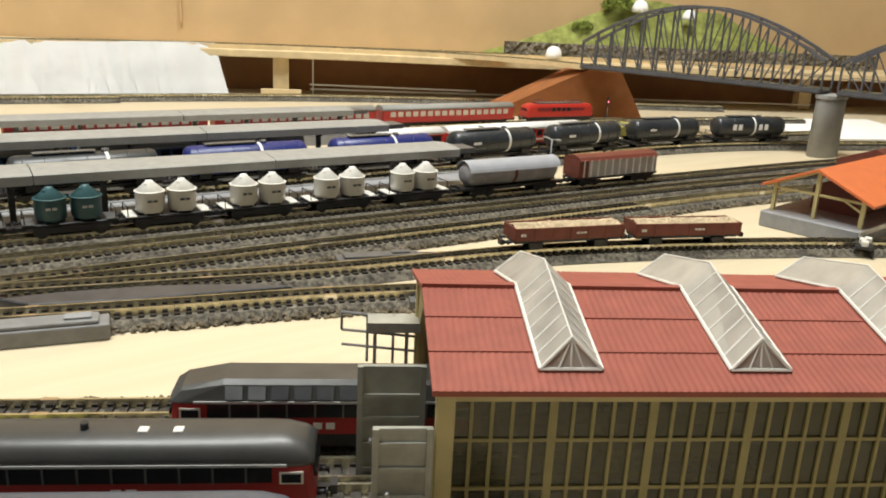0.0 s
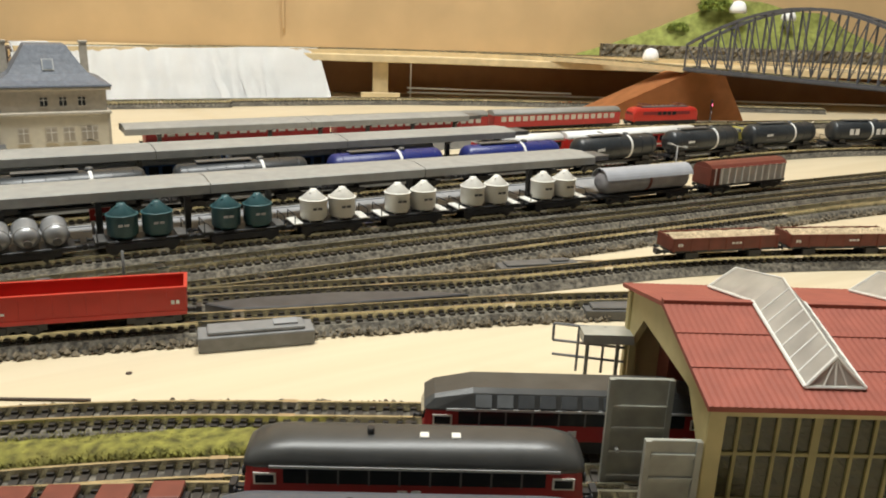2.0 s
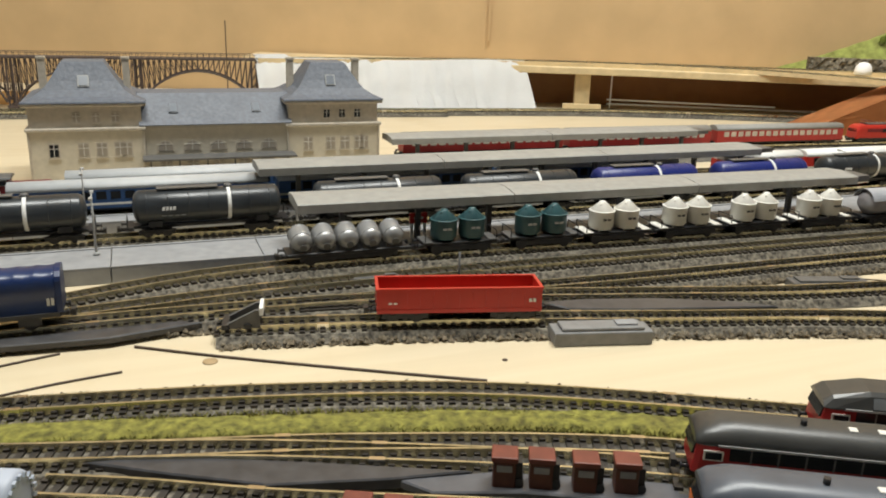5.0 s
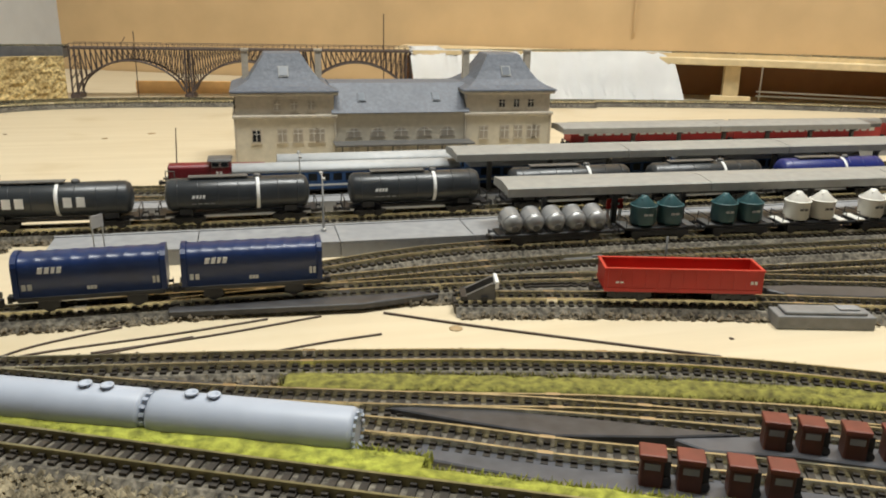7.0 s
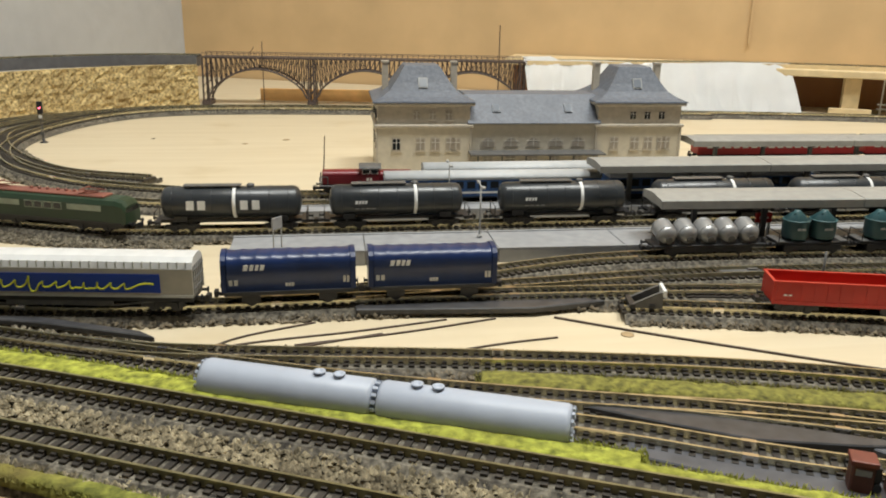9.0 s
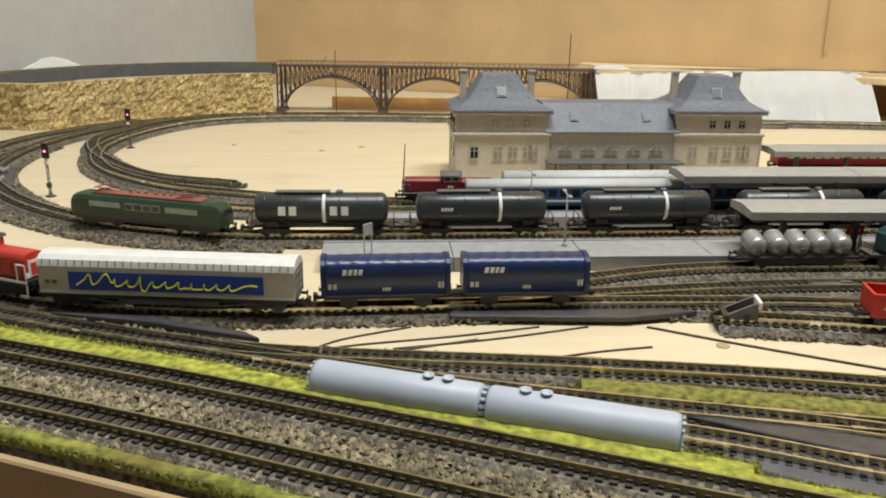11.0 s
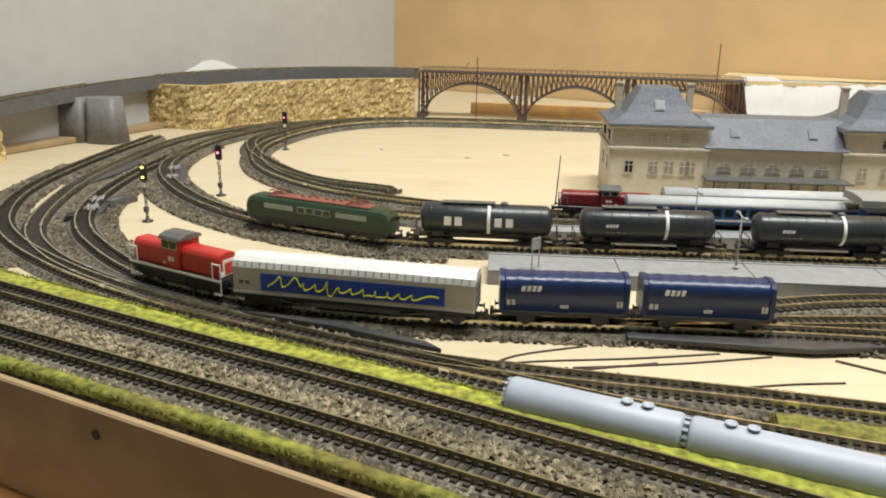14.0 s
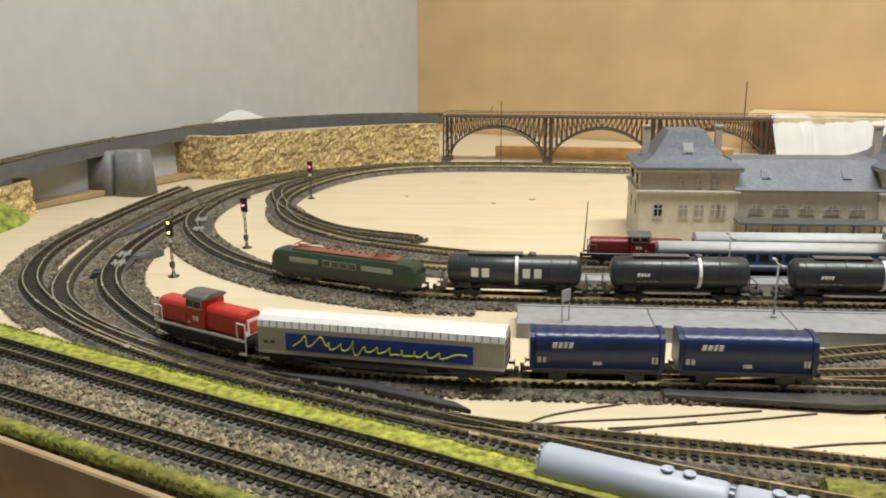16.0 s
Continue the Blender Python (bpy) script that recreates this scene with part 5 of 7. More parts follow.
sb = coach("red local coach with pale windows and a grey roof", mat("coach_dull_red", (0.40, 0.035, 0.03), 0.45, var=0.08, scale=100), ROOFG, "red local coaches", half=0.0835, stripe=WINL)
sb.matrix_basis = on("T12", 0.2215)
for x in (0.3955, 0.5700):
    copy_thing(sb, on("T12", x))


def yellow_wagon():
    t = thing("flat_wagon", "yellow works wagon with low grey sides", "wagon")
    half = 0.042
    bm = B()
    box(bm, -half, half, -0.0086, 0.0086, 0.0070, 0.0165)
    bevel(bm, 0.0006, 1)
    part("body", bm, YELLOW, t)
    for k in range(9):
        bm = B()
        x = -half + 0.005 + k * 0.0092
        box(bm, x - 0.002, x + 0.002, -0.0090, 0.0090, 0.0155, 0.0190)
        part("stanchion", bm, GREYP if k % 2 else YELLOW, t)
    frame_(t, half, 0.0078)
    for s in (-1, 1):
        bogie(t, s * half * 0.68)
    ends(t, half)
    return t


yellow_wagon().matrix_basis = on("T10", 0.678)


def electric_loco(label, body, roofm, half, at, panel):
    t = thing("electric_locomotive", label, "locomotive")
    w = 0.0090
    prof = [(-w, 0.0066), (-w, 0.0185), (-w * 0.85, 0.0212), (-w * 0.5, 0.0222), (w * 0.5, 0.0222), (w * 0.85, 0.0212), (w, 0.0185), (w, 0.0066)]
    bm = B()
    secs = []
    for x, k, dz in ((-half, 0.90, -0.004), (-half + 0.0022, 0.97, -0.0012), (-half + 0.0065, 1, 0), (half - 0.0065, 1, 0), (half - 0.0022, 0.97, -0.0012), (half, 0.90, -0.004)):
        secs.append([(x, y * k, z + (dz if z > 0.012 else 0)) for y, z in prof])
    loft(bm, secs)
    part("body", bm, body, t)
    bm = B()
    box(bm, -half * 0.72, half * 0.72, -0.0055, 0.0055, 0.0218, 0.0232)
    bevel(bm, 0.0004, 1)
    part("roof_deck", bm, roofm, t)
    for s in (-1, 1):
        bm = B()
        x = s * half * 0.55
        for y in (-0.0042, 0.0042):
            rod(bm, (x - 0.008, y, 0.0236), (x + 0.006, y * 0.9, 0.0252), 0.0004, 5)
            rod(bm, (x + 0.006, y * 0.9, 0.0252), (x - 0.007, y * 0.8, 0.0262), 0.0004, 5)
        rod(bm, (x - 0.007, -0.0055, 0.0263), (x - 0.007, 0.0055, 0.0263), 0.0005, 5)
        rod(bm, (x - 0.008, -0.005, 0.0236), (x - 0.008, 0.005, 0.0236), 0.0005, 5)
        part("pantograph", bm, COPPER, t)
        for k in range(3):
            bm = B()
            turned(bm, [(0.0011, 0.0228), (0.0011, 0.0242), (0.0006, 0.0246)], 10, (s * (0.004 + 0.006 * k), 0.002, 0))
            part("insulator", bm, COPPER, t)
        y = s * (w + 0.0001)
        for k in range(4):
            bm = B()
            x = -0.0105 + k * 0.0070
            box(bm, x - 0.0026, x + 0.0026, y - 0.0003, y + 0.0003, 0.0140, 0.0176)
            part("window", bm, GLASS, t)
            bm = B()
            box(bm, x - 0.0031, x + 0.0031, y - 0.0002, y + 0.0002, 0.0135, 0.0181)
            part("window_frame", bm, panel, t)
        for x0, x1 in ((-half * 0.72, -half * 0.30), (half * 0.30, half * 0.72)):
            bm = B()
            box(bm, x0, x1, y - 0.0002, y + 0.0002, 0.0142, 0.0178)
            part("vent", bm, panel, t)
        bm = B()
        box(bm, -half * 0.94, half * 0.94, y - 0.0003, y + 0.0003, 0.0062, 0.0074)
        part("skirt", bm, BLACKP, t)
        bm = B()
        box(bm, min(s * half, s * (half - 0.002)) , max(s * half, s * (half - 0.002)), -0.0068, 0.0068, 0.0138, 0.0168)
        part("windscreen", bm, GLASS, t, "dark cab windscreen")
        bogie(t, s * half * 0.58, 0.018)
    bm = B()
    box(bm, -half * 0.96, half * 0.96, -0.0072, 0.0072, 0.0040, 0.0066)
    part("underframe", bm, BLACKP, t)
    ends(t, half)
    t.matrix_basis = at
    return t


GREYG = mat("vent_grey_green", (0.27, 0.31, 0.24), 0.5, var=0.1, scale=120)
electric_loco("dark green electric locomotive with red roof gear", GREENL, COPPER, 0.0585, on("T9", -0.3915), GREYG)
electric_loco("bright red electric locomotive with raised roof gear", REDB, DARKGREY, 0.0465, on("T12", 0.7195), REDD)


GREYV = mat("vent_dark_grey", (0.075, 0.08, 0.085), 0.45, var=0.12, scale=150)


def big_diesel(label, body, roofm, u, n_, front=None, facet=False):
    """Large mainline diesel: a rounded roof, or one of flat slopes with vent panels, over cabs at each end."""
    t = thing("diesel_locomotive", label, "locomotive", group="diesels at the engine shed")
    half, w = 0.0505, 0.0090
    low = [(-w, 0.0060), (-w, 0.0165), (w, 0.0165), (w, 0.0060)]
    bm = B()
    secs = []
    for x, k in ((-half, 0.86), (-half + 0.0020, 0.96), (-half + 0.006, 1), (half - 0.006, 1), (half - 0.0020, 0.96), (half, 0.86)):
        secs.append([(x * (0.975 if z > 0.012 else 1.0), y * k, z) for y, z in low])
    loft(bm, secs)
    bevel(bm, 0.0006, 2)
    part("body", bm, body, t)
    bm = B()
    secs = []
    if facet:
        up = [(-w * 1.01, 0.0163), (-w * 1.0, 0.0170), (-w * 0.80, 0.0214), (-w * 0.62, 0.0226), (w * 0.62, 0.0226), (w * 0.80, 0.0214), (w * 1.0, 0.0170), (w * 1.01, 0.0163)]
        ends_x = ((0.0006, 0.90, 0.30), (0.0040, 0.99, 0.62), (0.0170, 1, 1))
    else:
        up = [(-w * 1.01, 0.0163), (-w, 0.0178), (-w * 0.94, 0.0196), (-w * 0.80, 0.0212), (-w * 0.55, 0.0223), (-w * 0.25, 0.0228), (w * 0.25, 0.0228), (w * 0.55, 0.0223), (w * 0.80, 0.0212), (w * 0.94, 0.0196), (w, 0.0178), (w * 1.01, 0.0163)]
        ends_x = ((0.0006, 0.88, 0.42), (0.0035, 0.96, 0.74), (0.0090, 1, 0.96), (0.0140, 1, 1))
    lay = [(-half + x, k, dz) for x, k, dz in ends_x]
    lay += [(-x, k, dz) for x, k, dz in lay[::-1]]
    for x, k, dz in lay:
        secs.append([(x, y * k, 0.0163 + (z - 0.0163) * dz) for y, z in up])
    loft(bm, secs, smooth=not facet)
    part("roof", bm, roofm, t)
    if facet:
        for s in (-1, 1):
            for k in range(9):
                bm = B()
                x = -0.0300 + k * 0.0072
                m = pose(x, s * w * 0.90, 0.0192, -s * 67, 0, 0)
                box(bm, -0.0027, 0.0027, -0.0019, 0.0019, -0.0004, 0.0005, m)
                part("vent_panel", bm, mat("roof_vent_grey", (0.16, 0.17, 0.175), 0.45, var=0.1, scale=150) if k < 2 else GREYV, t, "pale roof vent panel" if k < 2 else "grey roof vent panel")
    for s in (-1, 1):
        y = s * (w + 0.00005)
        # Silver strip stands in for the highlight along the roof shoulder
        bm = B()
        box(bm, -half * 0.84, half * 0.84, min(y, y + s * 0.0004), max(y, y + s * 0.0004), 0.0163, 0.0170)
        part("shoulder_strip", bm, SILVER, t)
        bm = B()
        box(bm, -half * 0.76, half * 0.76, min(y, y + s * 0.0002), max(y, y + s * 0.0002), 0.0118, 0.0162)
        part("window_band", bm, GLASS, t)
        for k in range(8):
            bm = B()
            x = -half * 0.62 + k * half * 1.24 / 7
            box(bm, x - 0.0003, x + 0.0003, min(y, y + s * 0.0004), max(y, y + s * 0.0004), 0.0116, 0.0162)
            part("pillar", bm, DARKGREY, t)
        for x0 in (-half * 0.93, half * 0.80):
            bm = B()
            box(bm, x0, x0 + half * 0.13, min(y - s * 0.0004, y + s * 0.0003), max(y - s * 0.0004, y + s * 0.0003), 0.0114, 0.0148)
            part("cab_window", bm, CREAMY, t, "pale framed cab side window")
            bm = B()
            box(bm, x0 + 0.0006, x0 + half * 0.13 - 0.0006, min(y, y + s * 0.0005), max(y, y + s * 0.0005), 0.0119, 0.0143)
            part("cab_glass", bm, GLASS, t)
        bars(t, "mark", -half * 0.10, half * 0.06, y, 0.0080, 0.0100, CREAMY, 2)
        bars(t, "mark", half * 0.3, half * 0.5, y, 0.0078, 0.0084, CREAMY, 3)
        bm = B()
        e = s * half
        loft(bm, [[(e * 0.985, -0.0068, 0.0122), (e * 0.985, 0.0068, 0.0122), (e * 0.955, 0.0066, 0.0166), (e * 0.955, -0.0066, 0.0166)], [(e * 1.006, -0.0068, 0.0122), (e * 1.006, 0.0068, 0.0122), (e * 0.976, 0.0066, 0.0166), (e * 0.976, -0.0066, 0.0166)]])
        part("windscreen", bm, GLASS, t)
        if front is not None:
            bm = B()
            box(bm, min(e * 0.86, e * 1.004), max(e * 0.86, e * 1.004), -w * 0.93, w * 0.93, 0.0062, 0.0120)
            bevel(bm, 0.0006, 1)
            part("nose", bm, front, t, "orange painted nose")
        bogie(t, s * half * 0.58, 0.0175)
    if not facet:
        for x in (0.0025, 0.0120):
            bm = B()
            box(bm, x - 0.0014, x + 0.0014, -0.0030, -0.0002, 0.0222, 0.0231)
            bevel(bm, 0.0002, 1)
            part("roof_hatch", bm, CREAMY, t, "small pale roof hatch")
        bm = B()
        rod(bm, (-0.0135, -0.0010, 0.0224), (-0.0135, -0.0010, 0.0246), 0.0011, 10)
        part("exhaust", bm, BLACKP, t)
    bm = B()
    box(bm, -half * 0.95, half * 0.95, -0.0080, 0.0080, 0.0042, 0.0060)
    box(bm, -0.012, 0.012, -0.0084, 0.0084, 0.0018, 0.0060)
    part("underframe", bm, BLACKP, t)
    ends(t, half)
    c = Vector((0.876, -0.482)) * u + Vector((0.482, 0.876)) * n_
    t.matrix_basis = pose(c.x, c.y, R, 0, 0, -28.8) @ Matrix.Diagonal((0.9, 0.97, 0.98, 1))
    return t


for u, n_ in ((0.0360, 0.2720), (-0.0112, 0.2390), (-0.0140, 0.2060)):
    ends_ = [Vector((0.876, -0.482)) * k + Vector((0.482, 0.876)) * n_ for k in (u - 0.048, u + 0.02, u + 0.10)]
    track("S%d" % (n_ * 1000), [(p.x, p.y) for p in ends_], "short ballasted track running into the engine shed", False)
big_diesel("traffic red mainline diesel locomotive with faceted grey roof and vents", REDL, LOCOROOF, 0.0360, 0.2720, facet=True)
big_diesel("traffic red mainline diesel locomotive with a rounded glossy grey roof", REDL, LOCOROOF, -0.0112, 0.2390)
big_diesel("blue-grey roofed diesel locomotive with an orange nose", LOCOROOF2, LOCOROOF2, -0.0140, 0.2060, ORANGE)


def tube(a, b, xl, r=0.0080):
    """A loose unfinished tank barrel with ribbed end rings and two lids on top."""
    a, b = Vector(a), Vector(b)
    d = b - a
    t = thing("tank_barrel", "unpainted pale grey plastic tank barrel lying beside the track", "tank barrel", group="loose tank barrels", at=pose(a.x, a.y, a.z, 0, 0, math.degrees(math.atan2(d.y, d.x))))
    L = d.length
    bm = B()
    turned(bm, [(r * 0.7, 0), (r * 0.93, 0.0004), (r, 0.0018), (r, L - 0.0018), (r * 0.93, L - 0.0004), (r * 0.7, L)], 30, (0, 0, 0), "x")
    part("barrel", bm, CYLG, t)
    for x in (xl * L, xl * L + 0.0078):
        bm = B()
        turned(bm, [(0.0017, r - 0.0012), (0.0017, r + 0.0006), (0.0023, r + 0.0007), (0.0023, r + 0.0012), (0.0015, r + 0.0012), (0.0013, r + 0.0006), (0.0004, r + 0.0006)], 16, (x, 0, 0))
        part("lid", bm, CYLG, t)
    for e in (0.0, L):
        for k in range(16):
            bm = B()
            an = 2 * math.pi * k / 16
            s = 0.0006 if e == 0 else -0.0006
            box(bm, min(e - s * 1.5, e), max(e - s * 1.5, e), -0.0006, 0.0006, r * 0.74, r * 0.92, Matrix.Rotation(an, 4, "X"))
            part("tooth", bm, CYLG, t)


tube((-0.2605, 0.3255, 0.0140), (-0.1965, 0.3005, 0.0140), 0.685)
tube((-0.1948, 0.2998, 0.0140), (-0.1300, 0.2745, 0.0140), 0.20)
# ---------------------------------------------------------------- buildings
PANEL = mat("curtained_pane", (0.33, 0.29, 0.24), 0.35, var=0.08, scale=120)


def window(parent, x0, x1, z0, z1, y, arch=False, bars_=True, frame_m=None, dark=False):
    """A framed pane set on a wall face that looks towards -y."""
    bm = B()
    if arch:
        n = 12
        r, cx = (x1 - x0) / 2, (x0 + x1) / 2
        pts = [(cx + math.cos(math.pi * k / n) * r, z0 + math.sin(math.pi * k / n) * (z1 - z0)) for k in range(n + 1)]
    else:
        pts = [(x0, z0), (x1, z0), (x1, z1), (x0, z1)]
    loft(bm, [[(x, y, z) for x, z in pts], [(x, y - 0.0005, z) for x, z in pts]])
    w = part("window", bm, frame_m or SAND, parent)
    bm = B()
    cx, cz = sum(p[0] for p in pts) / len(pts), z0 + (z1 - z0) * 0.45
    ins = [(cx + (x - cx) * 0.80, cz + (z - cz) * 0.82) for x, z in pts]
    loft(bm, [[(x, y - 0.0003, z) for x, z in ins], [(x, y - 0.0007, z) for x, z in ins]])
    part("pane", bm, GLASS if dark else PANEL, w)
    if bars_:
        bm = B()
        box(bm, cx - 0.0002, cx + 0.0002, y - 0.0009, y - 0.0004, z0 + 0.0004, z1 - 0.0004)
        box(bm, x0 + 0.0004, x1 - 0.0004, y - 0.0009, y - 0.0004, z0 + (z1 - z0) * 0.62, z0 + (z1 - z0) * 0.62 + 0.0004)
        part("glazing_bar", bm, CREAMY, w)
    if not arch:
        bm = B()
        box(bm, x0 - 0.0006, x1 + 0.0006, y - 0.0010, y, z0 - 0.0008, z0)
        part("sill", bm, SAND, w)


def station():
    t = thing("station_building", "cream stone station building with two slate-roofed corner pavilions", "station", at=pose(0, 0.737, 0, 0, 0, -0.5))
    D = 0.075
    X = [(-0.170, -0.087), (0.028, 0.107)]
    for x0, x1 in X:
        bm = B()
        box(bm, x0, x1, 0, D, 0.0, 0.0435)
        part("wall", bm, PLASTER, t)
        bm = B()
        box(bm, x0 + 0.0008, x1 - 0.0008, 0.0008, D - 0.0008, 0.0462, 0.0625)
        part("wall", bm, SAND, t)
        bm = B()
        box(bm, x0 - 0.0022, x1 + 0.0022, -0.0022, D + 0.0022, 0.0435, 0.0462)
        bevel(bm, 0.0006, 1)
        part("string_course", bm, SAND, t)
        bm = B()
        box(bm, x0 - 0.0030, x1 + 0.0030, -0.0030, D + 0.0030, 0.0625, 0.0652)
        bevel(bm, 0.0007, 1)
        part("cornice", bm, SAND, t)
        bm = B()
        cx, cy = (x0 + x1) / 2, D / 2
        hw, hd = (x1 - x0) / 2 + 0.0036, D / 2 + 0.0036
        lv = [(1.0, 0.0652), (0.99, 0.0664), (0.82, 0.0694), (0.66, 0.0740), (0.55, 0.0805), (0.44, 0.0880), (0.35, 0.0945), (0.33, 0.0950)]
        loft(bm, [[(cx - hw * k, cy - hd * k, z), (cx + hw * k, cy - hd * k, z), (cx + hw * k, cy + hd * k, z), (cx - hw * k, cy + hd * k, z)] for k, z in lv])
        part("roof", bm, SLATE, t, "blue-grey slate hipped roof")
        for xx in (x0 + 0.010, x1 - 0.010):
            bm = B()
            box(bm, xx - 0.0028, xx + 0.0028, cy + 0.004, cy + 0.010, 0.070, 0.0955)
            box(bm, xx - 0.0034, xx + 0.0034, cy + 0.0034, cy + 0.0106, 0.0955, 0.0972)
            part("chimney", bm, SAND, t)
        bm = B()
        m = pose(cx, cy - hd * 0.565, 0.0805, 60, 0, 0)
        box(bm, -0.0042, 0.0042, -0.0048, 0.0048, -0.001, 0.0008, m)
        rl = part("roof_light", bm, STEELW, t)
        bm = B()
        box(bm, -0.0033, 0.0033, -0.0039, 0.0039, 0.0004, 0.0012, m)
        # The left pavilion's pane is paler: its reflection is put into the colour
        part("pane", bm, mat("roof_pane_reflection", (0.34, 0.36, 0.39), 0.2, var=0.05, scale=90) if x0 < 0 else ROOFPANE, rl)
        for k in range(3):
            x = x0 + (x1 - x0) * (0.42 + 0.17 * k)
            window(t, x - 0.0032, x + 0.0032, 0.0500, 0.0580, 0.0008, dark=x0 > 0)
        window(t, x0 + 0.013, x0 + 0.021, 0.0230, 0.0345, 0.0, dark=x0 < 0)
        for k in range(3):
            x = x0 + (x1 - x0) * (0.46 + 0.16 * k)
            window(t, x - 0.0042, x + 0.0042, 0.0230, 0.0345, 0.0)
        window(t, x1 - 0.017, x1 - 0.009, 0.0230, 0.0345, 0.0)
        for xx in (x0, x1):
            bm = B()
            box(bm, xx - 0.0009, xx + 0.0009, -0.0009, 0.0012, 0.0, 0.0435)
            part("quoin", bm, SAND, t)
    x0, x1 = -0.087, 0.028
    bm = B()
    box(bm, x0, x1, 0.0015, D - 0.0015, 0.0, 0.0455)
    part("wall", bm, PLASTER, t)
    bm = B()
    box(bm, x0, x1, -0.0012, D + 0.0012, 0.0450, 0.0470)
    part("cornice", bm, SAND, t)
    bm = B()
    prism(bm, [(-0.002, 0.0468), (-0.002, 0.0474), (0.022, 0.0700), (D - 0.022, 0.0700), (D + 0.002, 0.0474), (D + 0.002, 0.0468)], x0 - 0.003, x1 + 0.003)
    part("roof", bm, SLATE, t, "blue-grey slate roof")
    for k in range(5):
        x = x0 + (x1 - x0) * (0.14 + 0.18 * k)
        window(t, x - 0.0070, x + 0.0070, 0.0255, 0.0345, 0.0015, arch=True)
        window(t, x - 0.0050, x + 0.0050, 0.004, 0.0215, 0.0015)
    for x in (-0.063, 0.003):
        m = pose(x, 0.010, 0.0592, 43.3, 0, 0)
        bm = B()
        box(bm, -0.0036, 0.0036, -0.0050, 0.0050, -0.001, 0.0008, m)
        rl = part("roof_light", bm, LOCOROOF2, t)
        bm = B()
        box(bm, -0.0028, 0.0028, -0.0041, 0.0041, 0.0004, 0.0012, m)
        part("pane", bm, ROOFPANE, rl)
    bm = B()
    box(bm, x0 - 0.002, x1 + 0.004, -0.020, 0.0013, 0.0215, 0.0228)
    part("platform_roof", bm, DARKGREY, t, "flat dark canopy along the front")
    for k in range(6):
        bm = B()
        x = x0 + 0.004 + k * 0.0215
        box(bm, x - 0.0006, x + 0.0006, -0.0185, -0.0173, 0.0, 0.0215)
        part("canopy_post", bm, DARKGREY, t)
    for xs in X:
        for xx in (xs[0], xs[1]):
            s = -1 if xx == xs[0] else 1
            for yy in (0.018, 0.048):
                for z0, z1 in ((0.0230, 0.0345), (0.0500, 0.0580)):
                    bm = B()
                    box(bm, xx + s * -0.0006, xx + s * 0.0008, yy - 0.004, yy + 0.004, z0, z1)
                    part("side_window", bm, GLASS, t)


station()


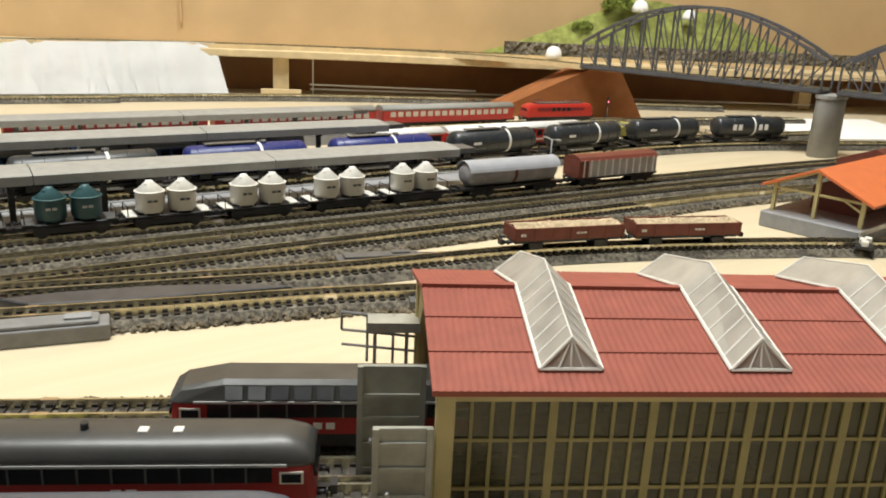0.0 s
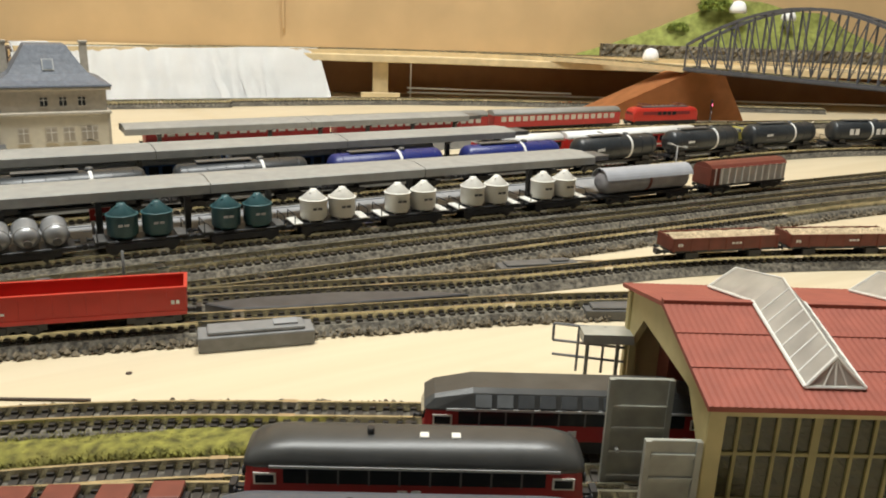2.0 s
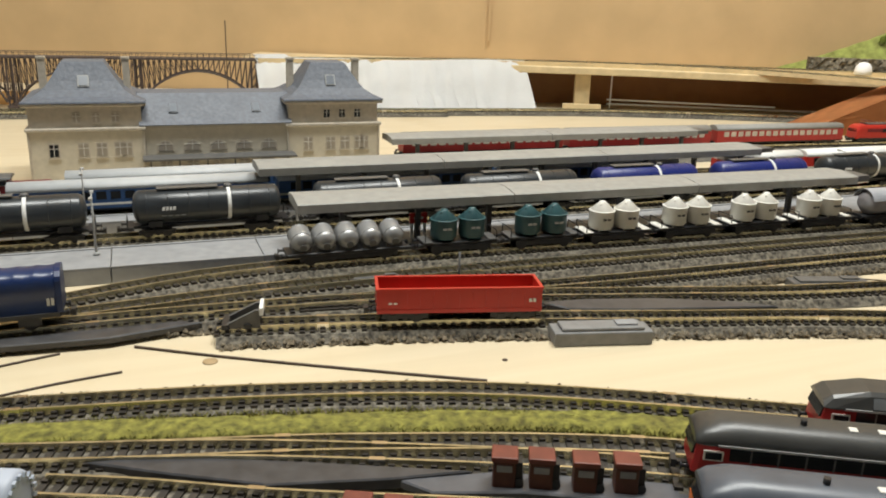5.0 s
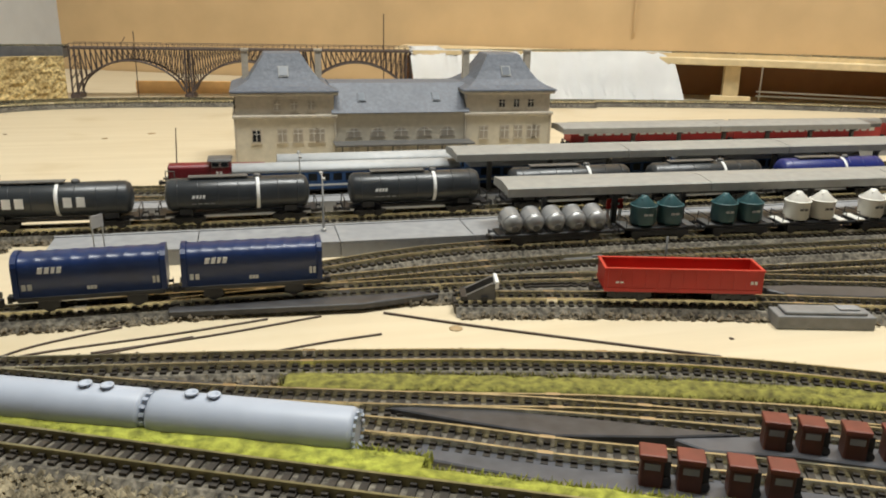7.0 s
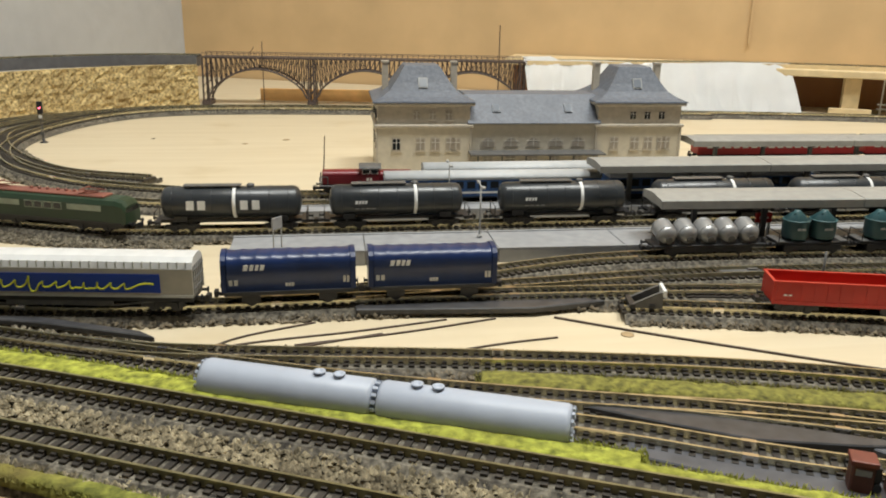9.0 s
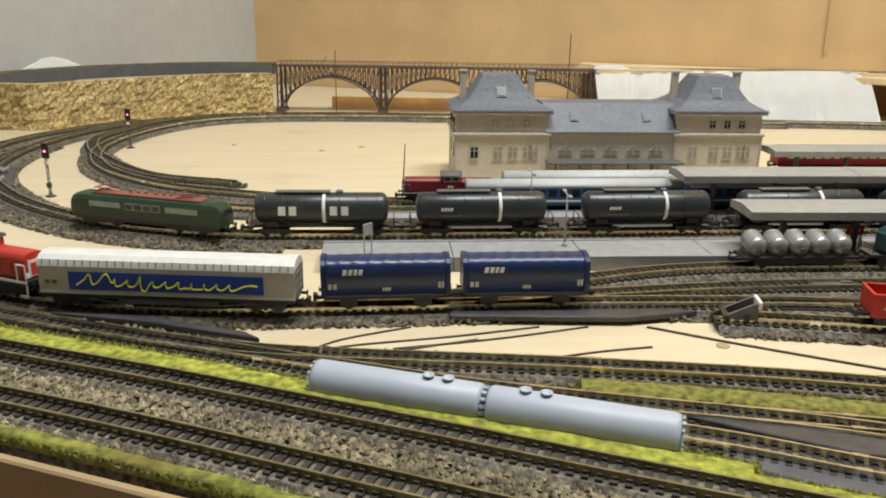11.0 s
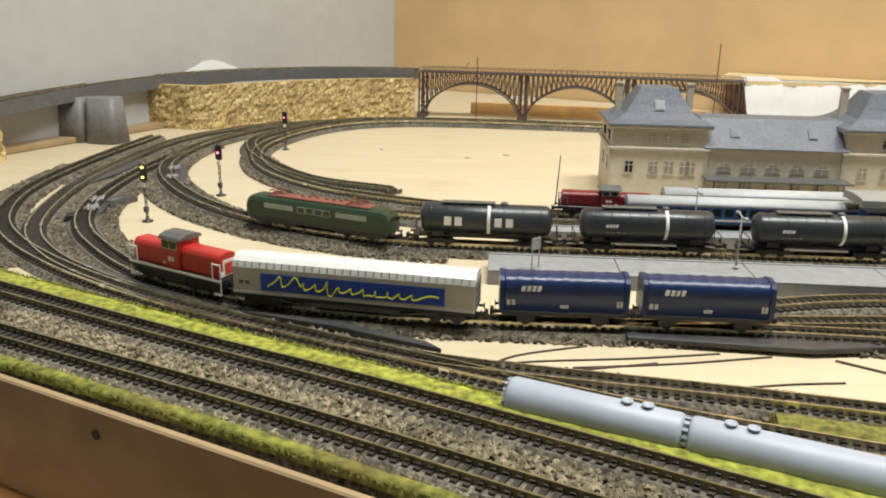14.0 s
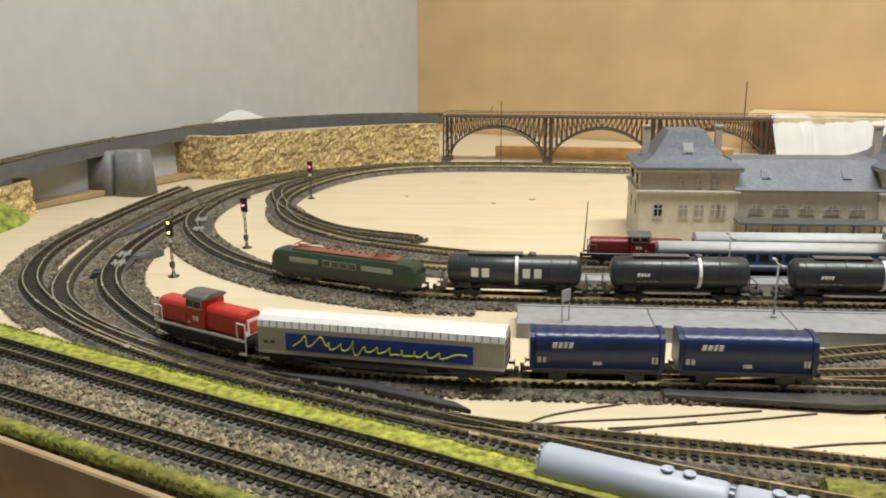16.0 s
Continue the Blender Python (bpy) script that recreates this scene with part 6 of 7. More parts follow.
def hall():
    """Engine shed: cream posts and glazed walls, tiled roof, three translucent roof ridges."""
    t = thing("engine_shed", "cream engine shed with a red tiled roof and frosted skylights", "engine shed", at=pose(0.876 * 0.062 + 0.482 * 0.2257, -0.482 * 0.062 + 0.876 * 0.2257, 0, 0, 0, -28.8))
    L, D, ze, zr = 0.215, 0.0925, 0.0455, 0.0560
    for y0, z0, y1, z1, lab in ((0.0, ze, D * 0.5, zr, "front"), (D * 0.5, zr, D, ze, "rear")):
        n = 110
        bm = B()
        up, dn = [], []
        cols = []
        for i in range(n * 2 + 1):
            x = L * i / (2 * n)
            dz = 0.00020 if i % 2 else 0
            cols.append([(x, y0, z0 + dz), (x, y0 + (y1 - y0) * 0.5, z0 + (z1 - z0) * 0.5 + dz), (x, y1, z1 + dz), (x, y1, z1 - 0.0014), (x, y0, z0 - 0.0014)])
        loft(bm, cols)
        part("roof_slope", bm, TILE, t, "red corrugated tile roof")
    bm = B()
    box(bm, 0, L, D * 0.5 - 0.0012, D * 0.5 + 0.0012, zr - 0.0004, zr + 0.0010)
    part("ridge", bm, TILE, t)
    for f in (0.33, 0.66):
        bm = B()
        yy, zz = D * 0.5 * f, ze + (zr - ze) * f
        box(bm, 0, L, yy - 0.0002, yy + 0.0002, zz, zz + 0.00045)
        part("tile_course", bm, TILE, t)
    # gable end with an angled brace outline
    bm = B()
    loft(bm, [[(x, 0.0035, 0.0), (x, 0.0035, ze), (x, D * 0.5, zr - 0.0016), (x, D - 0.0035, ze), (x, D - 0.0035, 0.0), (x, D - 0.0085, 0.0), (x, D - 0.0085, 0.026), (x, D - 0.022, 0.040), (x, 0.022, 0.040), (x, 0.0085, 0.026), (x, 0.0085, 0.0)] for x in (0.0025, 0.0050)])
    part("gable", bm, HALLW, t)
    for y in (0.0028, D - 0.0062):
        bm = B()
        box(bm, 0.0015, 0.0062, y, y + 0.0036, 0.0, ze - 0.001)
        bevel(bm, 0.0003, 1)
        part("corner_post", bm, HALLW, t)
    # glazed long wall; the overhang's shade is in the colour of its bars
    y = 0.0045
    bm = B()
    box(bm, 0.006, L, y, y + 0.0018, 0.0405, ze - 0.0008)
    box(bm, 0.006, L, y, y + 0.0018, 0.0, 0.004)
    part("wall_beam", bm, HALLW, t)
    for z in (0.0150, 0.0290):
        bm = B()
        box(bm, 0.006, L, y + 0.0002, y + 0.0014, z, z + 0.0010)
        part("rail", bm, HALLM, t)
    x = 0.0105
    k = 0
    while x < L:
        bm = B()
        w = 0.0011 if k % 5 == 4 else 0.00045
        box(bm, x - w, x + w, y, y + 0.0016, 0.004, 0.0405)
        part("mullion", bm, HALLM, t)
        x += 0.0052
        k += 1
    bm = B()
    box(bm, 0.006, L, y + 0.0007, y + 0.0010, 0.004, 0.0405)
    gl = part("glazing", bm, mat("shed_glazing", (0.055, 0.052, 0.022), 0.2, var=0.15, scale=60, alpha=0.6), t)
    bm = B()
    box(bm, 0.006, L, D - 0.0060, D - 0.0042, 0.0, ze - 0.001)
    part("rear_wall", bm, HALLW, t)
    bm = B()
    box(bm, L - 0.003, L - 0.001, 0.006, D - 0.006, 0.0, ze - 0.001)
    part("end_wall", bm, HALLW, t)
    # inner gallery of cupboards seen through the glazing
    for k in range(7):
        bm = B()
        x = 0.014 + k * 0.012
        box(bm, x, x + 0.009, D - 0.018, D - 0.0065, 0.012, 0.032)
        part("cupboard", bm, RUST if k < 5 else HALLW, t)
    bm = B()
    box(bm, 0.07, L - 0.01, D - 0.02, D - 0.006, 0.022, 0.0235)
    part("gallery", bm, HALLW, t)
    # translucent roof ridges
    for x in (0.0355, 0.0855, 0.1355):
        w, h = 0.0080, 0.0078
        pts = [(0.0075, ze + (zr - ze) * 0.162), (D * 0.5, zr), (D - 0.0095, ze + (zr - ze) * 0.205)]
        bm = B()
        sec = []
        for yy, zz in pts:
            yt = yy + (0.0022 if yy < 0.02 else -0.0022 if yy > 0.06 else 0)
            sec.append([(x - w, yy, zz + 0.0008), (x, yt, zz + 0.0008 + h), (x + w, yy, zz + 0.0008)])
        v = [[bm.verts.new(p) for p in s] for s in sec]
        for a, b in zip(v, v[1:]):
            for i in range(2):
                bm.faces.new((a[i], a[i + 1], b[i + 1], b[i]))
        bm.faces.new(v[0])
        bm.faces.new(v[-1][::-1])
        bmesh.ops.solidify(bm, geom=bm.faces[:], thickness=0.0004)
        sk = part("roof_ridge_light", bm, GAUZE, t, "frosted plastic roof ridge light")
        bm = B()
        for a, b in zip(sec, sec[1:]):
            for i in range(3):
                rod(bm, a[i], b[i], 0.00055 if i != 1 else 0.00030, 6)
        for s in (sec[0], sec[-1]):
            rod(bm, s[0], s[1], 0.0005, 6)
            rod(bm, s[1], s[2], 0.0005, 6)
            rod(bm, s[0], s[2], 0.0005, 6)
            for f in (0.3, 0.5, 0.7):
                rod(bm, s[1], [p + (q - p) * f for p, q in zip(s[0], s[2])], 0.0003, 6)
        for k in range(1, 7):
            f = k / 7
            a, b = sec[0], sec[1]
            mid = [[p + (q - p) * f for p, q in zip(a[i], b[i])] for i in range(3)]
            rod(bm, mid[0], mid[1], 0.0003, 5)
            rod(bm, mid[1], mid[2], 0.0003, 5)
        part("ridge_frame", bm, mat("frosted_rib", (0.66, 0.65, 0.60), 0.5, var=0.06, scale=120), sk)
    # open leaves
    for y, x0, x1, z1 in ((0.0290, -0.018, 0.001, 0.0385), (0.0030, -0.014, 0.001, 0.0340)):
        bm = B()
        box(bm, x0, x1, y, y + 0.0012, 0.001, z1)
        bevel(bm, 0.0002, 1)
        d = part("door", bm, CLEARP, t, "open grey plastic shed door leaf")
        for z in (0.006, 0.014, 0.022, 0.029):
            bm = B()
            box(bm, x0 + 0.0017, x1 - 0.0017, y - 0.0008, y - 0.00005, z, z + 0.0012)
            part("batten", bm, CLEARP, d)
        for xx in (x0, x1 - 0.0016):
            bm = B()
            box(bm, xx, xx + 0.0016, y - 0.0008, y - 0.00005, 0.001, z1)
            part("stile", bm, CLEARP, d)
        bm = B()
        rod(bm, (x0 + 0.004, y - 0.002, 0.016), (x0 + 0.004, y, 0.016), 0.0006, 8)
        part("door_handle", bm, SILVER, d)
    # hand rails and a small platform by the rear track
    bm = B()
    yb = D - 0.002
    for z in (0.0300, 0.0235, 0.0180):
        rod(bm, (-0.024, yb, z), (0.004, yb - 0.004, z - 0.001), 0.0005, 6)
    for x in (-0.024, -0.015, -0.006):
        rod(bm, (x, yb - (x + 0.024) * 0.14, 0.012 if x > -0.02 else 0.0235), (x, yb - (x + 0.024) * 0.14, 0.0300), 0.0005, 6)
    part("handrail", bm, GREYP, t)
    bm = B()
    box(bm, -0.015, 0.003, yb - 0.010, yb - 0.001, 0.0265, 0.0300)
    box(bm, -0.013, -0.0118, yb - 0.006, yb - 0.0048, 0.0, 0.0265)
    box(bm, -0.002, -0.0008, yb - 0.006, yb - 0.0048, 0.0, 0.0265)
    part("sand_box", bm, CLEARP, t)
    bm = B()
    box(bm, -0.002, 0.030, 0.022, 0.033, 0.0002, 0.003)
    part("apron", bm, CYLG, t, "pale blue-grey concrete apron")


hall()


def goods_shed():
    t = thing("goods_shed", "small goods shed with an orange tiled roof on a grey platform", "goods shed", at=pose(0.551, 0.309, 0, 0, 0, 8))
    bm = B()
    box(bm, 0.0, 0.16, -0.031, 0.034, 0.0, 0.0105)
    bevel(bm, 0.0006, 1)
    part("loading_platform", bm, PLATF, t)
    bm = B()
    box(bm, 0.0, 0.16, -0.0325, -0.031, 0.0075, 0.0108)
    part("kerb", bm, SILVER, t)
    bm = B()
    prism(bm, [(-0.014, 0.0105), (-0.014, 0.0270), (0.002, 0.0340), (0.018, 0.0270), (0.018, 0.0105)], 0.040, 0.16)
    part("wall", bm, RUST, t)
    for y0, z0, y1, z1 in ((-0.036, 0.0270, 0.002, 0.0440), (0.002, 0.0440, 0.038, 0.0280)):
        bm = B()
        cols = []
        for i in range(81):
            x = 0.004 + 0.16 * i / 80
            dz = 0.0003 if i % 2 else 0
            cols.append([(x, y0, z0 + dz), (x, y1, z1 + dz), (x, y1, z1 - 0.0016), (x, y0, z0 - 0.0016)])
        loft(bm, cols)
        part("roof_slope", bm, TILEO, t, "orange tiled roof slope")
    for y in (-0.028, 0.002, 0.030):
        bm = B()
        box(bm, 0.008, 0.0105, y - 0.0012, y + 0.0012, 0.0105, 0.042 if y == 0.002 else 0.0295)
        part("post", bm, HALLW, t)
    for s in (-1, 1):
        bm = B()
        rod(bm, (0.0095, 0.002 + s * 0.034, 0.0265), (0.0095, 0.002, 0.0420), 0.0010, 6)
        rod(bm, (0.0095, 0.002 + s * 0.018, 0.0260), (0.0095, 0.002 + s * 0.029, 0.0205), 0.0008, 6)
        part("brace", bm, HALLW, t)
    bm = B()
    box(bm, 0.0085, 0.0103, -0.029, 0.031, 0.0258, 0.0274)
    part("tie_beam", bm, HALLW, t)


goods_shed()
bm = B()
prism(bm, [(-0.030, 0.0), (-0.030, 0.024), (0.0, 0.036), (0.030, 0.024), (0.030, 0.0)], 0.0, 0.12)
solo("brown_shed", bm, RUST, "dark brown shed roof behind the goods shed", "shed", at=pose(0.738, 0.372, 0, 0, 0, 8))


def handcart():
    t = thing("luggage_cart", "small dark luggage cart with white bundles beside the goods platform", "cart", at=pose(0.545, 0.268, 0, 0, 0, 30))
    bm = B()
    box(bm, -0.009, 0.009, -0.005, 0.005, 0.0055, 0.0068)
    part("bed", bm, BLACKP, t)
    for x in (-0.006, 0.006):
        for y in (-0.005, 0.005):
            bm = B()
            rod(bm, (x, y - 0.0005, 0.003), (x, y + 0.0005, 0.003), 0.003, 12)
            part("wheel", bm, BLACKP, t)
    for x, y in ((-0.005, 0), (0.002, 0.001), (0.006, -0.002)):
        bm = B()
        box(bm, x - 0.0028, x + 0.0028, y - 0.002, y + 0.002, 0.0068, 0.0100)
        bevel(bm, 0.0006, 2)
        part("sack", bm, CREAMY, t)


handcart()

# ---------------------------------------------------------------- bridges and upper line
def viaduct():
    """Brown steel trestle of three arches under the upper line."""
    a, b = Vector((-0.382, 1.225, 0)), Vector((0.064, 1.176, 0))
    ang = math.degrees(math.atan2(b.y - a.y, b.x - a.x))
    t = thing("arch_viaduct", "dark brown three-arch lattice viaduct carrying the upper line", "viaduct", at=pose(a.x, a.y, 0, 0, 0, ang))
    L, zt, W = (b - a).length, 0.064, 0.011
    bm = B()
    box(bm, 0, L, -W - 0.002, W + 0.002, zt, zt + 0.0026)
    part("deck", bm, VIADUCT, t)
    for y in (-W - 0.0015, W + 0.0015):
        bm = B()
        for z in (0.0715,):
            rod(bm, (0, y, z), (L, y, z), 0.0004, 5)
        for k in range(61):
            rod(bm, (L * k / 60, y, zt + 0.002), (L * k / 60, y, 0.0715), 0.00035, 4)
        part("railing", bm, VIADUCT, t)
    span = L / 3
    for k in range(3):
        x0, x1 = k * span + 0.006, (k + 1) * span - 0.006
        for y in (-W, W):
            pts = []
            for i in range(21):
                f = i / 20
                pts.append((x0 + (x1 - x0) * f, y, 0.010 + 0.040 * math.sin(math.pi * f) ** 0.62))
            bm = B()
            for p, q in zip(pts, pts[1:]):
                rod(bm, p, q, 0.0014, 6)
            part("arch_rib", bm, VIADUCT, t)
            bm = B()
            for i, p in enumerate(pts):
                rod(bm, p, (p[0], y, zt), 0.0007, 5)
                if i < 20:
                    q = pts[i + 1]
                    if i < 10:
                        rod(bm, (q[0], y, q[2]), (p[0], y, zt), 0.0006, 5)
                    else:
                        rod(bm, p, (q[0], y, zt), 0.0006, 5)
            part("spandrel_lattice", bm, VIADUCT, t)
    for k in range(4):
        x = min(max(k * span, 0.003), L - 0.003)
        for y in (-W, W):
            bm = B()
            rod(bm, (x - 0.004, y, 0), (x - 0.003, y, zt), 0.0013, 6)
            rod(bm, (x + 0.004, y, 0), (x + 0.003, y, zt), 0.0013, 6)
            for i in range(5):
                rod(bm, (x - 0.004, y, 0.012 * i), (x + 0.004, y, 0.012 * (i + 1)), 0.0006, 5)
            part("tower_leg", bm, VIADUCT, t)
        bm = B()
        box(bm, x - 0.006, x + 0.006, -W - 0.003, W + 0.003, 0.0, 0.006)
        part("footing", bm, VIADUCT, t)


viaduct()


def upper(name, pts, label, w=0.013, h=0.009, material=None):
    t = thing(name, label, "track", kind="structure")
    line = spline(pts, 0.006)
    bm = B()
    sweep(bm, line, [(-w, -h), (-w, 0.0022), (-w + 0.0012, 0.0022), (-w + 0.0012, 0.0), (w - 0.0012, 0.0), (w - 0.0012, 0.0022), (w, 0.0022), (w, -h)])
    part("trough", bm, material or CONCRETE, t)
    for s in (-1, 1):
        bm = B()
        sweep(bm, line, [(s * 0.0049 - 0.0006, 0.0012), (s * 0.0049 - 0.0006, 0.0034), (s * 0.0049 + 0.0006, 0.0034), (s * 0.0049 + 0.0006, 0.0012)])
        part("rail", bm, RAIL, t)
    bm = B()
    for q, d, nn in sides(line):
        box(bm, -0.0014, 0.0014, -0.0082, 0.0082, 0.0, 0.0015, pose(q.x, q.y, q.z, 0, 0, math.degrees(math.atan2(d.y, d.x))))
    tagged(part("sleepers", bm, SLEEPER, t), kind="stuff")


RAMPG = mat("ramp_grey", (0.13, 0.13, 0.135), 0.5, var=0.1, scale=100)
upper("ramp_track", [(-0.800, 0.58, 0.049), (-0.798, 0.70, 0.052), (-0.786, 0.82, 0.056), (-0.760, 0.935, 0.0595), (-0.712, 1.055, 0.0625), (-0.640, 1.150, 0.064), (-0.545, 1.213, 0.0645), (-0.46, 1.233, 0.065), (-0.384, 1.2265, 0.0655)], "grey plastic girder ramp of the upper line", w=0.0145, h=0.0125, material=RAMPG)
upper("upper_track", [(0.066, 1.1765, 0.0655), (0.20, 1.170, 0.0655), (0.36, 1.160, 0.0655), (0.50, 1.128, 0.0655), (0.62, 1.075, 0.0655), (0.72, 1.005, 0.0655), (0.78, 0.930, 0.0655), (0.806, 0.85, 0.0660), (0.815, 0.795, 0.0660)], "upper line track along the shelf", h=0.0035, material=CREAMWOOD)
upper("upper_track", [(0.62, 1.085, 0.0655), (0.74, 1.030, 0.0655), (0.90, 0.960, 0.0655), (1.15, 0.855, 0.0655), (1.35, 0.77, 0.0655)], "upper line track along the shelf", h=0.0035, material=CREAMWOOD)

# ramp pier, cork rock face and white sheets
t = thing("ramp_pier", "grey plastic pier under the ramp", "pier", at=pose(-0.737, 0.938, 0, 0, 0, -6))
for x, hw in ((-0.019, 0.0170), (0.0185, 0.0195)):
    bm = B()
    ring = [(math.cos(2 * math.pi * k / 28), math.sin(2 * math.pi * k / 28)) for k in range(28)]
    oval_ = [(abs(c) ** 0.45 * (1 if c > 0 else -1), abs(v) ** 0.6 * (1 if v > 0 else -1)) for c, v in ring]
    loft(bm, [[(x + c * (hw + 0.002), v * 0.0185, 0) for c, v in oval_], [(x + c * hw, v * 0.0160, 0.026) for c, v in oval_], [(x + c * (hw - 0.001), v * 0.0135, 0.0515) for c, v in oval_]], smooth=True)
    part("shaft", bm, GREYP, t)


def rockface(pts, z0, z1, label, seed, amp=0.004, step=0.0045, material=None, mat_top=None):
    """A rough cork face along a line, with a rear and a top."""
    noise.seed_set(seed)
    line = spline(pts, step)
    bm = B()
    nz = max(4, int((z1 - z0) / step))
    secs = []
    for q, d, nn in sides(line):
        col = []
        for j in range(nz + 1):
            z = z0 + (z1 - z0) * j / nz
            p = q + Vector((0, 0, z))
            o = noise.fractal(p * 150, 0.6, 2.1, 4) * amp + noise.cell(p * 230) * amp * 0.6
            col.append(p - nn * (o + 0.001))
        col.append(q + nn * 0.010 + Vector((0, 0, z1)))
        col.append(q + nn * 0.010 + Vector((0, 0, z0)))
        secs.append(col)
    bm.free()
    t = thing("rock_face", label, "rock face")
    n = max(1, round(len(secs) / 16))
    for k in range(n):
        a, b = k * (len(secs) - 1) // n, (k + 1) * (len(secs) - 1) // n
        bm = B()
        loft(bm, secs[a:b + 1])
        part("cork_piece" if material is None else "stone_piece", bm, material or CORK, t)
    return t


rockface([(-0.738, 1.082), (-0.724, 1.056), (-0.684, 1.044), (-0.642, 1.042), (-0.595, 1.088), (-0.541, 1.134), (-0.46, 1.188), (-0.386, 1.207)], 0.0, 0.0555, "rough tan cork bark rock face below the upper line", 3, 0.0022)


def mound(cx, cy, rx, ry, h, label, seed, z0=0.0, ang=0.0, material=None, name="grass_mound", n=46, flat=0.75):
    noise.seed_set(seed)
    bm = B()
    g = []
    for i in range(n + 1):
        row = []
        for j in range(n + 1):
            u, v = 2 * i / n - 1, 2 * j / n - 1
            r = min(1.0, math.sqrt(u * u + v * v))
            k = (math.cos(r * math.pi) + 1) / 2
            z = h * k ** flat * (1 + 0.25 * noise.fractal(Vector((u * 2, v * 2, seed)), 0.7, 2, 3)) + 0.0016 * noise.noise(Vector((u * 30, v * 30, 0))) * (k > 0.02)
            row.append(bm.verts.new((u * rx, v * ry, max(-0.002, z) + (0 if k > 0.01 else -0.002))))
        g.append(row)
    for i in range(n):
        for j in range(n):
            f = bm.faces.new((g[i][j], g[i + 1][j], g[i + 1][j + 1], g[i][j + 1]))
            f.smooth = True
    return solo(name, bm, material or GRASSD, label, "hill", at=pose(cx, cy, z0, 0, 0, ang))


mound(-0.842, 0.748, 0.088, 0.100, 0.060, "green grassy hill at the layout edge", 4, flat=0.38)
rockface([(-0.782, 0.735), (-0.770, 0.775), (-0.772, 0.815), (-0.795, 0.838)], 0.0, 0.036, "cork bark rock edge of the grassy hill", 8, 0.003)
mound(1.118, 0.978, 0.34, 0.090, 0.104, "large green grassy hill above the upper line", 6, z0=0.062, ang=-23.3, flat=0.6, material=HILL)
rockface([(0.830, 0.992), (0.88, 0.966), (1.0, 0.913), (1.2, 0.827), (1.4, 0.740)], 0.062, 0.086, "grey-brown stone retaining wall below the hill", 9, 0.0025, material=CHIPD)


def clump(cx, cy, cz, r, material, label, name, seed, count=500):
    rnd = random.Random(seed)
    verts, faces = [], []
    for _ in range(count):
        v = Vector((rnd.gauss(0, 1), rnd.gauss(0, 1), rnd.gauss(0, 1))).normalized() * r * rnd.uniform(0.55, 1.0)
        v = Vector((v.x * 1.3, v.y, abs(v.z) * 0.8)) + Vector((cx, cy, cz))
        s = r * 0.16
        k = len(verts)
        for _ in range(3):
            verts.append((v.x + rnd.uniform(-s, s), v.y + rnd.uniform(-s, s), v.z + rnd.uniform(-s, s)))
        faces.append((k, k + 1, k + 2))
    me = bpy.data.meshes.new(name)
    me.from_pydata(verts, [], faces)
    me.materials.append(material)
    tagged(new(name, me), label, "bush", kind="stuff")


clump(1.030, 0.965, 0.140, 0.026, GRASSD, "dark green foliage clump on the hill", "bush", 3, 900)
clump(0.975, 0.985, 0.108, 0.015, GRASSD, "dark green foliage clump on the hill", "bush", 4, 800)
for x, y, z, r in ((0.878, 0.938, 0.0660, 0.012), (1.045, 0.935, 0.136, 0.013), (1.125, 0.905, 0.128, 0.011)):
    bm = B()
    turned(bm, [(r * 1.0, 0), (r * 0.98, r * 0.5), (r * 0.85, r * 0.95), (r * 0.55, r * 1.3), (r * 0.15, r * 1.42)], 16, (x, y, z))
    for v in bm.verts:
        v.co += Vector((random.uniform(-1, 1), random.uniform(-1, 1), 0)) * r * 0.05
    solo("paper_ball", bm, PAPER, "small crumpled white paper lump by the upper line", "paper lump", group="white paper lumps")


def rumpled(name, cx, cy, z, rx, ry, h, ang, label):
    bm = B()
    g = []
    for i in range(25):
        g.append([bm.verts.new(((i / 12 - 1) * rx, (j / 6 - 1) * ry, h * (1 - abs(i / 12 - 1) ** 4) * (1 - abs(j / 6 - 1) ** 3) + 0.002 * noise.noise((i * 0.5, j * 0.6, 2)))) for j in range(13)])
    for i in range(24):
        for j in range(12):
            bm.faces.new((g[i][j], g[i + 1][j], g[i + 1][j + 1], g[i][j + 1])).smooth = True
    bmesh.ops.solidify(bm, geom=bm.faces[:], thickness=0.001)
    solo(name, bm, PAPER, label, "sheet", at=pose(cx, cy, z, 0, 0, ang))


rumpled("white_sheet", -0.716, 1.136, 0.0655, 0.088, 0.034, 0.016, 48, "white sheet lying beside the ramp")
bm = B()
plate(bm, [(0.93, 0.59), (1.15, 0.50), (1.25, 0.66), (1.02, 0.74)], 0.0005, 0.0020)
solo("white_sheet", bm, PAPER, "white paper sheet lying flat on the board", "sheet")
bm = B()
plate(bm, [(-0.31, 1.262), (0.03, 1.225), (0.03, 1.232), (-0.31, 1.270)], 0.0, 0.017)
solo("wood_strip", bm, mat("orange_wood", (0.66, 0.37, 0.13), 0.6, var=0.15, scale=40, bump=0.1), "low orange wooden strip behind the viaduct", "wood strip")

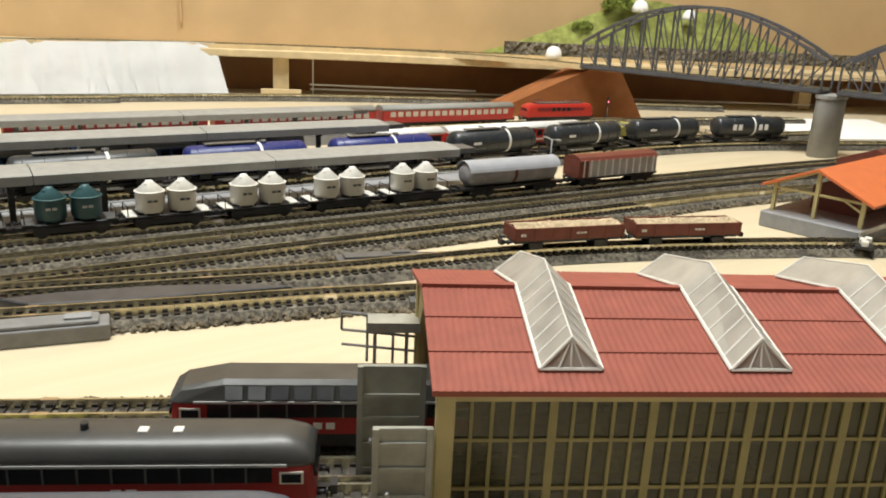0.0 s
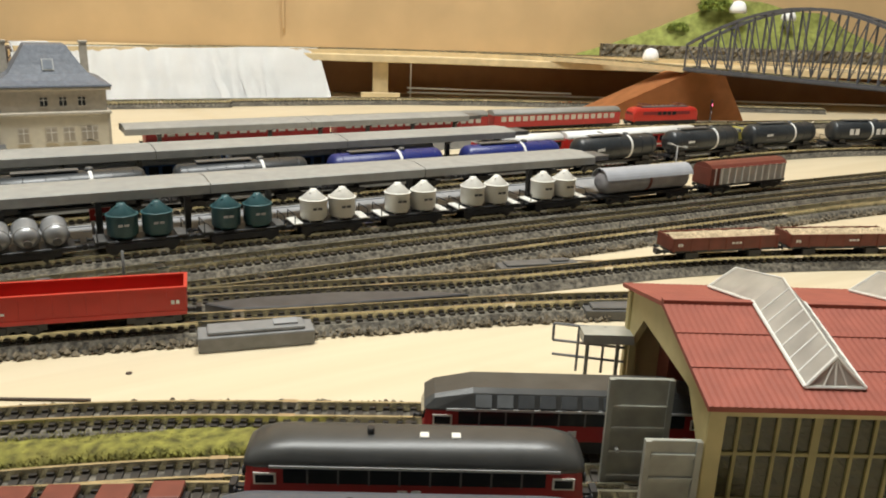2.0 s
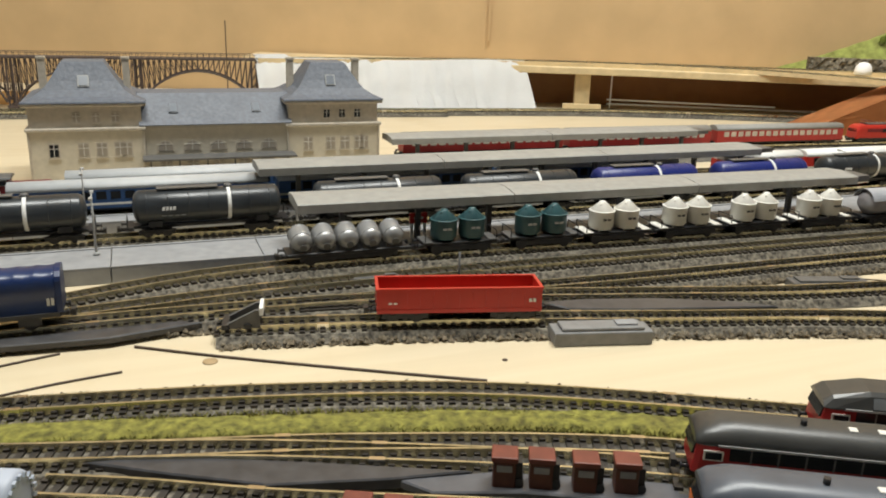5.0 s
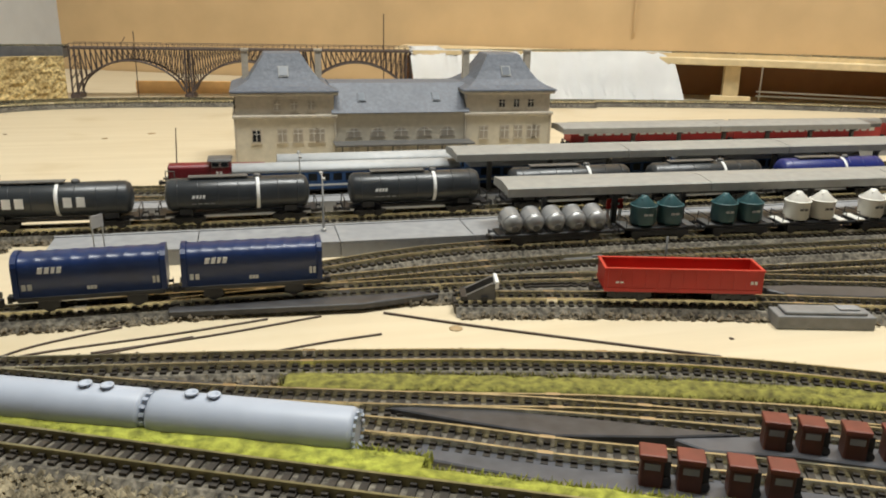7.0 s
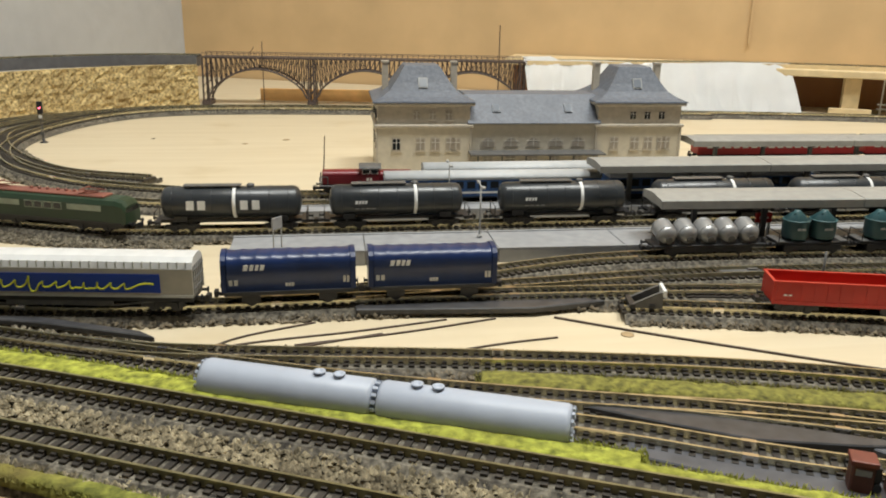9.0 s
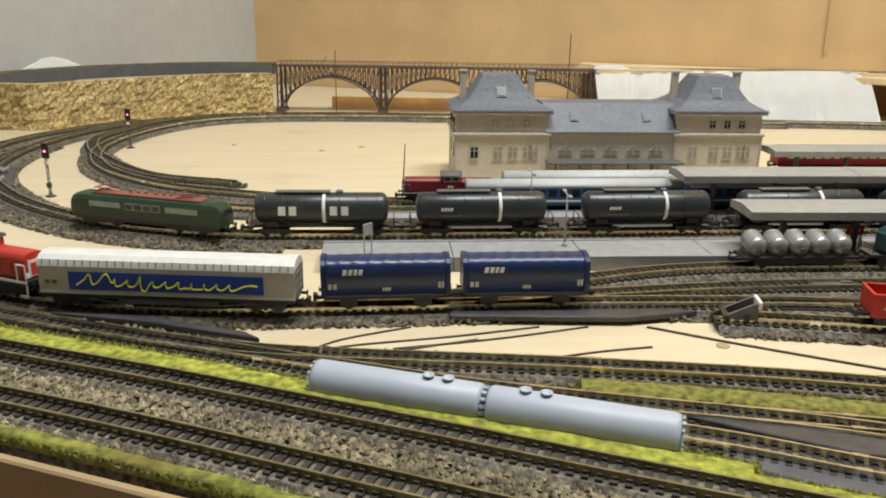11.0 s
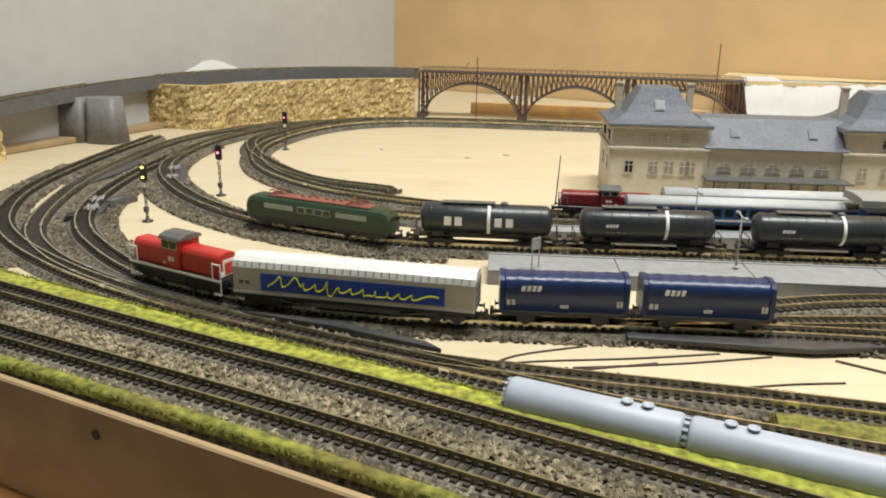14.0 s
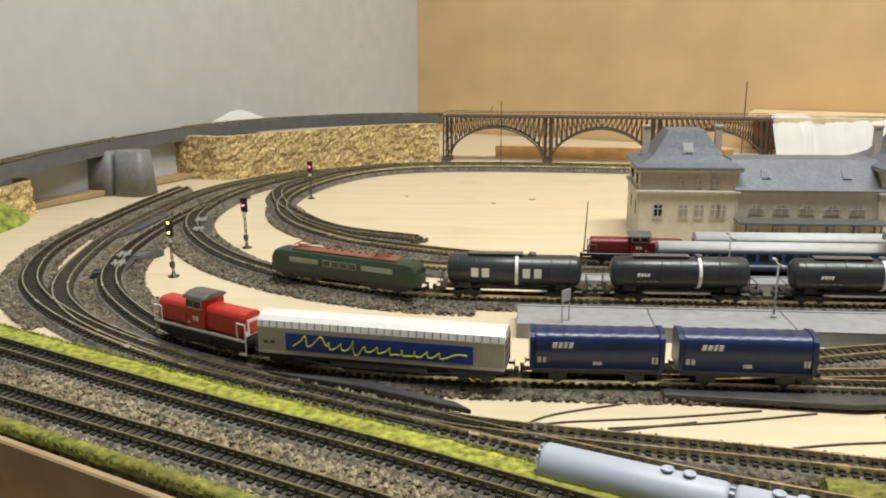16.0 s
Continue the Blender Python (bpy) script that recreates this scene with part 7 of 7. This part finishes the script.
# orange ramp block in front of the shelf: a long wedge with a cut front, side and top
t = thing("plaster_ramp", "rough orange plaster ramp block below the steel bridge", "ramp block")
FOOT = [(0.690, 0.852, 0.0), (0.902, 0.778, 0.0), (0.945, 0.850, 0.0), (0.735, 0.925, 0.0)]
CREST = [(0.8150, 0.797, 0.0625), (0.858, 0.782, 0.0625), (0.884, 0.840, 0.0625), (0.838, 0.856, 0.0625)]
for name, quad in (("front_face", (0, 1)), ("end_face", (1, 2)), ("rear_face", (2, 3)), ("slope", (3, 0))):
    a, b = quad
    bm = B()
    rows = []
    for i in range(13):
        f = i / 12
        p, q = Vector(FOOT[a]).lerp(Vector(CREST[a]), f), Vector(FOOT[b]).lerp(Vector(CREST[b]), f)
        rows.append([p.lerp(q, k / 14) for k in range(15)])
    for row in rows:
        for p in row:
            p += Vector((0.4, 1, 0.3)) * 0.0007 * noise.noise(p * 60)
    grid = [[bm.verts.new(p) for p in row] for row in rows]
    for g0, g1 in zip(grid, grid[1:]):
        for k in range(14):
            bm.faces.new((g0[k], g0[k + 1], g1[k + 1], g1[k]))
    bmesh.ops.solidify(bm, geom=bm.faces[:], thickness=0.002)
    part(name, bm, CLAY, t)
bm = B()
loft(bm, [[(x, y, z - 0.003) for x, y, z in CREST], [(x, y, z + 0.0006) for x, y, z in CREST]])
part("top", bm, CLAY, t)


def truss_span(a, b, z, label):
    """A bowstring truss span: bottom chords, arched top chords, posts and diagonals."""
    a, b = Vector(a), Vector(b)
    t = thing("truss_bridge", label, "bridge", group="truss spans", at=pose(a.x, a.y, z, 0, 0, math.degrees(math.atan2(b.y - a.y, b.x - a.x))))
    L, H, W, n = (b - a).length, 0.076, 0.014, 14
    for y in (-W, W):
        top = [(L * i / n, y, 0.014 + (H - 0.014) * math.sin(math.pi * (0.06 + 0.88 * i / n)) ** 0.9) for i in range(n + 1)]
        bm = B()
        box(bm, 0, L, y - 0.0018, y + 0.0018, -0.005, 0.0005)
        part("bottom_chord", bm, TRUSS, t)
        for p, q in zip(top, top[1:]):
            d = Vector(q) - Vector(p)
            bm = B()
            box(bm, -0.0004, d.length + 0.0004, -0.0016, 0.0016, -0.0016, 0.0016, Matrix.Translation(p) @ Matrix.Rotation(-math.atan2(d.z, d.x), 4, "Y"))
            part("top_chord", bm, TRUSS, t)
        for i, p in enumerate(top):
            bm = B()
            box(bm, p[0] - 0.0009, p[0] + 0.0009, y - 0.0010, y + 0.0010, 0.0, p[2])
            part("post", bm, TRUSS, t)
            if i < n:
                q = top[i + 1]
                bm = B()
                if i < n / 2:
                    rod(bm, (p[0], y, p[2] * 0.97), (q[0], y, 0), 0.0008, 5)
                else:
                    rod(bm, (p[0], y, 0), (q[0], y, q[2] * 0.97), 0.0008, 5)
                part("diagonal", bm, TRUSS, t)
        bm = B()
        rod(bm, (0, y, 0.012), (L, y, 0.012), 0.0004, 5)
        part("handrail", bm, TRUSS, t)
    bm = B()
    box(bm, 0, L, -W - 0.004, W + 0.004, -0.0035, -0.0015)
    part("deck", bm, TRUSS, t)
    for i in range(2, n - 1, 2):
        bm = B()
        zt = 0.014 + (H - 0.014) * math.sin(math.pi * (0.06 + 0.88 * i / n)) ** 0.9
        rod(bm, (L * i / n, -W, zt), (L * i / n, W, zt), 0.0009, 5)
        rod(bm, (L * i / n, -W, zt), (L * (i + 2) / n, W, 0.014 + (H - 0.014) * math.sin(math.pi * (0.06 + 0.88 * (i + 2) / n)) ** 0.9), 0.0006, 5)
        part("top_bracing", bm, TRUSS, t)
    for s in (-0.0049, 0.0049):
        bm = B()
        box(bm, 0, L, s - 0.0006, s + 0.0006, -0.0015, 0.0012)
        part("rail", bm, RAIL, t)


truss_span((0.815, 0.800), (0.872, 0.506), 0.069, "dark grey steel bowstring truss span of the upper line")
truss_span((0.877, 0.490), (0.935, 0.190), 0.069, "dark grey steel bowstring truss span of the upper line")
t = thing("bridge_pier", "round-ended grey concrete bridge pier", "pier", at=pose(0.876, 0.500, 0, 0, 0, -79))
bm = B()


def oval(w, d, z):
    return [(max(-w + d, min(w - d, 0)) + (w - d) * (1 if math.cos(k * math.pi / 10) > 0 else -1) * 1.0 * 0 + math.cos(k * math.pi / 10) * d * 0.85, math.sin(k * math.pi / 10) * w, z) for k in range(20)]


loft(bm, [oval(0.024, 0.016, 0.0), oval(0.0225, 0.0155, 0.052), oval(0.0225, 0.0155, 0.0625)], smooth=True)
part("shaft", bm, CONCRETE, t)
bm = B()
loft(bm, [oval(0.0245, 0.017, 0.0600), oval(0.0245, 0.017, 0.0635)])
part("cap", bm, CONCRETE, t)


# ---------------------------------------------------------------- signals, lamps and small things
def signal(x, y, h, lamps, label, ang=0.0, z=0.0):
    t = thing("colour_light_signal", label, "signal", group="light signals", at=pose(x, y, z, 0, 0, ang))
    bm = B()
    turned(bm, [(0.0042, 0), (0.0042, 0.0008), (0.0016, 0.0012), (0.0012, 0.0040), (0.0006, 0.0042)], 12)
    part("base", bm, BLACKP, t)
    bm = B()
    for s in (-1, 1):
        rod(bm, (s * 0.0009, 0, 0.003), (s * 0.0009, 0, h - 0.006), 0.0004, 6)
    for k in range(7):
        z0 = 0.004 + k * (h - 0.012) / 7
        rod(bm, (-0.0009, 0, z0), (0.0009, 0, z0 + (h - 0.012) / 7), 0.0003, 5)
    part("mast", bm, DARKGREY, t)
    bm = B()
    box(bm, -0.0030, 0.0030, -0.0008, 0.0010, h - 0.0125, h)
    bevel(bm, 0.0006, 2)
    part("head", bm, BLACKP, t)
    bm = B()
    box(bm, -0.0018, 0.0018, -0.0014, 0.0006, 0.0075, 0.0115)
    part("relay_box", bm, DARKGREY, t)
    bm = B()
    box(bm, -0.0016, 0.0016, -0.0012, -0.0007, h - 0.0170, h - 0.0140)
    part("plate", bm, WHITE, t)
    for dx, dz, m in lamps:
        bm = B()
        rod(bm, (dx, -0.0008, h + dz), (dx, -0.0016, h + dz), 0.0008, 10)
        part("lamp", bm, m, t)


signal(-0.506, 0.921, 0.0425, ((0.0, -0.0065, GLOWR),), "dark light signal showing red beside the inner curve", -12)
signal(-0.505, 0.697, 0.0440, ((0.0, -0.0065, GLOWR),), "dark light signal showing red between the curved tracks", -15)
signal(-0.532, 0.608, 0.0440, ((0.0, -0.0020, GLOWY), (0.0, -0.0095, GLOWY)), "dark light signal showing two yellow lamps", -18)
signal(0.93, 0.545, 0.0400, ((0.0, -0.0065, GLOWR),), "dark light signal beside the bridge pier", 50)
signal(0.812, 0.755, 0.0330, ((0.0, -0.0065, GLOWR),), "small light signal showing red before the orange ramp", 45)
bm = B()
rod(bm, (0.066, 0.436, 0.0), (0.066, 0.436, 0.021), 0.0007, 8)
rod(bm, (0.066, 0.436, 0.0), (0.066, 0.436, 0.0045), 0.0016, 8)
solo("marker_post", bm, DARKGREY, "thin dark marker post between the yard tracks", "post")


def lamp(x, y, h, z, label, arm=0.006):
    t = thing("platform_lamp", label, "lamp post", group="platform lamps", at=pose(x, y, z, 0, 0, 0))
    bm = B()
    rod(bm, (0, 0, 0), (0, 0, h), 0.0007, 8, 0.0005)
    turned(bm, [(0.0018, 0), (0.0018, 0.0007), (0.0008, 0.0016)], 10)
    part("post", bm, STEELW, t)
    for s in (-1, 1):
        bm = B()
        rod(bm, (0, 0, h - 0.0008), (0, s * arm, h + 0.0004), 0.0004, 6)
        part("arm", bm, STEELW, t)
        bm = B()
        box(bm, -0.0010, 0.0010, min(s * arm, s * (arm + 0.0046)), max(s * arm, s * (arm + 0.0046)), h - 0.0004, h + 0.0008)
        part("lantern", bm, STEELW, t)


for x, y, h in ((-0.118, 0.519, 0.0335), (0.505, 0.512, 0.034)):
    lamp(x, y, h, 0.0092 if x < 0.46 else 0.0, "slim grey two-armed lamp post on the platform")
for x, y in ((-0.1265, 0.5975), (0.50, 0.5940)):
    lamp(x, y, 0.0310, 0.0092 if x < 0.44 else 0.0, "slim grey two-armed lamp post on the platform")
bm = B()
rod(bm, (-0.217, 0.709, 0.0), (-0.215, 0.708, 0.042), 0.0006, 6, 0.0004)
solo("catenary_mast", bm, WIRE, "single thin dark mast standing on the board", "mast")
bm = B()
rod(bm, (-0.30, 1.20, 0.0), (-0.30, 1.20, 0.088), 0.0006, 6)
rod(bm, (-0.318, 1.21, 0.071), (-0.312, 1.21, 0.080), 0.0005, 6)
solo("catenary_mast", bm, WIRE, "thin dark mast rising beside the viaduct", "mast")
bm = B()
rod(bm, (0.025, 1.165, 0.0), (0.025, 1.165, 0.115), 0.0007, 6)
solo("catenary_mast", bm, WIRE, "thin dark mast rising beside the viaduct", "mast")

t = thing("platform_sign", "small red and white sign at the platform edge", "sign", at=pose(0.0665, 0.507, 0.0092))
bm = B()
box(bm, -0.0055, 0.0055, -0.0006, 0.0006, 0.0090, 0.0155)
part("board", bm, RED, t)
bm = B()
box(bm, -0.003, 0.003, -0.0010, -0.0006, 0.0115, 0.0130)
part("mark", bm, WHITE, t)
bm = B()
for x in (-0.0042, 0.0042):
    box(bm, x - 0.0008, x + 0.0008, -0.0006, 0.0006, 0.0, 0.0090)
part("post", bm, WHITE, t)

t = thing("platform_sign", "small grey information board on thin posts", "sign", at=pose(-0.243, 0.503, 0.0092, 0, 0, 50))
bm = B()
box(bm, -0.004, 0.004, -0.0005, 0.0005, 0.0125, 0.0195)
part("board", bm, PLATF, t)
bm = B()
for x in (-0.0034, 0.0034):
    rod(bm, (x, 0, 0), (x, 0, 0.0125), 0.0004, 6)
part("post", bm, STEELW, t)


def buffer_stop():
    t = thing("buffer_stop", "dark steel buffer stop with a white beam at the siding end", "buffer stop", at=on("T6", -0.054, R))
    for y in (-0.0049, 0.0049):
        bm = B()
        loft(bm, [[(-0.010, y - 0.0009, 0.0), (0.009, y - 0.0009, 0.0), (0.0085, y - 0.0009, 0.0085), (0.0070, y - 0.0009, 0.0085)], [(-0.010, y + 0.0009, 0.0), (0.009, y + 0.0009, 0.0), (0.0085, y + 0.0009, 0.0085), (0.0070, y + 0.0009, 0.0085)]])
        part("stay", bm, DARKGREY, t)
    bm = B()
    box(bm, 0.0086, 0.0104, -0.0062, 0.0062, 0.0060, 0.0098)
    bevel(bm, 0.0003, 1)
    part("beam", bm, WHITE, t, "white painted buffer beam")
    bm = B()
    box(bm, -0.008, -0.005, -0.007, 0.007, 0.0, 0.0022)
    box(bm, 0.002, 0.005, -0.007, 0.007, 0.0, 0.0022)
    part("cross_tie", bm, BLACKP, t)


buffer_stop()


def brown_box(x, y, ang):
    t = thing("trackside_box", "small brown trackside box with a pale front plate and black crank", "trackside box", group="brown trackside boxes", at=pose(x, y, 0.0036, 0, 0, ang))
    bm = B()
    box(bm, -0.0036, 0.0036, -0.0034, 0.0034, 0.0, 0.0105)
    bevel(bm, 0.0004, 1)
    part("body", bm, BOXB, t)
    bm = B()
    box(bm, -0.0042, 0.0042, -0.0040, 0.0040, 0.0105, 0.0124)
    bevel(bm, 0.0005, 2)
    part("lid", bm, RUST, t)
    bm = B()
    box(bm, -0.0024, 0.0024, -0.0038, -0.0034, 0.0072, 0.0094)
    part("plate", bm, PLATF, t)
    bm = B()
    box(bm, 0.0036, 0.0056, -0.0022, 0.0022, 0.0038, 0.0100)
    rod(bm, (0.0046, -0.0030, 0.0030), (0.0046, 0.0030, 0.0030), 0.0016, 10)
    part("crank", bm, BLACKP, t)


for x, y in ((-0.0437, 0.2435), (-0.0333, 0.2385), (-0.0196, 0.2325), (-0.0085, 0.2280), (0.0068, 0.2535), (0.0175, 0.2490), (0.0298, 0.2430), (0.0420, 0.2385)):
    brown_box(x + 0.002, y - 0.0008, -25)

for lx, ly in LAMPS:
    t = thing("ceiling_lamp", "plain white ceiling lamp panel", "lamp", at=pose(lx, ly, 1.53))
    bm = B()
    box(bm, -0.28, 0.28, -0.17, 0.17, 0.0, 0.07)
    bevel(bm, 0.01, 2)
    part("housing", bm, WHITE, t)
